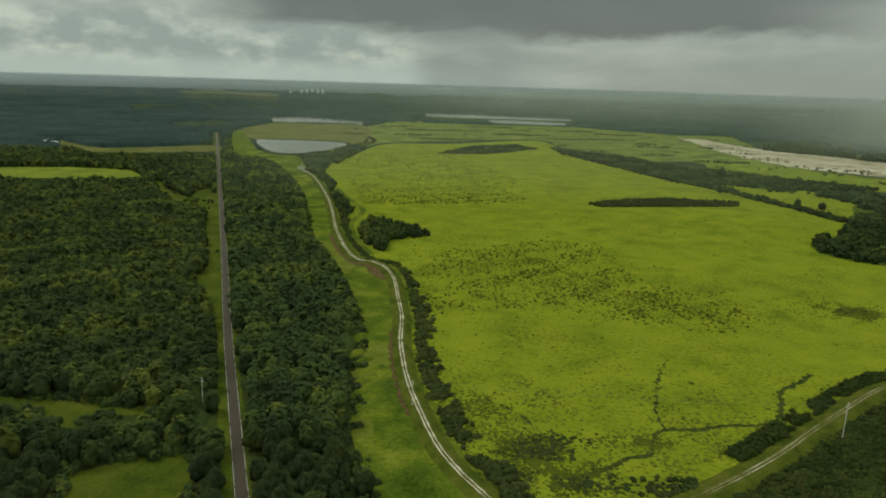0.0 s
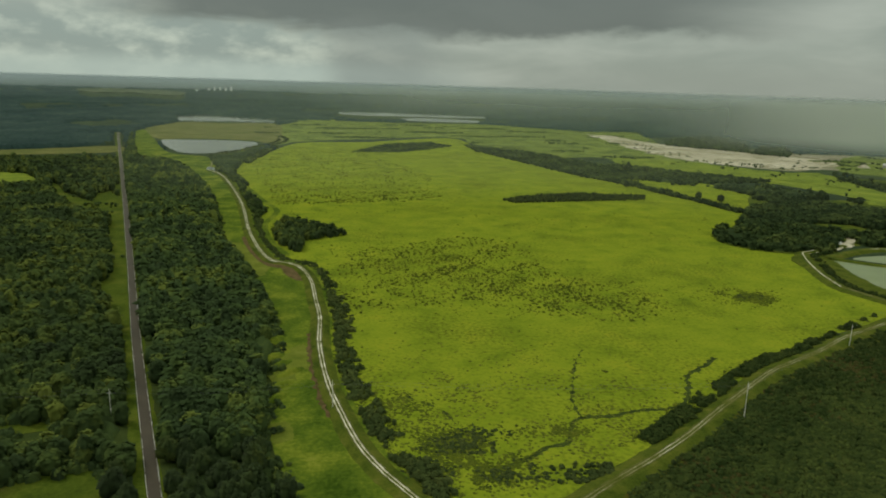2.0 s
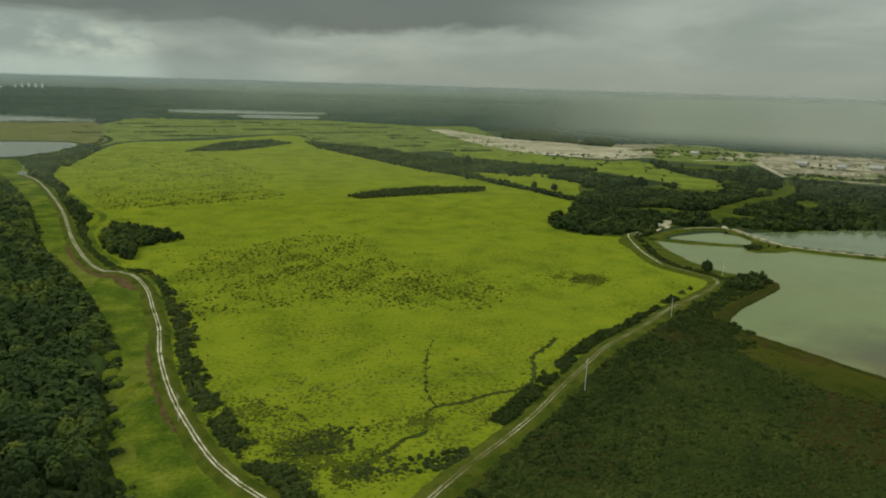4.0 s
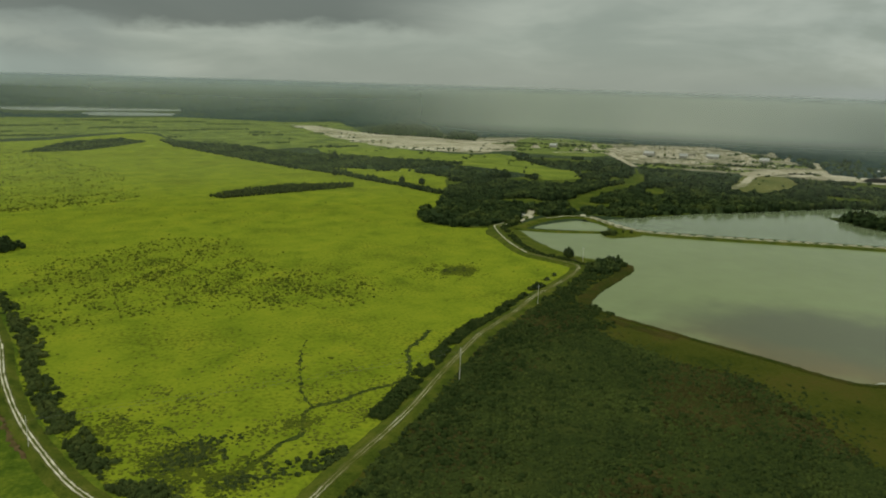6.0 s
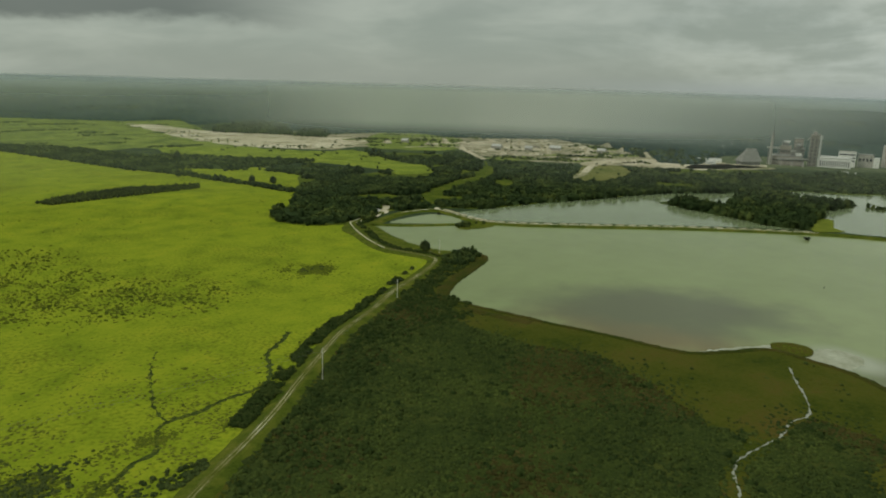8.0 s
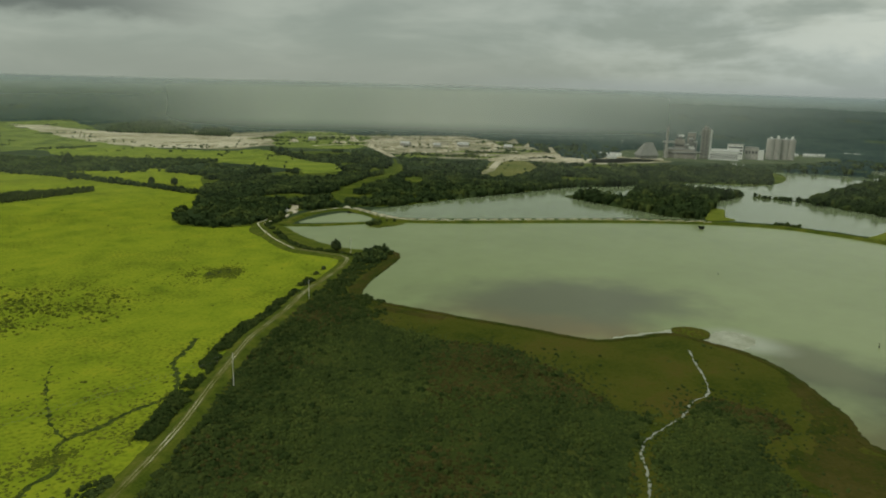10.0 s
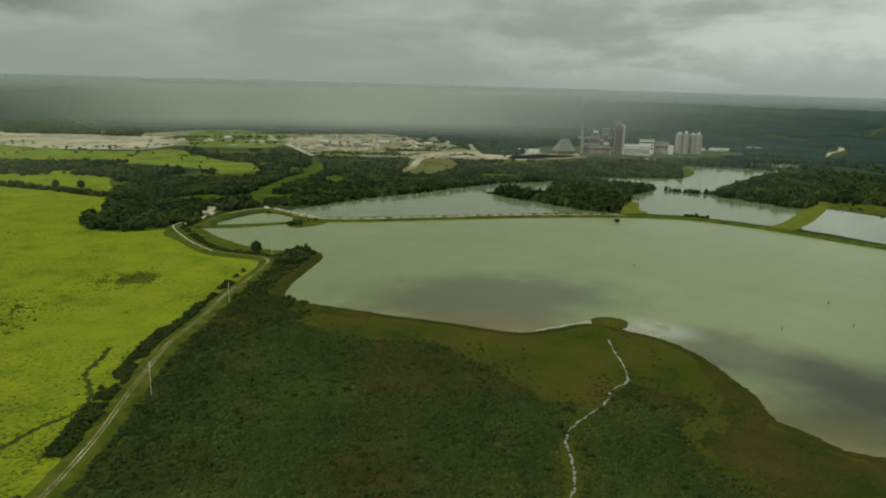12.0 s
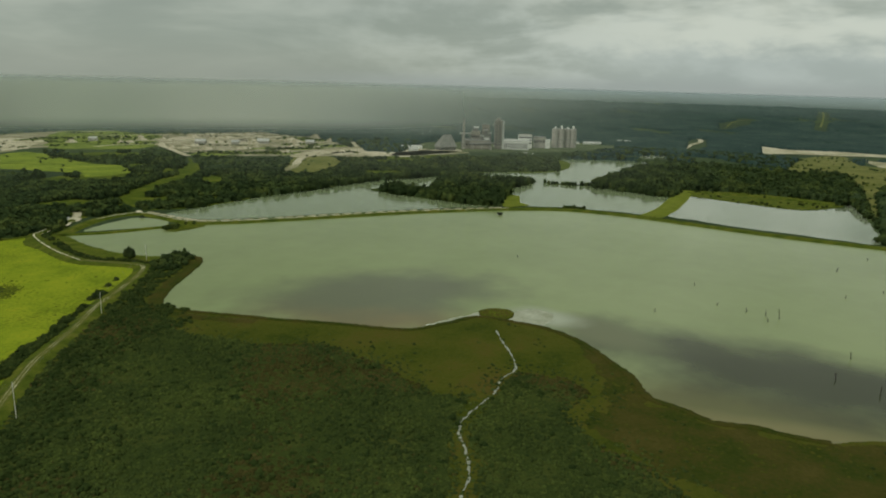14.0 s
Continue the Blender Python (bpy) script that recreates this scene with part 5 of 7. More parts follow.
for name, pts, gap, label, rad, tall in (
        ("marsh_clump", CLUMP, 5.5, "dark clump of trees at the marsh edge", (3, 5), (6, 11)),
        ("marsh_clump", CLUMP_B, 6.5, "narrow dark thicket beside the levee", (2.5, 4.5), (3, 7)),
        ("marsh_clump", CLUMP_C, 8, "dark thicket below the pond", (3, 5), (5, 9)),
        ("marsh_clump", FAR_BELT, 7, "low dark thicket at the far end of the marsh", (3, 6), (0.8, 2.6)),
        ("spit_bushes", SPIT_BUSHES, 4, "dark bushes on the spit in the lake", (2, 3.6), (3, 6)),
        ("tree_line", [(x + dx, y + dy) for (x, y), (dx, dy) in zip(TREE_SPIT + TREE_SPIT[::-1], ((5, 5),) * 3 + ((-5, -5),) * 3)], 5, "small trees along the narrow spit", (2, 4), (4, 8)),
        ("marsh_clump", STRIPE, 3.4, "long low band of reedy trees in the marsh", (1.0, 2.4), (2.0, 6.5)),
        ("far_woods", WOODS_FAR, 9, "long dark tree belt behind the marsh", (4, 6), (4, 8)),
        ("tree_line", TREELINE, 4.6, "uneven line of dark trees between meadows", (1.8, 4.4), (2.5, 9)),
        ("sand_woods", WOODS_SAND, 11, "dark wood behind the sand flat", (4, 7), (6, 12)),
        ("sand_woods", GROVE_SAND, 10, "dark grove on the far side of the sand flat", (4, 7), (6, 12)),
        ("peninsula_woods", PENINSULA_SPIT, 5, "small trees along the spit of the peninsula", (2, 4), (3, 7)),
        ("corner_woods", WOODS_CORNER, 7.5, "dark woods at the corner of the marsh", (3.5, 5.5), (5, 10)),
        ("north_woods", WOODS_NORTH, 8.5, "dark woods along the north lake shore", (4, 6), (5, 10)),
        ("mid_woods", WOODS_MID, 8, "dark woods between meadow and quarry", (4, 6), (5, 10)),
        ("quarry_woods", WOODS_QUARRY, 8.5, "dark woods in front of the quarry", (4, 6), (5, 10)),
        ("hill_woods", WOODS_HILL, 7.0, "rounded dark wooded rise beside the lake", (4, 6), (8, 14)),
        ("east_woods", WOODS_EAST, 8.5, "dark woods beside the pale pond", (4, 6), (5, 10)),
        ("peninsula_woods", PENINSULA, 7.5, "dark trees covering the peninsula", (4, 6), (8, 14))):
    P = scatter(pts, gap, rng, (LAWN, PATCH_QUARRY, GLADE, BANK_EAST, MEADOW_EAST, PAD_HUT, PAD_DIKE, YARD_D, SLOPE, YARD_A, YARD_B, YARD_C), [(WOODS_PATH, 12), (QUARRY_RAMP, 10), (RAMP_ROAD, 14), (POND_BANK, 11), (GRASS_PATH, 6), (WOODS_LOOP, 5), (POND_PATH, 6), (TRACK_WEST, 8)])
    for k in (1.012, 1.024, 1.036, 1.048):
        P = P[(away(P * k, WOODS_PATH) > 9) & (away(P * k, QUARRY_RAMP) > 7)]
    if pts in (WOODS_CORNER, WOODS_NORTH, WOODS_MID, WOODS_QUARRY):
        P = P[wood_gap(P) < 0.605]
    if pts is WOODS_FAR:
        P = P[~inside(P, BELT_GAP)]
    for poly in (PATCH_QUARRY, GLADE, PAD_HUT, SLOPE, YARD_D):
        P = P[~inside(P * 1.03, poly) & ~inside(P * 1.015, poly)]
    woodland(name, P, M_LEVEE_BUSH if pts is STRIPE else M_LEAF if pts in (CLUMP, CLUMP_B, CLUMP_C) else M_DARK_LEAF, label, rng, rad, tall, low=0.02)
    if gap > 6.5 and name != "marsh_clump":
        thicket("undergrowth", pts, 6.0, tall[0] * 0.8, M_DARK_LEAF, "leafy undergrowth of the " + name.replace("_", " "), (BELT_GAP, PATCH_QUARRY, GLADE, BANK_EAST, MEADOW_EAST, PAD_HUT, PAD_DIKE, YARD_D, SLOPE), [(WOODS_PATH, 13), (QUARRY_RAMP, 12), (POND_BANK, 13)])
P = scatter(MEADOW_FAR, 9, rng)
P = P[(lumps(P[:, 0] + 0.3 * P[:, 1], P[:, 1] * 4.5, 95, 4) + 0.25 * lumps(P[:, 0], P[:, 1], 31, 2) > 0.97) & ~inside(P, SAND_RIVER)]
woodland("hedgerows", P, M_DARK_LEAF, "dark broken hedgerows across the far meadow", rng, (2, 4.2), (1.5, 4))
QUARRY_GREEN = []
for cx, cy in scatter(QUARRY, 105, rng):
    long, wide, turn = rng.uniform(35, 90), rng.uniform(14, 34), rng.uniform(-0.5, 0.5) - 0.7
    ring = []
    for k in range(9):
        u, v = long * math.cos(k * 0.698) * rng.uniform(0.7, 1.3), wide * math.sin(k * 0.698) * rng.uniform(0.7, 1.3)
        ring.append((cx + u * math.cos(turn) - v * math.sin(turn), cy + u * math.sin(turn) + v * math.cos(turn)))
    if cx < 1130 or inside(np.array([[cx, cy]]), QUARRY_PIT)[0] or inside(np.array([[cx, cy]]), QUARRY_FLATS)[0]:
        continue
    QUARRY_GREEN.append(ring)
    region("quarry_patch", ring, 0.22, M_FAR_MEADOW, "overgrown green patch on the quarry floor", "grass", 5, 25, 6)
for cx, cy in scatter(QUARRY_PIT, 62, rng):
    long, wide, turn = rng.uniform(40, 95), rng.uniform(9, 22), rng.uniform(-0.15, 0.15) - 0.85
    ring = []
    for k in range(9):
        u, v = long * math.cos(k * 0.698) * rng.uniform(0.6, 1.3), wide * math.sin(k * 0.698) * rng.uniform(0.6, 1.3)
        ring.append((cx + u * math.cos(turn) - v * math.sin(turn), cy + u * math.sin(turn) + v * math.cos(turn)))
    region("sand_patch", ring, 0.42, M_SAND, "bright bare sand on the quarry floor", "sand", 6, 25, 6)
P = scatter(QUARRY_PIT, 14, rng)
P = P[(rng.random(len(P)) < 0.5) & (lumps(P[:, 0] * 0.75 + P[:, 1] * 0.66, (P[:, 0] * 0.66 - P[:, 1] * 0.75) * 0.3, 22, 4) > 0.66)]
woodland("quarry_scrub", P, M_LEAF, "rows of dark scrub across the quarry floor", rng, (2, 4.5), (1.5, 4.5), category="scrub")
P = np.concatenate([scatter(ring, 8, rng) for ring in QUARRY_GREEN])
P = P[(rng.random(len(P)) < 0.6 * lumps(P[:, 0], P[:, 1], 30, 7)) & ~inside(P, QUARRY_PIT)]
woodland("quarry_scrub", P, M_LEAF, "dark scrub growing over the quarry floor", rng, (2.5, 5), (1.5, 4.5), category="scrub")
P = scatter(QUARRY_FLATS, 9, rng)
woodland("flat_scrub", P[rng.random(len(P)) < 0.9 * lumps(P[:, 0] * 0.75 + P[:, 1] * 0.66, (P[:, 0] * 0.66 - P[:, 1] * 0.75) * 0.3, 24, 3) - 0.42], M_DARK_LEAF, "dark bands of scrub over the quarry flats", rng, (2.5, 5), (1.5, 4), category="scrub")
P = scatter(SAND_RIVER, 9, rng)
P = P[(away(P, SAND_RIVER[5:]) < 75) & (rng.random(len(P)) < 1.1 * lumps(P[:, 0] * 0.75 + P[:, 1] * 0.66, (P[:, 0] * 0.66 - P[:, 1] * 0.75) * 0.3, 20, 5) - 0.55)]
woodland("flat_scrub", P, M_DARK_LEAF, "streaks of dark scrub over the edge of the sand flat", rng, (2, 4.5), (1, 3.5), category="scrub")
P = scatter(GREEN_FLATS, 22, rng, (SAND_RIVER, MEADOW_FAR))
woodland("flat_scrub", P[rng.random(len(P)) < 0.07], M_LEAF, "scattered dark bushes beside the sand flat", rng, (3, 5), (2, 6), category="scrub")
for pts in (PATCH_QUARRY, SLOPE, MEADOW_QUARRY):
    P = scatter(pts, 10, rng)
    woodland("clearing_bushes", P[rng.random(len(P)) < 0.45 * lumps(P[:, 0], P[:, 1], 21, 5) - 0.24], M_DARK_LEAF, "scattered dark bushes in the grass clearing", rng, (1.5, 4), (1.5, 5.5), category="bushes")
P = scatter(MEADOW_EAST, 9, rng)
woodland("clearing_bushes", P[rng.random(len(P)) < 0.5 * lumps(P[:, 0], P[:, 1], 25, 3) - 0.18], M_LEAF, "scattered bushes in the yellow-green clearing", rng, (1.5, 4), (1.5, 4.5), category="bushes")
P = scatter(BANK_EAST, 6, rng)
woodland("bank_bushes", P[rng.random(len(P)) < 0.5 * lumps(P[:, 0], P[:, 1], 14, 3) - 0.15], M_HEDGE, "low green bushes along the pond shore", rng, (1.5, 3.5), (1.5, 4), category="bushes")
thicket("scrub_floor", SCRUB_A, 2.2, 0.98, M_SCRUB_FLOOR, "dark olive herb layer under the scrub", (), [(TRACK_EAST, 6.5), (CREEK, 1.4)])
thicket("scrub_floor", SCRUB_B, 2.2, 0.98, M_SCRUB_FLOOR, "dark olive herb layer beside the creek", (), [(CREEK, 1.4)])
for poly, label in ((SCRUB_A, "dense olive green wetland scrub"), (SCRUB_B, "dense olive green scrub beside the creek")):
    P = np.concatenate([scatter(poly, 3.2, rng, (), [(TRACK_EAST, 6.5), (CREEK, 1.2)]) for _ in range(4)])
    P = P[(rng.random(len(P)) < 0.42 + 0.75 * lumps(P[:, 0], P[:, 1], 4.5, 4) * (1.0 + 0.6 * lumps(P[:, 0], P[:, 1], 19, 2))) & (P[:, 0] + P[:, 1] > 225)]
    brown = lumps(P[:, 0], P[:, 1], 31, 7) + rng.normal(0, 0.12, len(P)) > 0.72
    shrubs("scrub", P[~brown], M_SHRUB, label, rng, (0.6, 1.9), (0.8, 2.3), 3, sides=5)
    shrubs("brown_scrub", P[brown], M_SHRUB_BROWN, "brownish low scrub among the green", rng, (0.6, 1.8), (0.8, 2.1), 3, sides=5)
P = scatter(SCRUB_A, 4.2, rng, (), [(TRACK_EAST, 8.0)])
P = P[(rng.random(len(P)) < 0.9 * np.exp(-(away(P, TRACK_EAST) / 34) ** 2) * np.clip(2.2 * lumps(P[:, 0], P[:, 1], 17, 5) - 0.5, 0, 1)) & (P[:, 1] > 225)]
shrubs("tall_scrub", P, M_HEDGE, "taller fresh green shrubs beside the levee", rng, (1.6, 3.4), (1.6, 3.8), 14)
P = np.concatenate([scatter(SCRUB_A, 7.5, rng, (), [(TRACK_EAST, 8.0)]), scatter(SCRUB_B, 7.5, rng)])
P = P[(rng.random(len(P)) < 1.3 * lumps(P[:, 0], P[:, 1], 15, 8) - 0.15) & (P[:, 0] + P[:, 1] > 225)]
shrubs("tall_scrub", P, M_HEDGE, "larger dark green shrubs standing out of the scrub", rng, (1.2, 2.9), (1.4, 3.2), 8)
Q = np.column_stack([rng.normal(454, 6, 60), rng.normal(169, 6, 60)])
shrubs("reed_tufts", Q[inside(Q, REED_ISLAND)], M_SEDGE, "olive reed tufts on the round island", rng, (0.6, 1.5), (0.8, 1.6), 4, "reeds")
P = scatter(WETLAND, 2.6, rng, (SCRUB_A, SCRUB_B), [(TRACK_EAST, 9)])
P = P[(P[:, 1] > -60) & (P[:, 0] > 190)]
Q = P[rng.random(len(P)) < 0.55 * lumps(P[:, 0], P[:, 1], 9, 3)]
shrubs("reed_tufts", Q, M_REED, "low olive and brown reed tufts along the shore", rng, (0.7, 1.8), (0.3, 0.8), 2, "reeds", 6)
near_scrub = np.minimum(away(P, SCRUB_A + SCRUB_A[:1]), away(P, SCRUB_B + SCRUB_B[:1]))
Q = P[rng.random(len(P)) < 1.3 * np.exp(-(near_scrub / 11) ** 2) * np.clip(2.0 * lumps(P[:, 0], P[:, 1], 8, 2) - 0.2, 0, 1)]
shrubs("scrub", Q, M_SHRUB, "outlying low scrub thinning out into the reeds", rng, (0.5, 1.5), (0.5, 1.6), 3, sides=5)
Q = P[rng.random(len(P)) < 0.10 * lumps(P[:, 0], P[:, 1], 17, 9) - 0.03]
shrubs("reed_bushes", Q, M_SHRUB, "scattered low bushes in the reed bed", rng, (0.6, 1.5), (0.8, 2.0), 6, "bushes")
P = scatter(BROWN_REEDS, 2.6, rng)
P = P[(P[:, 1] > -60) & (rng.random(len(P)) < 0.6 * lumps(P[:, 0], P[:, 1], 9, 5))]
shrubs("brown_reed_tufts", P, M_REED_BROWN, "rusty brown reed tufts along the shore", rng, (0.7, 1.8), (0.3, 0.8), 2, "reeds", 6)
P = scatter(SPIT_SCRUB, 2.4, rng, (), [(TRACK_EAST, 6.0), (CAPE_SHORE, 9.0)])
shrubs("tall_scrub", P[rng.random(len(P)) < 0.3 + lumps(P[:, 0], P[:, 1], 9, 3)], M_HEDGE, "dark scrub between levee bend and shore", rng, (0.9, 3.0), (0.9, 3.2), 10)
Q = np.column_stack([rng.normal(546, 5, 30), rng.normal(577, 4, 30)])
shrubs("bushes", Q, M_HEDGE, "round dark bush clump on the islet", rng, (1.5, 3.4), (2.5, 5), 16, "bushes")
P = scatter(ISLET, 3.0, rng)
shrubs("sedge", P, M_SEDGE, "olive sedge covering the islet", rng, (0.7, 1.8), (0.4, 1.2), 4, "sedge")
Q = np.column_stack([rng.normal(912, 6, 36), rng.normal(240, 9, 36)])
shrubs("bushes", Q, M_HEDGE, "dark bush clump on the dike", rng, (1.5, 3.4), (2, 4.5), 16, "bushes")
Q = np.concatenate([np.column_stack([rng.normal(x, s, n), rng.normal(y, s * 0.6, n)]) for x, y, s, n in ((42, 290, 8, 150), (30, 268, 6, 70), (60, 262, 7, 60), (52, 300, 7, 60), (306, 512, 7, 26), (78, 262, 5, 24))])
shrubs("bushes", Q, M_LEVEE_BUSH, "dark low bushes in the wet hollows of the marsh", rng, (0.5, 1.7), (0.4, 1.3), 8, "bushes")
P = scatter(BUSH_LOW, 2.2, rng)
shrubs("bushes", P[rng.random(len(P)) < 1.5 * lumps(P[:, 0], P[:, 1], 6, 3)], M_LEVEE_BUSH, "low dark bushes beside the levee", rng, (0.7, 2.3), (0.7, 2.3), 12, "bushes")
P = scatter(BUSHES_EAST, 2.6, rng, (), [(TRACK_EAST, 7.0)])
P = P[rng.random(len(P)) < 1.5 * lumps(P[:, 0], P[:, 1], 10, 3)]
shrubs("bushes", P, M_HEDGE, "dark green bushes along the levee foot", rng, (1.0, 2.8), (1.0, 3.0), 12, "bushes")


def fringe(poly, spread, gap, mat, label, rad, tall):
    """Bushes in a broken ring round a clearing."""
    c = np.array([tuple(v) for v in spline(poly, gap, True)])
    P = np.concatenate([c + rng.normal(scale=spread, size=c.shape) for _ in range(3)])
    P = P[(P[:, 0] > -0.75 * P[:, 1]) & (away(P, NEAR_ROAD) > 5.5) & (P[:, 1] > 215)]
    shrubs("bushes", P[lumps(P[:, 0], P[:, 1], 9, 4) > 0.3], mat, label, rng, rad, tall, 14, "bushes")


for poly in (CLEARING_A, CLEARING_B, CLEARING_C):
    fringe(poly, 2.2, 2.6, M_LEAF, "leafy bushes at the edge of the clearing", (1.2, 3.4), (1.2, 5.0))
fringe(WOODS_STRIP, 2.4, 4.0, M_LEAF, "leafy bushes at the edge of the woods", (1.2, 3.4), (1.2, 5.0))
BUSH_BAND = [(-21, 608), (9, 678), (104, 729), (162, 724), (164, 593), (211, 533), (240, 480), (190, 452), (140, 467), (89, 486), (41, 494), (-8, 470)]
DENSE_BAND = [(30, 560), (70, 650), (120, 650), (150, 560), (200, 500), (150, 475), (90, 530)]
FAR_BAND = [(-202, 1348), (-146, 1692), (13, 1571), (130, 1190), (119, 1000), (71, 946), (-107, 912), (-138, 1066)]


def marsh_bushes():
    P = scatter(MEADOW, 3.4, rng, (), [(TRACK_WEST, 13), (TRACK_EAST, 11)])
    x, y = P[:, 0], P[:, 1]
    lump = lumps(x, y, 11, 2)
    band = inside(P, BUSH_BAND) * np.clip(1.5 * lump - 0.15, 0, 1) * 0.62 + inside(P, DENSE_BAND) * np.clip(1.7 * lump - 0.4, 0, 1) * 0.45
    far = inside(P, FAR_BAND) * np.clip(1.8 * lump - 0.35, 0, 1) * (0.16 + 0.5 * np.exp(-((y - 965 - 0.2 * x) / 40) ** 2))
    spots = np.exp(-((x - 306) ** 2 + (y - 513) ** 2) / 20 ** 2) * 0.12
    edge = np.exp(-(away(P, DITCH_A) / 3.5) ** 2) * 0.14 + np.exp(-(away(P, DITCH_B) / 3.0) ** 2) * 0.14 + np.exp(-(away(P, TRACK_WEST) / 45) ** 2) * np.clip(2 * lumps(x, y, 16, 7) - 1.0, 0, 1) * 0.5
    keep = rng.random(len(P)) < band + far + spots + edge + 0.010
    big = keep & (((rng.random(len(P)) < 0.22) & (band > 0)) | ((rng.random(len(P)) < 0.5) & (far > 0)))
    shrubs("marsh_bushes", P[keep & ~big], M_BUSH, "scattered olive low bushes over the marsh", rng, (0.4, 1.6), (0.3, 1.4), 2, "bushes", 5)
    shrubs("marsh_bushes", P[big], M_SEDGE, "larger dark green bushes scattered over the marsh", rng, (0.8, 2.1), (0.7, 1.8), 6, "bushes", 6)


marsh_bushes()
for cx, cy, sx, sy, n in ((42, 290, 12, 8, 1500), (306, 512, 13, 10, 2600), (52, 266, 13, 7, 1000), (30, 262, 8, 8, 700), (20, 330, 12, 9, 420), (5, 300, 9, 9, 500), (95, 300, 9, 4, 420),
                          (95, 575, 45, 40, 2600), (175, 520, 45, 24, 1800), (40, 640, 40, 30, 1200), (10, 1020, 60, 50, 1500)):
    Q = np.column_stack([rng.normal(cx, sx, n), rng.normal(cy, sy, n)])
    Q = Q[lumps(Q[:, 0], Q[:, 1], 7, cx) > rng.uniform(0.2, 0.6, n)]
    shrubs("sedge", Q, M_SEDGE, "low dark olive sedge patch in the marsh", rng, (0.5, 1.3), (0.2, 0.6), 1, "sedge", 5)



P = scatter([(24, 258), (0, 300), (-14, 360), (-20, 430), (150, 420), (180, 335), (130, 290), (80, 254), (48, 236)], 1.7, rng, (), [(TRACK_WEST, 9), (TRACK_EAST, 9)])
# thicker towards the foreground, also to put its shade into the meadow
P = P[rng.random(len(P)) < np.clip(1.5 * lumps(P[:, 0], P[:, 1], 13, 9) * lumps(P[:, 0], P[:, 1], 5, 2) - 0.08, 0, 1) * np.clip((430 - P[:, 1]) / 130, 0, 1)]
shrubs("sedge", P, M_BUSH, "low olive tussocks mottling the marsh meadow", rng, (0.5, 1.4), (0.15, 0.45), 1, "sedge", 5)


def hedge(line, near, far, start, stop, count, label, gap=0.30, mat=None):
    """Uneven bushes along one side of a levee."""
    c = np.array([tuple(v) for v in spline(line, 2.0, False)])
    d = np.gradient(c, axis=0)
    d /= np.linalg.norm(d, axis=1, keepdims=True)
    k = rng.integers(int(len(c) * start), int(len(c) * stop), count)
    P = c[k] + np.stack([d[k, 1], -d[k, 0]], 1) * rng.uniform(near, far, (count, 1)) + rng.normal(scale=1.0, size=(count, 2))
    P = P[(lumps(P[:, 0], P[:, 1], 9, 5) > gap) & (away(P, GRASS_PATH) > 4.5)]
    shrubs("bushes", P, mat or M_HEDGE, label, rng, (0.8, 3.2), (0.9, 3.9), 14, "bushes")
    Q = np.concatenate([P + rng.normal(scale=2.0, size=P.shape) for _ in range(3)])
    shrubs("sedge", Q[away(Q, line) > 6], M_SEDGE, "low olive growth round the levee bushes", rng, (0.5, 1.5), (0.2, 0.8), 1, "sedge", 5)


hedge(TRACK_WEST, 10, 21, 0.0, 0.30, 300, "dark bushes spreading from the levee into the marsh", 0.3, M_LEVEE_BUSH)
hedge(TRACK_WEST, 9, 16, 0.0, 0.75, 900, "dark bushes along the marsh side of the levee", 0.16, M_LEVEE_BUSH)
hedge(TRACK_EAST, 9, 13, 0.62, 0.95, 320, "dark bushes between levee track and lake", 0.2)
hedge(POND_PATH, 7, 14, 0.15, 0.98, 330, "dark shrubs along the bank of the pond", 0.2)
hedge(POND_PATH, -12, -6, 0.25, 0.9, 160, "low dark shrubs at the water of the pond", 0.25)
hedge([(-597, 2540), (-461, 2548), (-380, 2540), (-299, 2534)], -10, 4, 0.0, 1.0, 150, "dark trees along the near bank of the far pond", 0.2)
hedge(DIKE_MAIN, -7, -4, 0.50, 0.72, 60, "low dark bushes along the dike")
hedge(TRACK_EAST, -15, -8.5, 0.135, 0.36, 650, "dark bushes between levee track and marsh", 0.14)
hedge(TRACK_EAST, -13, -7.5, 0.36, 0.56, 240, "broken dark bushes between levee track and marsh", 0.42)


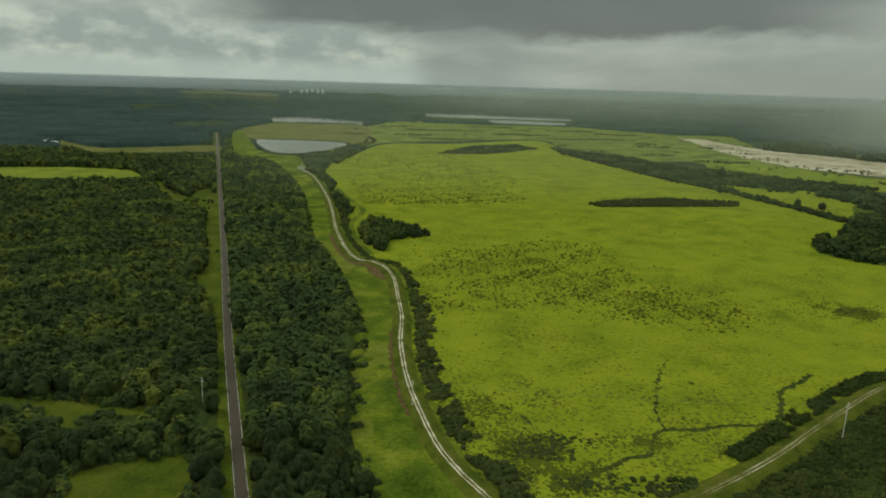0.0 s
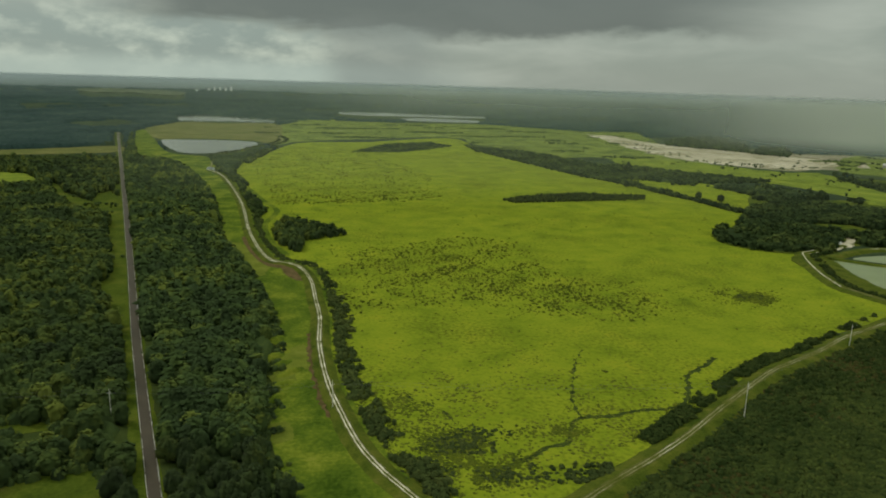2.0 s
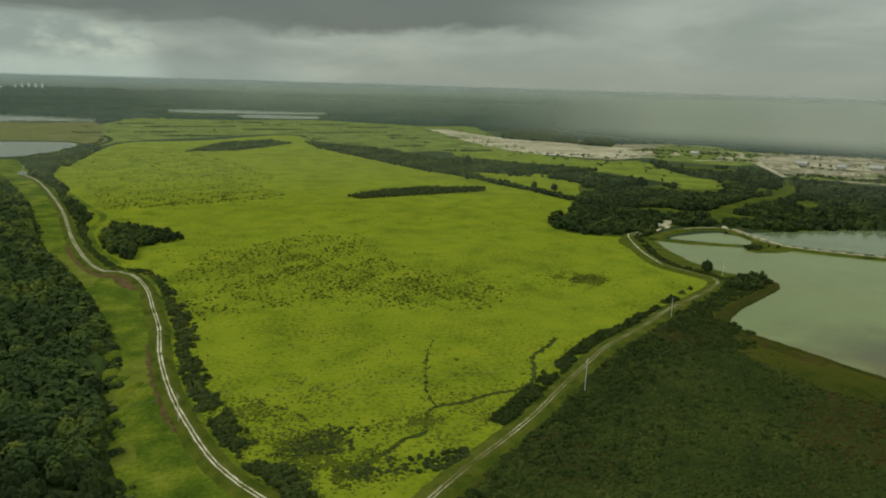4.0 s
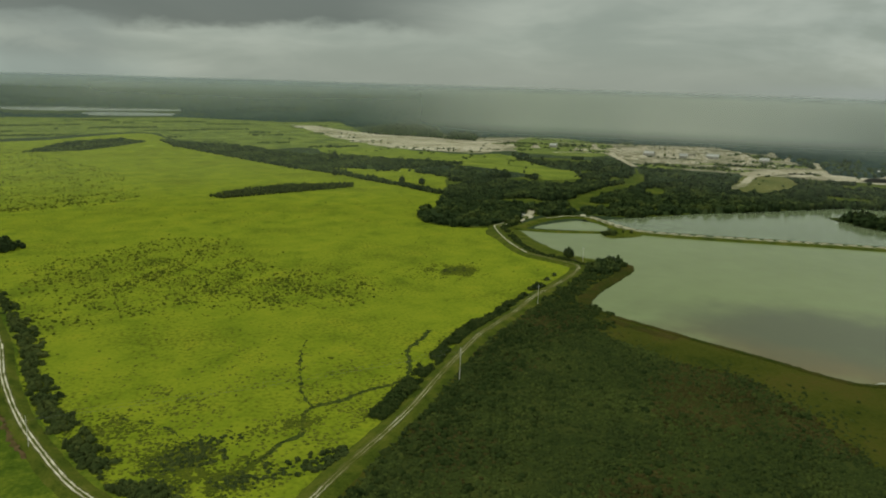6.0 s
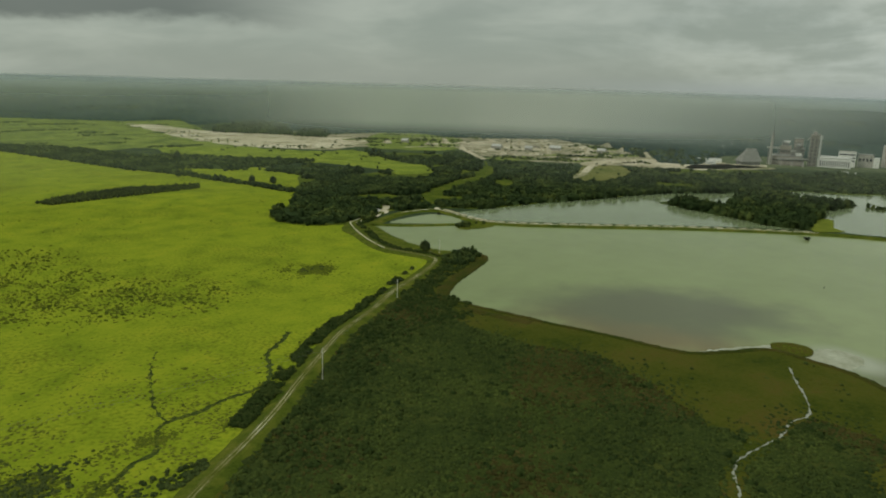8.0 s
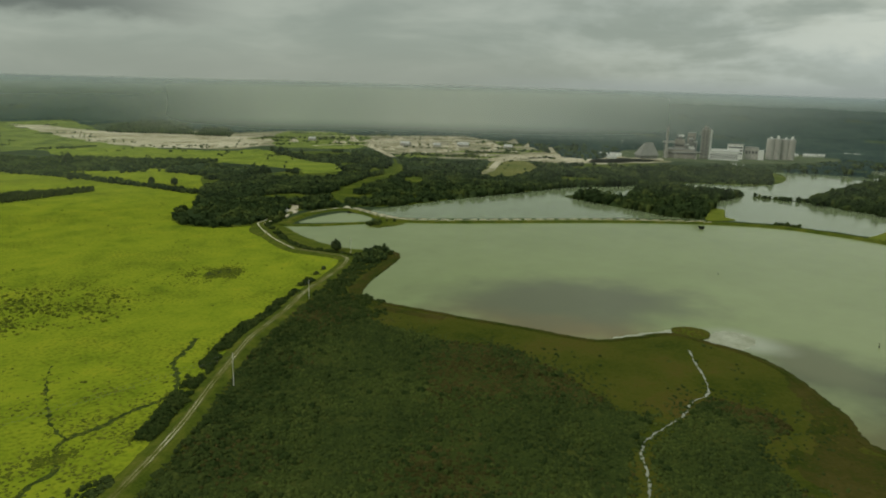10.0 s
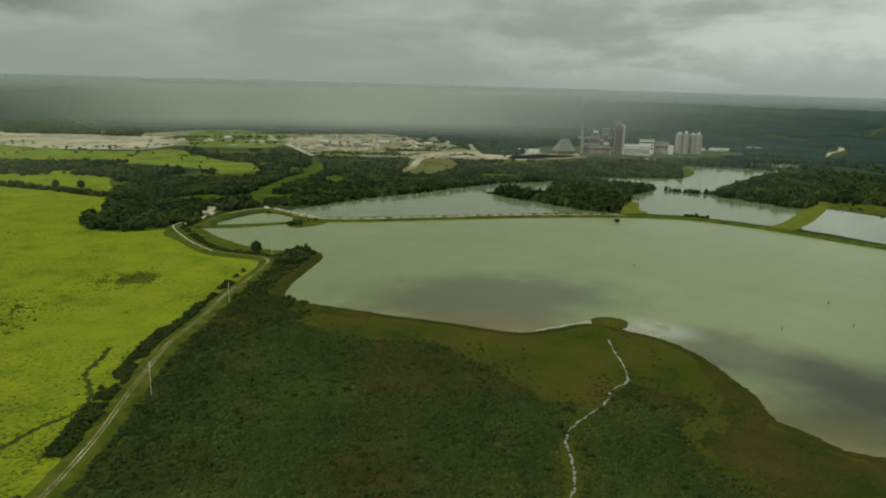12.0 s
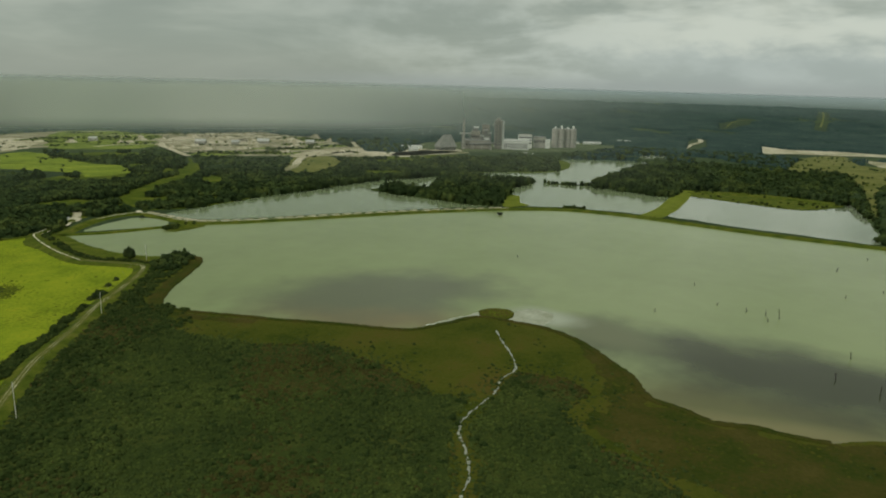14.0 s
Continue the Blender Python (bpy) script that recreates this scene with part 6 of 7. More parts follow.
def far_canopy():
    """Treetops of the endless far forest, open over fields, water and quarry."""
    A = np.radians(np.arange(-48, 112, 0.16))
    R = 980 * 1.0075 ** np.arange(0, 199)
    a, r = np.meshgrid(A, R)
    a = a + rng.uniform(-0.0012, 0.0012, a.shape)
    r = r * (1 + rng.uniform(-0.003, 0.003, r.shape))
    P = np.stack([(r * np.sin(a)).ravel(), (r * np.cos(a)).ravel()], 1)
    open_land = np.zeros(len(P), bool)
    for poly in (MEADOW, MEADOW_FAR, MEADOW_QUARRY, REED_FLAT, SAND_RIVER, QUARRY, QUARRY_EAST, INLET, FAR_FIELD, SAND_EAST, BANK_EAST, YARD_D, SLOPE, CLEARING_D, MEADOW_EAST, BERM_LEFT + BERM_RIGHT[::-1],
                 PLANT_YARD, GREEN_FLATS, POND_A, POND_B, POND_C, POND_D, NORTH_LAKE, EAST_POND, LAKE, SMALL_POND, PATCH_QUARRY, GLADE, MEADOW_STRIP, YARD_A, YARD_B, YARD_C, CLEARING_C, FAR_SAND, FAR_SCAR, QUARRY_FLATS, QUARRY_PIT, [(x + d, y + d) for d in (-25, 25) for x, y in FAR_STRIP[::1 if d < 0 else -1]]):
        for k in (1.0, 1.025, 1.05, 1.075):
            open_land |= inside(P * k, poly)
    open_land |= (away(P, NEAR_ROAD) < 12) | (away(P, WOODS_PATH) < 9) | (away(P, QUARRY_RAMP) < 12) | (away(P, RAMP_ROAD) < 14) | (away(P, PLANT_ROAD) < 12) | (away(P, DIKE_MAIN) < 14) | (away(P, POND_BANK) < 14) | (away(P, DIKE_EAST) < 22) | (away(P, WOODS_LOOP) < 6)
    for k in (1.012, 1.024, 1.036, 1.048):
        open_land |= (away(P * k, WOODS_PATH) < 9) | (away(P * k, QUARRY_RAMP) < 9)
    for w in (WOODS_NORTH, WOODS_MID, WOODS_QUARRY, WOODS_CORNER):
        open_land |= inside(P, w)
    open_land |= inside(P, WEST_WOODS) | inside(P, WOODS_STRIP)
    field = lumps(P[:, 0], P[:, 1], 150, 8) * 0.6 + lumps(P[:, 0], P[:, 1], 47, 3) * 0.4
    open_land |= (field > 0.72) & (r.ravel() > 1600)
    tree = ~open_land & (r.ravel() > 1000) & (r.ravel() < 1900) & (a.ravel() > -0.1) & (rng.random(len(P)) < np.where(r.ravel() < 1350, 0.55, 0.30))
    for w in (WOODS_NORTH, WOODS_MID, WOODS_QUARRY, WOODS_CORNER, WOODS_EAST, WOODS_HILL, WOODS_FAR, PENINSULA):
        tree &= ~inside(P, w)
    woodland("forest_crowns", P[tree], M_DARK_LEAF, "dark uneven crowns of the forest behind the lakes", rng, (4, 7), (7, 13))
    h = rng.uniform(3, 8, len(P)) + 3 * lumps(P[:, 0], P[:, 1], 37, 1)
    h[open_land] = -6
    h[:A.size] = -3
    z = rise_np(r.ravel()) + h
    n = a.shape[1]
    i = np.arange(a.shape[0] - 1)[:, None] * n + np.arange(n - 1)
    F = np.stack([i, i + 1, i + n + 1, i + n], -1).reshape(-1, 4)
    F = F[(~open_land[F]).any(1)]
    tagged(new("far_forest", mesh_from("far_forest", np.column_stack([P, z]).tolist(), F[:, ::-1].tolist(), (M_CANOPY, M_HAZED_CANOPY), True)), "endless dark green forest canopy to the horizon", "forest", kind="stuff")
    # past roughly 1600 m the faces take the haze-tinted canopy colour
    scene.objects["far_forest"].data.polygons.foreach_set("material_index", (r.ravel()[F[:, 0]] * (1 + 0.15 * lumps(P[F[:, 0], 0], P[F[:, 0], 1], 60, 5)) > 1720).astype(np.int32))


FAR_SAND = [(2020, 230), (2200, 200), (2420, 225), (2400, 270), (2150, 250)]
FAR_SCAR = [(3050, 230), (3300, 170), (3500, 120), (3480, 180), (3200, 260)]
far_canopy()


# ---- single trees at the edges of the woods ----
def tree_model(height, radius, seed, cards=450):
    r = np.random.default_rng(seed)
    root = new("tree")
    bm = bmesh.new()
    lean = r.uniform(-0.4, 0.4, 2)
    tube(bm, [(0, 0, -0.2, 0.34), (lean[0] * 0.3, lean[1] * 0.3, height * 0.25, 0.24), (lean[0], lean[1], height * 0.55, 0.15), (lean[0], lean[1], height * 0.8, 0.05)], 7)
    for k in range(4):
        a = k * 1.6 + r.uniform(0, 1)
        s, e = height * r.uniform(0.25, 0.45), radius * 0.7
        tube(bm, [(lean[0] * 0.4, lean[1] * 0.4, s, 0.12), (e * 0.5 * math.cos(a), e * 0.5 * math.sin(a), s + height * 0.14, 0.08), (e * math.cos(a), e * math.sin(a), s + height * 0.26, 0.03)], 5)
    part("trunk", bm, M_BARK, root)
    V = []
    for k in range(5):
        a, q = k * 1.256 + r.uniform(0, 0.8), radius * (0.0 if k == 0 else 0.48)
        c = np.array([[q * math.cos(a), q * math.sin(a), 0.0]])
        top = height * (1.0 if k == 0 else r.uniform(0.72, 0.92))
        q, foot = np.array([radius * 0.62]), np.array([height * r.uniform(0.16, 0.26)])
        V.append(crown_cards(c, q, foot, np.array([top]), cards // 5, r, 0.21, True))
        V.append(crown_heart(c, q, foot, np.array([top]), r))
    crown = new("crown", cards_mesh("crown", np.concatenate(V), M_SHADED_LEAF))
    crown.parent = root
    return tagged(root, "dark green broadleaf tree with a rounded crown", "tree", "trees at the wood edges")


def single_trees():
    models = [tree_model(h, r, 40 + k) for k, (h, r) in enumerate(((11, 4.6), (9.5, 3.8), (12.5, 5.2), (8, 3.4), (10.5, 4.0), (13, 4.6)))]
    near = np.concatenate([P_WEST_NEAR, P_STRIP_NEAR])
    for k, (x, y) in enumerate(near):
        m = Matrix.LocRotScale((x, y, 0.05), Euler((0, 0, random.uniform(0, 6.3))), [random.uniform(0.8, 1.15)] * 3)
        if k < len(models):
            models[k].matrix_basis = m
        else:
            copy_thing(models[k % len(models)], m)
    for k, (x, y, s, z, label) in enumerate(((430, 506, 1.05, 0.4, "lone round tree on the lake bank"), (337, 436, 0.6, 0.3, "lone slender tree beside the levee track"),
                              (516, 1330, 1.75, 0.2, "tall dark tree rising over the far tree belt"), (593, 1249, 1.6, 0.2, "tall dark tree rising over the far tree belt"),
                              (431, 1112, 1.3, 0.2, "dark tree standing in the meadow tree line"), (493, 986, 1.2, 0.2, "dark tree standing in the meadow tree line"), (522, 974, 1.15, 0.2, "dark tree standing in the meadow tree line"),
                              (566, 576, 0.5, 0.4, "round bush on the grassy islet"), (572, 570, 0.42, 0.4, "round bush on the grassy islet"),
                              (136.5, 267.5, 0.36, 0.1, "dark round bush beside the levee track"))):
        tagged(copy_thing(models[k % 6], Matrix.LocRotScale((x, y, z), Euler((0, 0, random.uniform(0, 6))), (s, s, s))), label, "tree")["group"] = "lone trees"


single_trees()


# ---- power line along the levees ----
def utility_pole(x, y, z, h, turn):
    root = new("utility_pole")
    part("pole", tube(bmesh.new(), [(0, 0, -1.0, 0.19), (0, 0, h * 0.5, 0.155), (0, 0, h, 0.11)], 9), M_POLE, root)
    arm = part("crossarm", box(bmesh.new(), -0.9, -0.06, h - 2.0, 0.9, 0.06, h - 1.86), M_POLE, root)
    for o in (-0.8, 0.8):
        part("insulator", tube(bmesh.new(), [(o, 0, h - 1.86, 0.05), (o, 0, h - 1.74, 0.09), (o, 0, h - 1.6, 0.05)], 7), M_WHITE, arm)
    part("insulator", tube(bmesh.new(), [(0, 0, h, 0.05), (0, 0, h + 0.14, 0.09), (0, 0, h + 0.26, 0.05)], 7), M_WHITE, root)
    root.matrix_basis = pose(x, y, z, 0, 0, turn)
    return tagged(root, "tall bleached wooden utility pole with a crossarm", "utility pole", "poles of the power line")


LINE = [(-420, 322, 0.0, 13), (-117, 326, 0.1, 13.5), (-13, 328, 1.4, 14), (192, 309, 0.6, 18.5), (317, 404, 0.9, 14), (435, 491, 0.5, 13)]
for i, (x, y, z, h) in enumerate(LINE):
    utility_pole(x, y, z, h, 0 if i < 3 else 45)
for (xa, ya, za, ha), (xb, yb, zb, hb) in zip(LINE, LINE[1:]):
    bm = bmesh.new()
    a, b = Vector((xa, ya, za + ha)), Vector((xb, yb, zb + hb))
    side = Vector((-(b - a).y, (b - a).x, 0)).normalized()
    for o, drop in ((-0.8, 1.6), (0.0, -0.26), (0.8, 1.6)):
        pts = [a.lerp(b, k / 12) + side * o * 0.7 - Vector((0, 0, drop + 2.2 * 4 * (k / 12) * (1 - k / 12))) for k in range(13)]
        for p, q in zip(pts, pts[1:]):
            u, w = Vector((0, 0, 0.02)), side * 0.02
            v = [bm.verts.new(c) for c in (p + u, p - u * 0.5 + w, p - u * 0.5 - w, q + u, q - u * 0.5 + w, q - u * 0.5 - w)]
            for f in ((0, 1, 4, 3), (1, 2, 5, 4), (2, 0, 3, 5)):
                bm.faces.new([v[k] for k in f])
    me = bpy.data.meshes.new("power_line")
    bm.to_mesh(me)
    bm.free()
    me.materials.append(M_WIRE)
    tagged(new("power_line", me), "thin sagging wires strung between two utility poles", "power line", "spans of the power line", "structure")


# ---- buildings ----
def gable(bm, w, d, z0, z1, over=0.4):
    v = [bm.verts.new(c) for c in ((-w - over, -d - over, z0), (w + over, -d - over, z0), (w + over, d + over, z0), (-w - over, d + over, z0), (-w - over, 0, z1), (w + over, 0, z1))]
    for f in ((0, 1, 5, 4), (2, 3, 4, 5), (1, 2, 5), (3, 0, 4), (3, 2, 1, 0)):
        bm.faces.new([v[k] for k in f])
    return bm


def house(x, y, w, d, h, turn, label, z=0.0, wall=None):
    root = new("house")
    body = part("wall", box(bmesh.new(), -w, -d, -0.5, w, d, h), wall or M_WHITE, root)
    part("roof", gable(bmesh.new(), w, d, h - 0.02, h + d * 0.7), M_ROOF, root)
    part("door", box(bmesh.new(), -0.6, -d - 0.06, 0.0, 0.6, -d + 0.02, 2.1), M_GLASS, root)
    for o in (-0.6, 0.6):
        part("window", box(bmesh.new(), o * w - 0.7, -d - 0.05, 1.0, o * w + 0.7, -d + 0.02, 2.2), M_GLASS, root)
    root.matrix_basis = pose(x, y, z + rise(x, y), 0, 0, turn)
    return tagged(root, label, "house")


for k in range(9):
    t = k / 8
    house(1935 + 150 * t + random.uniform(-14, 14), 512 - 108 * t + random.uniform(-8, 8), random.uniform(6, 10), random.uniform(4, 5.5), random.uniform(3, 5), -76 + random.uniform(-25, 25),
          "small white house with a pale metal roof", 0.0)["group"] = "houses beside the plant"
for x, y, w in ((-868, 1550, 9), (-842, 1536, 7), (-880, 1590, 6), (-905, 1585, 5)):
    house(x, y, w, 5, 4, random.uniform(0, 40), "white farm building at the edge of the woods")["group"] = "farm buildings"
for x, y, w, d, h, turn in ((1545, 530, 7, 4, 4, -60), (1549, 506, 5, 3.5, 3.5, -75), (1470, 775, 10, 6, 5, -50), (1520, 792, 13, 6, 5, -55), (1500, 812, 9, 5, 6, -60), (1902, 966, 8, 5, 4, -66), (1985, 985, 10, 5, 4, -66)):
    house(x, y, w, d, h, turn, "low white works building with a pale roof")["group"] = "works buildings"
house(515, 700, 3.4, 2.4, 2.4, -35, "pale shed with a light roof beside the levee")
for x, y, w, d in ((1290, 1250, 12, 7), (1330, 1180, 9, 6), (1395, 1150, 14, 8), (1450, 1050, 10, 7), (1180, 1480, 9, 6)):
    house(x, y, w, d, 6, random.uniform(-80, -40), "pale quarry shed on the dug ground", 0.1, M_CONCRETE)["group"] = "quarry sheds"


# ---- cement works on the far shore: local x runs along the front, -y faces the lake ----
FRONT = -69.0


def works(name, x, y, label, category):
    root = new(name)
    root.matrix_basis = pose(x, y, 0.0, 0, 0, FRONT)
    return tagged(root, label, category)


def storage_dome():
    r = works("storage_hall", 1545, 728, "pale grey steep-roofed storage hall", "industrial hall")
    r.matrix_basis = pose(1545, 728, 0.0, 0, 0, FRONT + 34)
    part("wall", box(bmesh.new(), -20, -14, -1, 20, 14, 8), M_STEEL, r)
    bm = bmesh.new()
    v = [bm.verts.new(c) for c in ((-23, -17, 7.9), (23, -17, 7.9), (23, 17, 7.9), (-23, 17, 7.9), (-6, 0, 36), (15, 0, 36))]
    for f in ((0, 1, 5, 4), (1, 2, 5), (2, 3, 4, 5), (3, 0, 4), (3, 2, 1, 0)):
        bm.faces.new([v[k] for k in f])
    part("roof", bm, M_SHED, r, "weathered sheet roof")


def chimney():
    r = works("chimney", 1597, 704, "tall slender pale concrete chimney with dark cap", "chimney")
    part("shaft", tube(bmesh.new(), [(0, 0, -1, 3.6), (0, 0, 30, 2.9), (0, 0, 71, 2.3)], 18), M_CONCRETE, r)
    part("cap", tube(bmesh.new(), [(0, 0, 71.01, 2.6), (0, 0, 74, 2.6)], 18), M_STEEL, r, "dark steel cap")
    for z in (24, 48, 66):
        part("platform", tube(bmesh.new(), [(0, 0, z, 4.0), (0, 0, z + 0.5, 4.0)], 18), M_STEEL, r)


def kiln_hall():
    r = works("kiln_hall", 1626, 680, "long dusty grey kiln hall with shallow roof", "industrial hall")
    part("wall", box(bmesh.new(), -30, -10, -1, 30, 10, 20), M_DUST, r)
    part("roof", gable(bmesh.new(), 30, 10, 19.9, 24), M_STEEL, r)
    for k in range(9):
        part("window", box(bmesh.new(), -27 + k * 6.5, -10.15, 9, -23.5 + k * 6.5, -9.9, 13), M_GLASS, r)
    kiln = works("kiln", 1612, 662, "long sloping rusty rotary kiln on piers", "kiln")
    bm = tube(bmesh.new(), [(0, 0, 0, 2.6), (0, 0, 62, 2.6)], 16)
    bmesh.ops.transform(bm, matrix=pose(-30, -4, 13, 0, 87, 0), verts=bm.verts)
    part("shell", bm, M_STEEL, kiln)
    for o in (-22, 0, 22):
        part("pier", box(bmesh.new(), o - 2, -6, -1, o + 2, -2, 10.6), M_CONCRETE, kiln)


def preheater():
    r = works("preheater_tower", 1653, 647, "high open concrete preheater tower with cyclones", "industrial tower")
    for x in (2, 10, 18):
        for y in (-8, 8):
            part("column", box(bmesh.new(), x - 0.9, y - 0.9, -1, x + 0.9, y + 0.9, 70), M_CONCRETE, r)
    for k in range(9):
        part("floor", box(bmesh.new(), 0, -10, 6 + 7.8 * k, 20, 10, 6.8 + 7.8 * k), M_CONCRETE, r)
    part("infill", box(bmesh.new(), 3, -7, -1, 17, 7, 67), M_DUST, r, "dusty grey-brown sheet infill")
    for k in range(7):
        for x in (6, 14):
            part("cyclone", tube(bmesh.new(), [(x, -8.2, 8.0 + 7.8 * k, 0.6), (x, -8.2, 10.2 + 7.8 * k, 2.3), (x, -8.2, 12.6 + 7.8 * k, 2.3)], 12), M_STEEL, r)
    part("stair_tower", box(bmesh.new(), 20.01, -6, -1, 24, -1, 68), M_WHITE, r, "pale stair tower")
    part("head_frame", box(bmesh.new(), 5, -4, 69.3, 14, 4, 75), M_CONCRETE, r)
    part("mast", tube(bmesh.new(), [(8, 0, 75.01, 0.6), (8, 0, 84, 0.3)], 8), M_STEEL, r)
    bm = box(bmesh.new(), -1.3, -1.3, 0, 1.3, 1.3, 20)
    bmesh.ops.transform(bm, matrix=pose(-4, 0, 56, 0, 40, 0), verts=bm.verts)
    part("conveyor", bm, M_ROOF, r, "inclined pale conveyor gallery")
    m = works("blending_silo", 1645, 666, "broad dusty brown blending silo block", "industrial tower")
    part("wall", box(bmesh.new(), -9, -9, -1, 9, 9, 58), M_DUST, m)
    for x in (-5.5, 0, 5.5):
        part("rib", box(bmesh.new(), x - 0.5, -9.6, -1, x + 0.5, -8.9, 58), M_CONCRETE, m)
    for k in range(6):
        part("opening", box(bmesh.new(), -7 + 5 * (k % 3), -9.2, 34 + 12 * (k // 3), -4.5 + 5 * (k % 3), -8.9, 39 + 12 * (k // 3)), M_GLASS, m)
    part("roof", box(bmesh.new(), -9.6, -9.6, 58.01, 9.6, 9.6, 59.2), M_STEEL, m)
    part("lower_hall", box(bmesh.new(), -8.5, -17, -1, 9, -9.65, 28), M_WHITE, m, "white clad lower hall")
    c = works("cooler_building", 1637, 688, "stepped dusty grey clinker cooler building", "industrial hall")
    part("wall", box(bmesh.new(), -12, -9, -1, 10, 9, 42), M_DUST, c)
    part("upper_wall", box(bmesh.new(), -6, -6, 42.01, 4, 6, 49), M_STEEL, c)
    part("roof", gable(bmesh.new(), 6, 5, 49.01, 53), M_ROOF, c)
    part("vent_stack", tube(bmesh.new(), [(-9, 0, 42.01, 1.1), (-9, 0, 54, 0.9)], 10), M_STEEL, c)
    for k in range(8):
        part("opening", box(bmesh.new(), -10.5 + 5 * (k % 4), -9.2, 12 + 14 * (k // 4), -7.5 + 5 * (k % 4), -8.9, 18 + 14 * (k // 4)), M_GLASS, c)
    g = works("gallery", 1625, 700, "long raised pale conveyor gallery on trestles", "conveyor")
    bm = box(bmesh.new(), -24, -1.8, 34, 24, 1.8, 38)
    part("tube", bm, M_ROOF, g)
    for x in (-20, 0, 20):
        part("trestle", box(bmesh.new(), x - 0.8, -1.4, -1, x + 0.8, 1.4, 33.99), M_STEEL, g)
    for i, (x, y, h, w) in enumerate(((1634, 662, 44, 4.5), (1641, 654, 36, 3.5), (1628, 668, 30, 4))):
        t = works("bucket_elevator", x, y, "narrow grey steel elevator tower", "industrial tower")
        t["group"] = "elevator towers"
        part("shaft", box(bmesh.new(), -w, -w, -1, w, w, h), M_STEEL, t)
        part("head", box(bmesh.new(), -w * 1.3, -w * 1.1, h + 0.01, w * 1.3, w * 1.1, h + 4), M_ROOF, t)
        for k in range(5):
            part("landing", box(bmesh.new(), -w - 1.2, -w - 1.2, h * (k + 1) / 6, w + 1.2, -w - 0.01, h * (k + 1) / 6 + 0.5), M_CONCRETE, t)


def white_hall():
    r = works("packing_hall", 1676, 597, "long white packing hall with tall dark bays", "industrial hall")
    part("wall", box(bmesh.new(), -31, -12, -1, 31, 12, 21), M_WHITE, r)
    part("roof", gable(bmesh.new(), 31, 12, 20.9, 25, 0.8), M_ROOF, r)
    for k in range(14):
        part("bay", box(bmesh.new(), -29 + k * 4.2, -12.2, 3, -27.2 + k * 4.2, -11.9, 15), M_GLASS, r)
    o = works("office_block", 1722, 590, "white office block with ribbon windows", "building")
    part("wall", box(bmesh.new(), -17, -9, -1, 17, 9, 33), M_WHITE, o)
    part("roof", box(bmesh.new(), -17.5, -9.5, 33.01, 17.5, 9.5, 34.2), M_CONCRETE, o)
    for k in range(3):
        part("window_band", box(bmesh.new(), -15.5, -9.15, 12 + k * 7, 15.5, -8.9, 15 + k * 7), M_GLASS, o)
    b = works("mill_building", 1752, 562, "brown-grey concrete mill building", "building")
    part("wall", box(bmesh.new(), -15, -10, -1, 15, 10, 28), M_CONCRETE, b)
    part("annex", box(bmesh.new(), 15.01, -10, -1, 27, 6, 22), M_WHITE, b)
    part("roof", box(bmesh.new(), -15.5, -10.5, 28.01, 15.5, 10.5, 29), M_STEEL, b)
    for k in range(4):
        part("opening", box(bmesh.new(), -13 + k * 7, -10.15, 14, -9 + k * 7, -9.9, 20), M_GLASS, b)


def silos():
    for i, (x, y, h) in enumerate(((1788, 532, 48), (1797, 519, 48), (1812, 506, 47), (1819, 494, 47))):
        s = works("cement_silo", x, y, "tall round pale concrete cement silo", "silo")
        s["group"] = "cement silos"
        part("barrel", tube(bmesh.new(), [(0, 0, -1, 8.9), (0, 0, h, 8.9)], 26), M_CONCRETE, s)
        part("roof", tube(bmesh.new(), [(0, 0, h + 0.01, 8.3), (0, 0, h + 1.2, 8.3), (0, 0, h + 2.2, 3)], 26), M_ROOF, s)
        part("head_house", box(bmesh.new(), -2.5, -2.5, h + 2.21, 2.5, 2.5, h + (8 if i % 2 else 5)), M_WHITE, s)


for build in (storage_dome, chimney, kiln_hall, preheater, white_hall, silos):
    build()
for a, r, w, h in ((-11.35, 4120, 4.5, 20), (-10.95, 4125, 4, 27), (-10.55, 4122, 4, 29), (-10.15, 4124, 5, 25), (-9.75, 4126, 4, 28), (-12.2, 4114, 7, 10)):
    x, y = r * math.sin(radians(a)), r * math.cos(radians(a))
    f = new("far_silo")
    f.matrix_basis = pose(x, y, rise(x, y), 0, 0, -a)
    part("barrel", tube(bmesh.new(), [(0, 0, -2, w), (0, 0, h, w)], 14), M_PALE, f)
    part("roof", tube(bmesh.new(), [(0, 0, h + 0.01, w * 1.04), (0, 0, h + 4, w * 0.3)], 14), M_ROOF, f)
    tagged(f, "far pale storage silo near the horizon", "silo", "far silos")


# ---- in and on the water ----
def snag(x, y, h, seed):
    """A drowned dead tree: a bent stem with a few broken limbs."""
    r = random.Random(seed)
    root = new("dead_tree")
    bx, by = r.uniform(-0.2, 0.2) * h, r.uniform(-0.2, 0.2) * h
    part("stem", tube(bmesh.new(), [(0, 0, -0.5, 0.34), (bx * 0.4, by * 0.4, h * 0.5, 0.24), (bx, by, h, 0.10)], 7), M_DEADWOOD, root)
    for k in range(3):
        s, a = h * r.uniform(0.45, 0.8), r.uniform(0, 6.3)
        c = Vector((bx * s / h, by * s / h, s))
        e = c + Vector((math.cos(a), math.sin(a), 0.9)) * h * 0.22
        part("limb", tube(bmesh.new(), [(*c, 0.14), (*e, 0.06)], 5), M_DEADWOOD, root)
    root.matrix_basis = pose(x, y, 0.14)
    return tagged(root, "bare drowned dead tree standing in the lake", "dead tree", "dead trees in the lake")


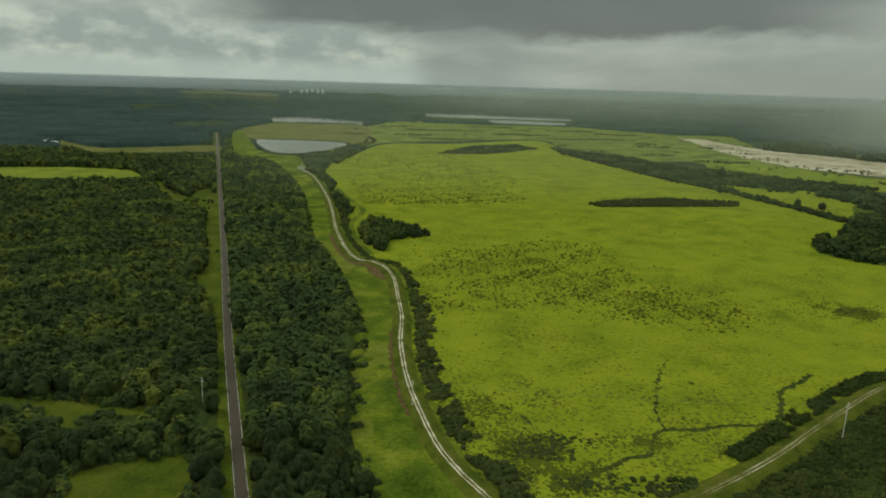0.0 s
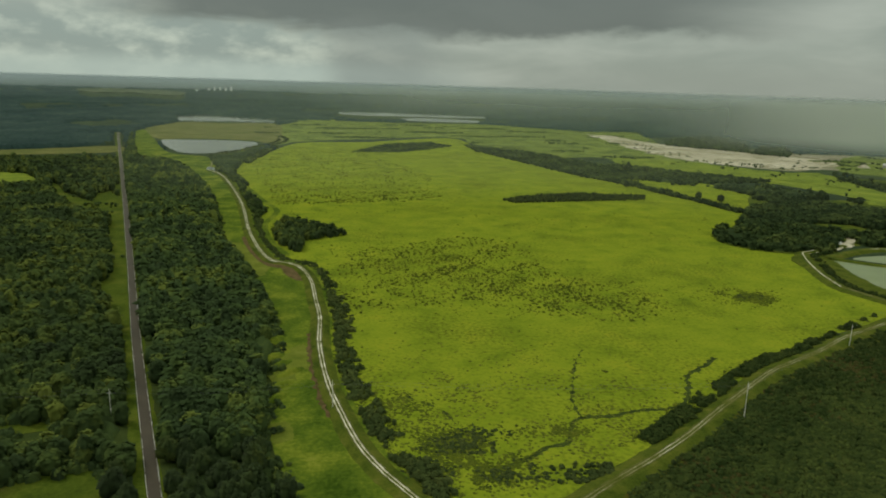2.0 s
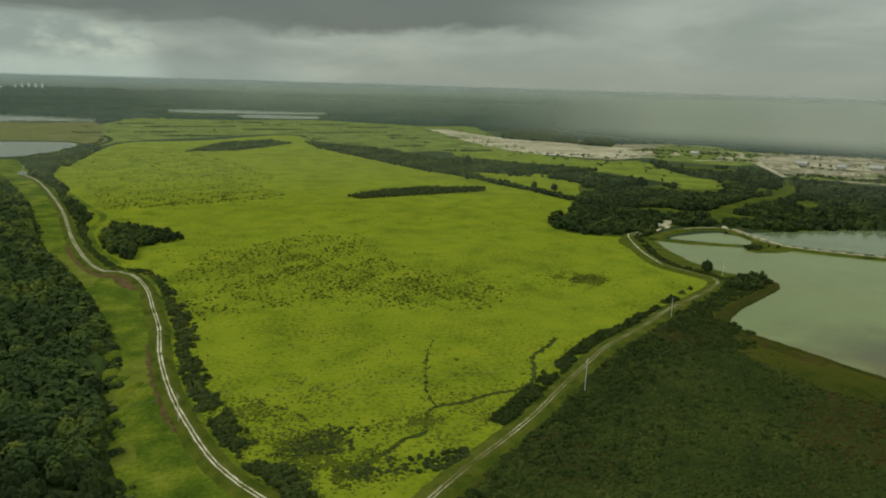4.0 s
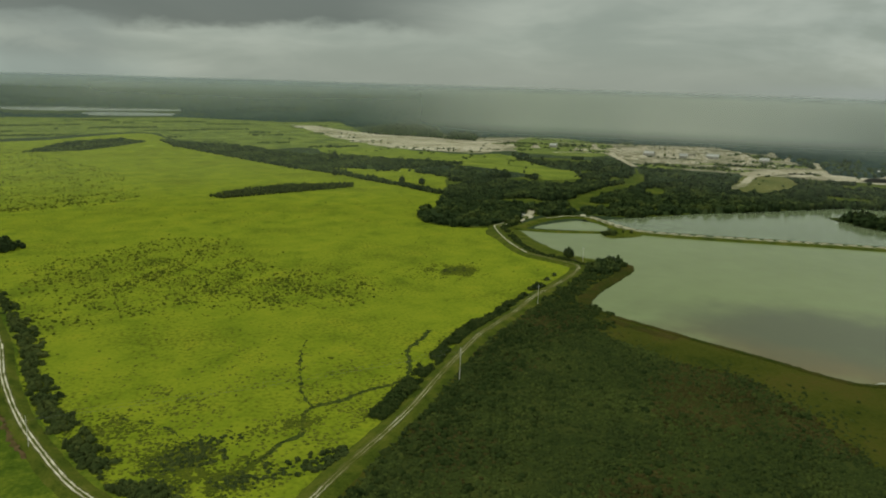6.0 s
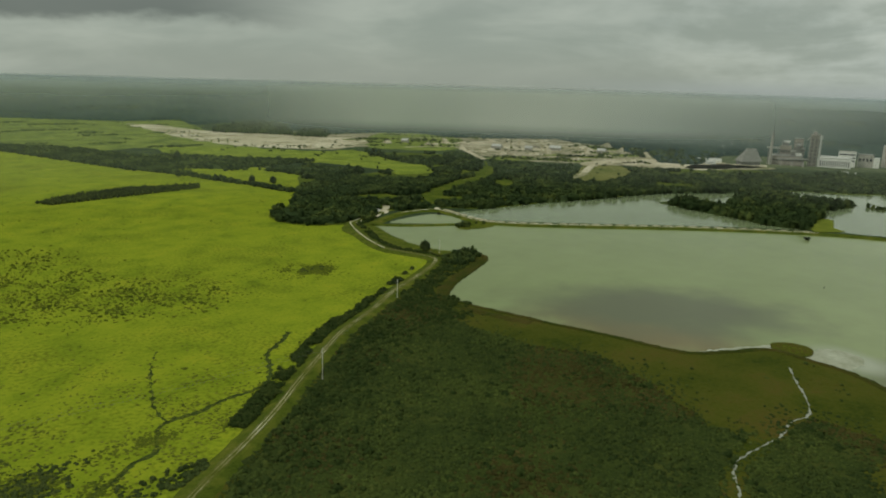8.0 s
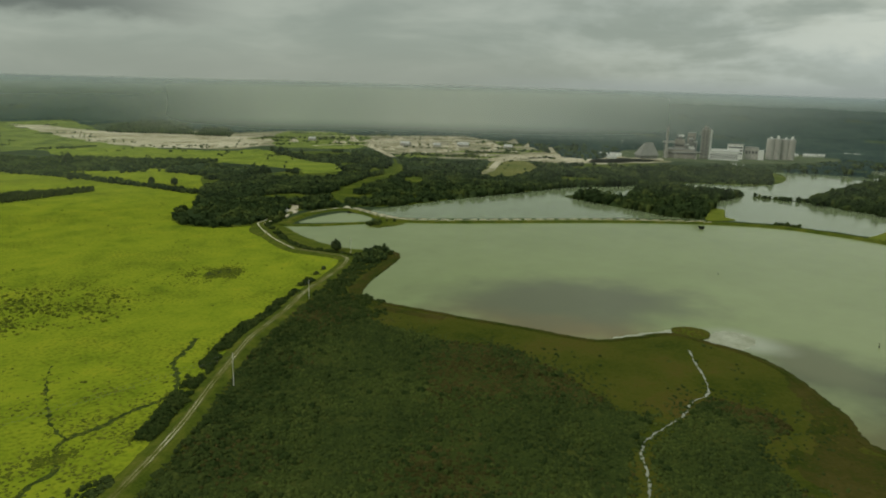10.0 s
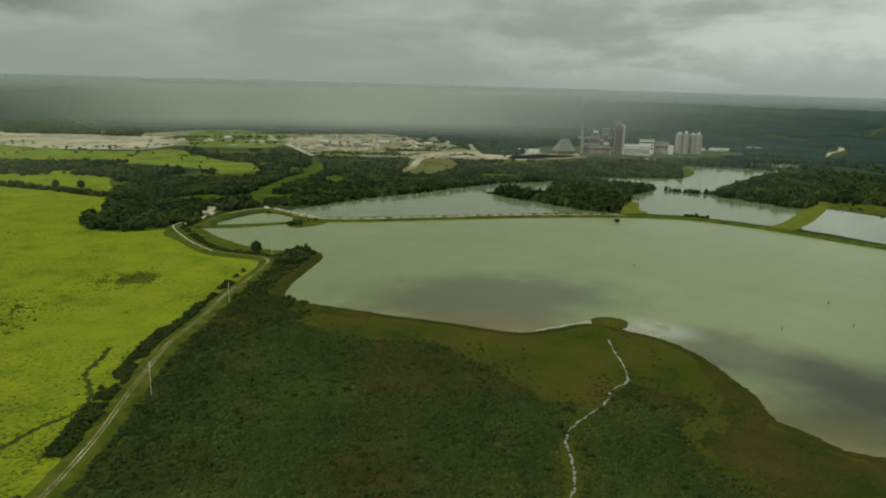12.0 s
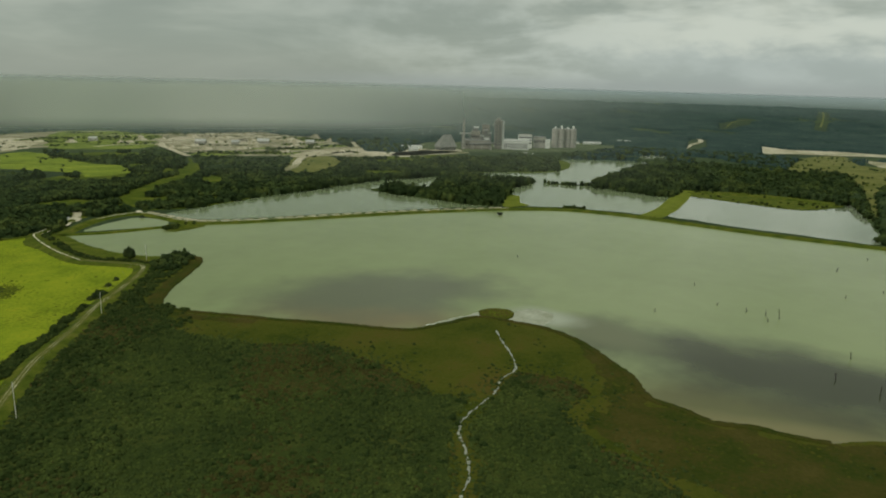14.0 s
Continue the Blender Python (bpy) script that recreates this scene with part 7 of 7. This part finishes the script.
for k, (x, y, h) in enumerate(((542, -12, 8), (480, -53, 5), (439, -43, 4), (429, -64, 5), (719, -57, 5), (514, 70, 3), (548, 10, 3.5), (555, 31, 2.5), (532, -5, 3), (605, 53, 2.5), (628, -59, 2.5), (545, -3, 4.5), (620, 214, 2), (786, -87, 3), (660, -88, 2.5))):
    snag(x, y, h, k)


def dike_bars():
    """Low sand bars that the waves have left in a row along the dike."""
    line = spline(DIKE_MAIN[2:9], 13.0, False)
    me = None
    for k, p in enumerate(line[:-1]):
        d = (line[k + 1] - p).normalized()
        if me is None:
            bm = bmesh.new()
            rim = [bm.verts.new((5.0 * math.cos(a * 0.628) * (1 + 0.1 * (a % 3)), 3.0 * math.sin(a * 0.628), 0.0)) for a in range(10)]
            low = [bm.verts.new((v.co.x * 1.05, v.co.y * 1.2, -0.5)) for v in rim]
            bm.faces.new(rim)
            for a in range(10):
                bm.faces.new((rim[a], low[a], low[(a + 1) % 10], rim[(a + 1) % 10]))
            me = bpy.data.meshes.new("sand_bar")
            bm.to_mesh(me)
            bm.free()
            me.materials.append(M_SAND)
        side = Vector((-d.y, d.x)) * 15.0
        ob = new("sand_bar", me)
        ob.matrix_basis = pose(p.x + side.x, p.y + side.y, 0.42, 0, 0, math.degrees(math.atan2(d.y, d.x)) + 9)
        tagged(ob, "narrow pale sand bar in the shallows beside the dike", "sand bar", "bars along the dike")


dike_bars()


def blind(x, y, s):
    """A small brushed hide on posts in the open water."""
    root = new("duck_blind")
    for a, b in ((-1, -1), (1, -1), (1, 1), (-1, 1)):
        part("post", tube(bmesh.new(), [(a * s * 0.9, b * s * 0.6, -0.6, 0.15), (a * s * 0.9, b * s * 0.6, 1.4, 0.15)], 6), M_DEADWOOD, root)
    part("deck", box(bmesh.new(), -s, -s * 0.7, 1.41, s, s * 0.7, 1.6), M_DEADWOOD, root)
    V = crown_cards(np.zeros((1, 3)), np.array([s * 1.1]), np.array([0.6]), np.array([3.4]), 90, np.random.default_rng(3), 0.3)
    c = new("brush", cards_mesh("brush", V, M_SHADED_LEAF))
    c.parent = root
    root.matrix_basis = pose(x, y, 0.14, 0, 0, 20)
    tagged(root, "small brush-covered hide standing in the lake", "hide")


blind(816, 307, 3.6)
blind(570, 646, 2.2)


# ---- spoil heaps in the quarry ----
def heap(x, y, r, h, seed):
    """A loose cone of dug sand with a slumped foot."""
    g = random.Random(seed)
    bm = bmesh.new()
    rings = []
    for k, (f, z) in enumerate(((1.0, -0.3), (0.82, 0.16), (0.55, 0.55), (0.28, 0.88))):
        rings.append([bm.verts.new((f * r * g.uniform(0.85, 1.15) * math.cos(a * 0.524), f * r * g.uniform(0.85, 1.15) * math.sin(a * 0.524), z * h * g.uniform(0.9, 1.1))) for a in range(12)])
    top = bm.verts.new((0, 0, h))
    for a, b in zip(rings, rings[1:]):
        for k in range(12):
            bm.faces.new((a[k], a[(k + 1) % 12], b[(k + 1) % 12], b[k]))
    for k in range(12):
        bm.faces.new((rings[-1][k], rings[-1][(k + 1) % 12], top))
    me = bpy.data.meshes.new("sand_mound")
    bm.to_mesh(me)
    bm.free()
    me.materials.append(M_SAND)
    ob = new("sand_mound", me)
    ob.matrix_basis = pose(x, y, 0.12)
    return tagged(ob, "low mound of pale dug sand", "sand mound", "mounds in the quarry")


Q = scatter(QUARRY, 75, rng)
for k, (x, y) in enumerate(Q[:44]):
    heap(x, y, random.uniform(9, 22), random.uniform(3, 8), k)
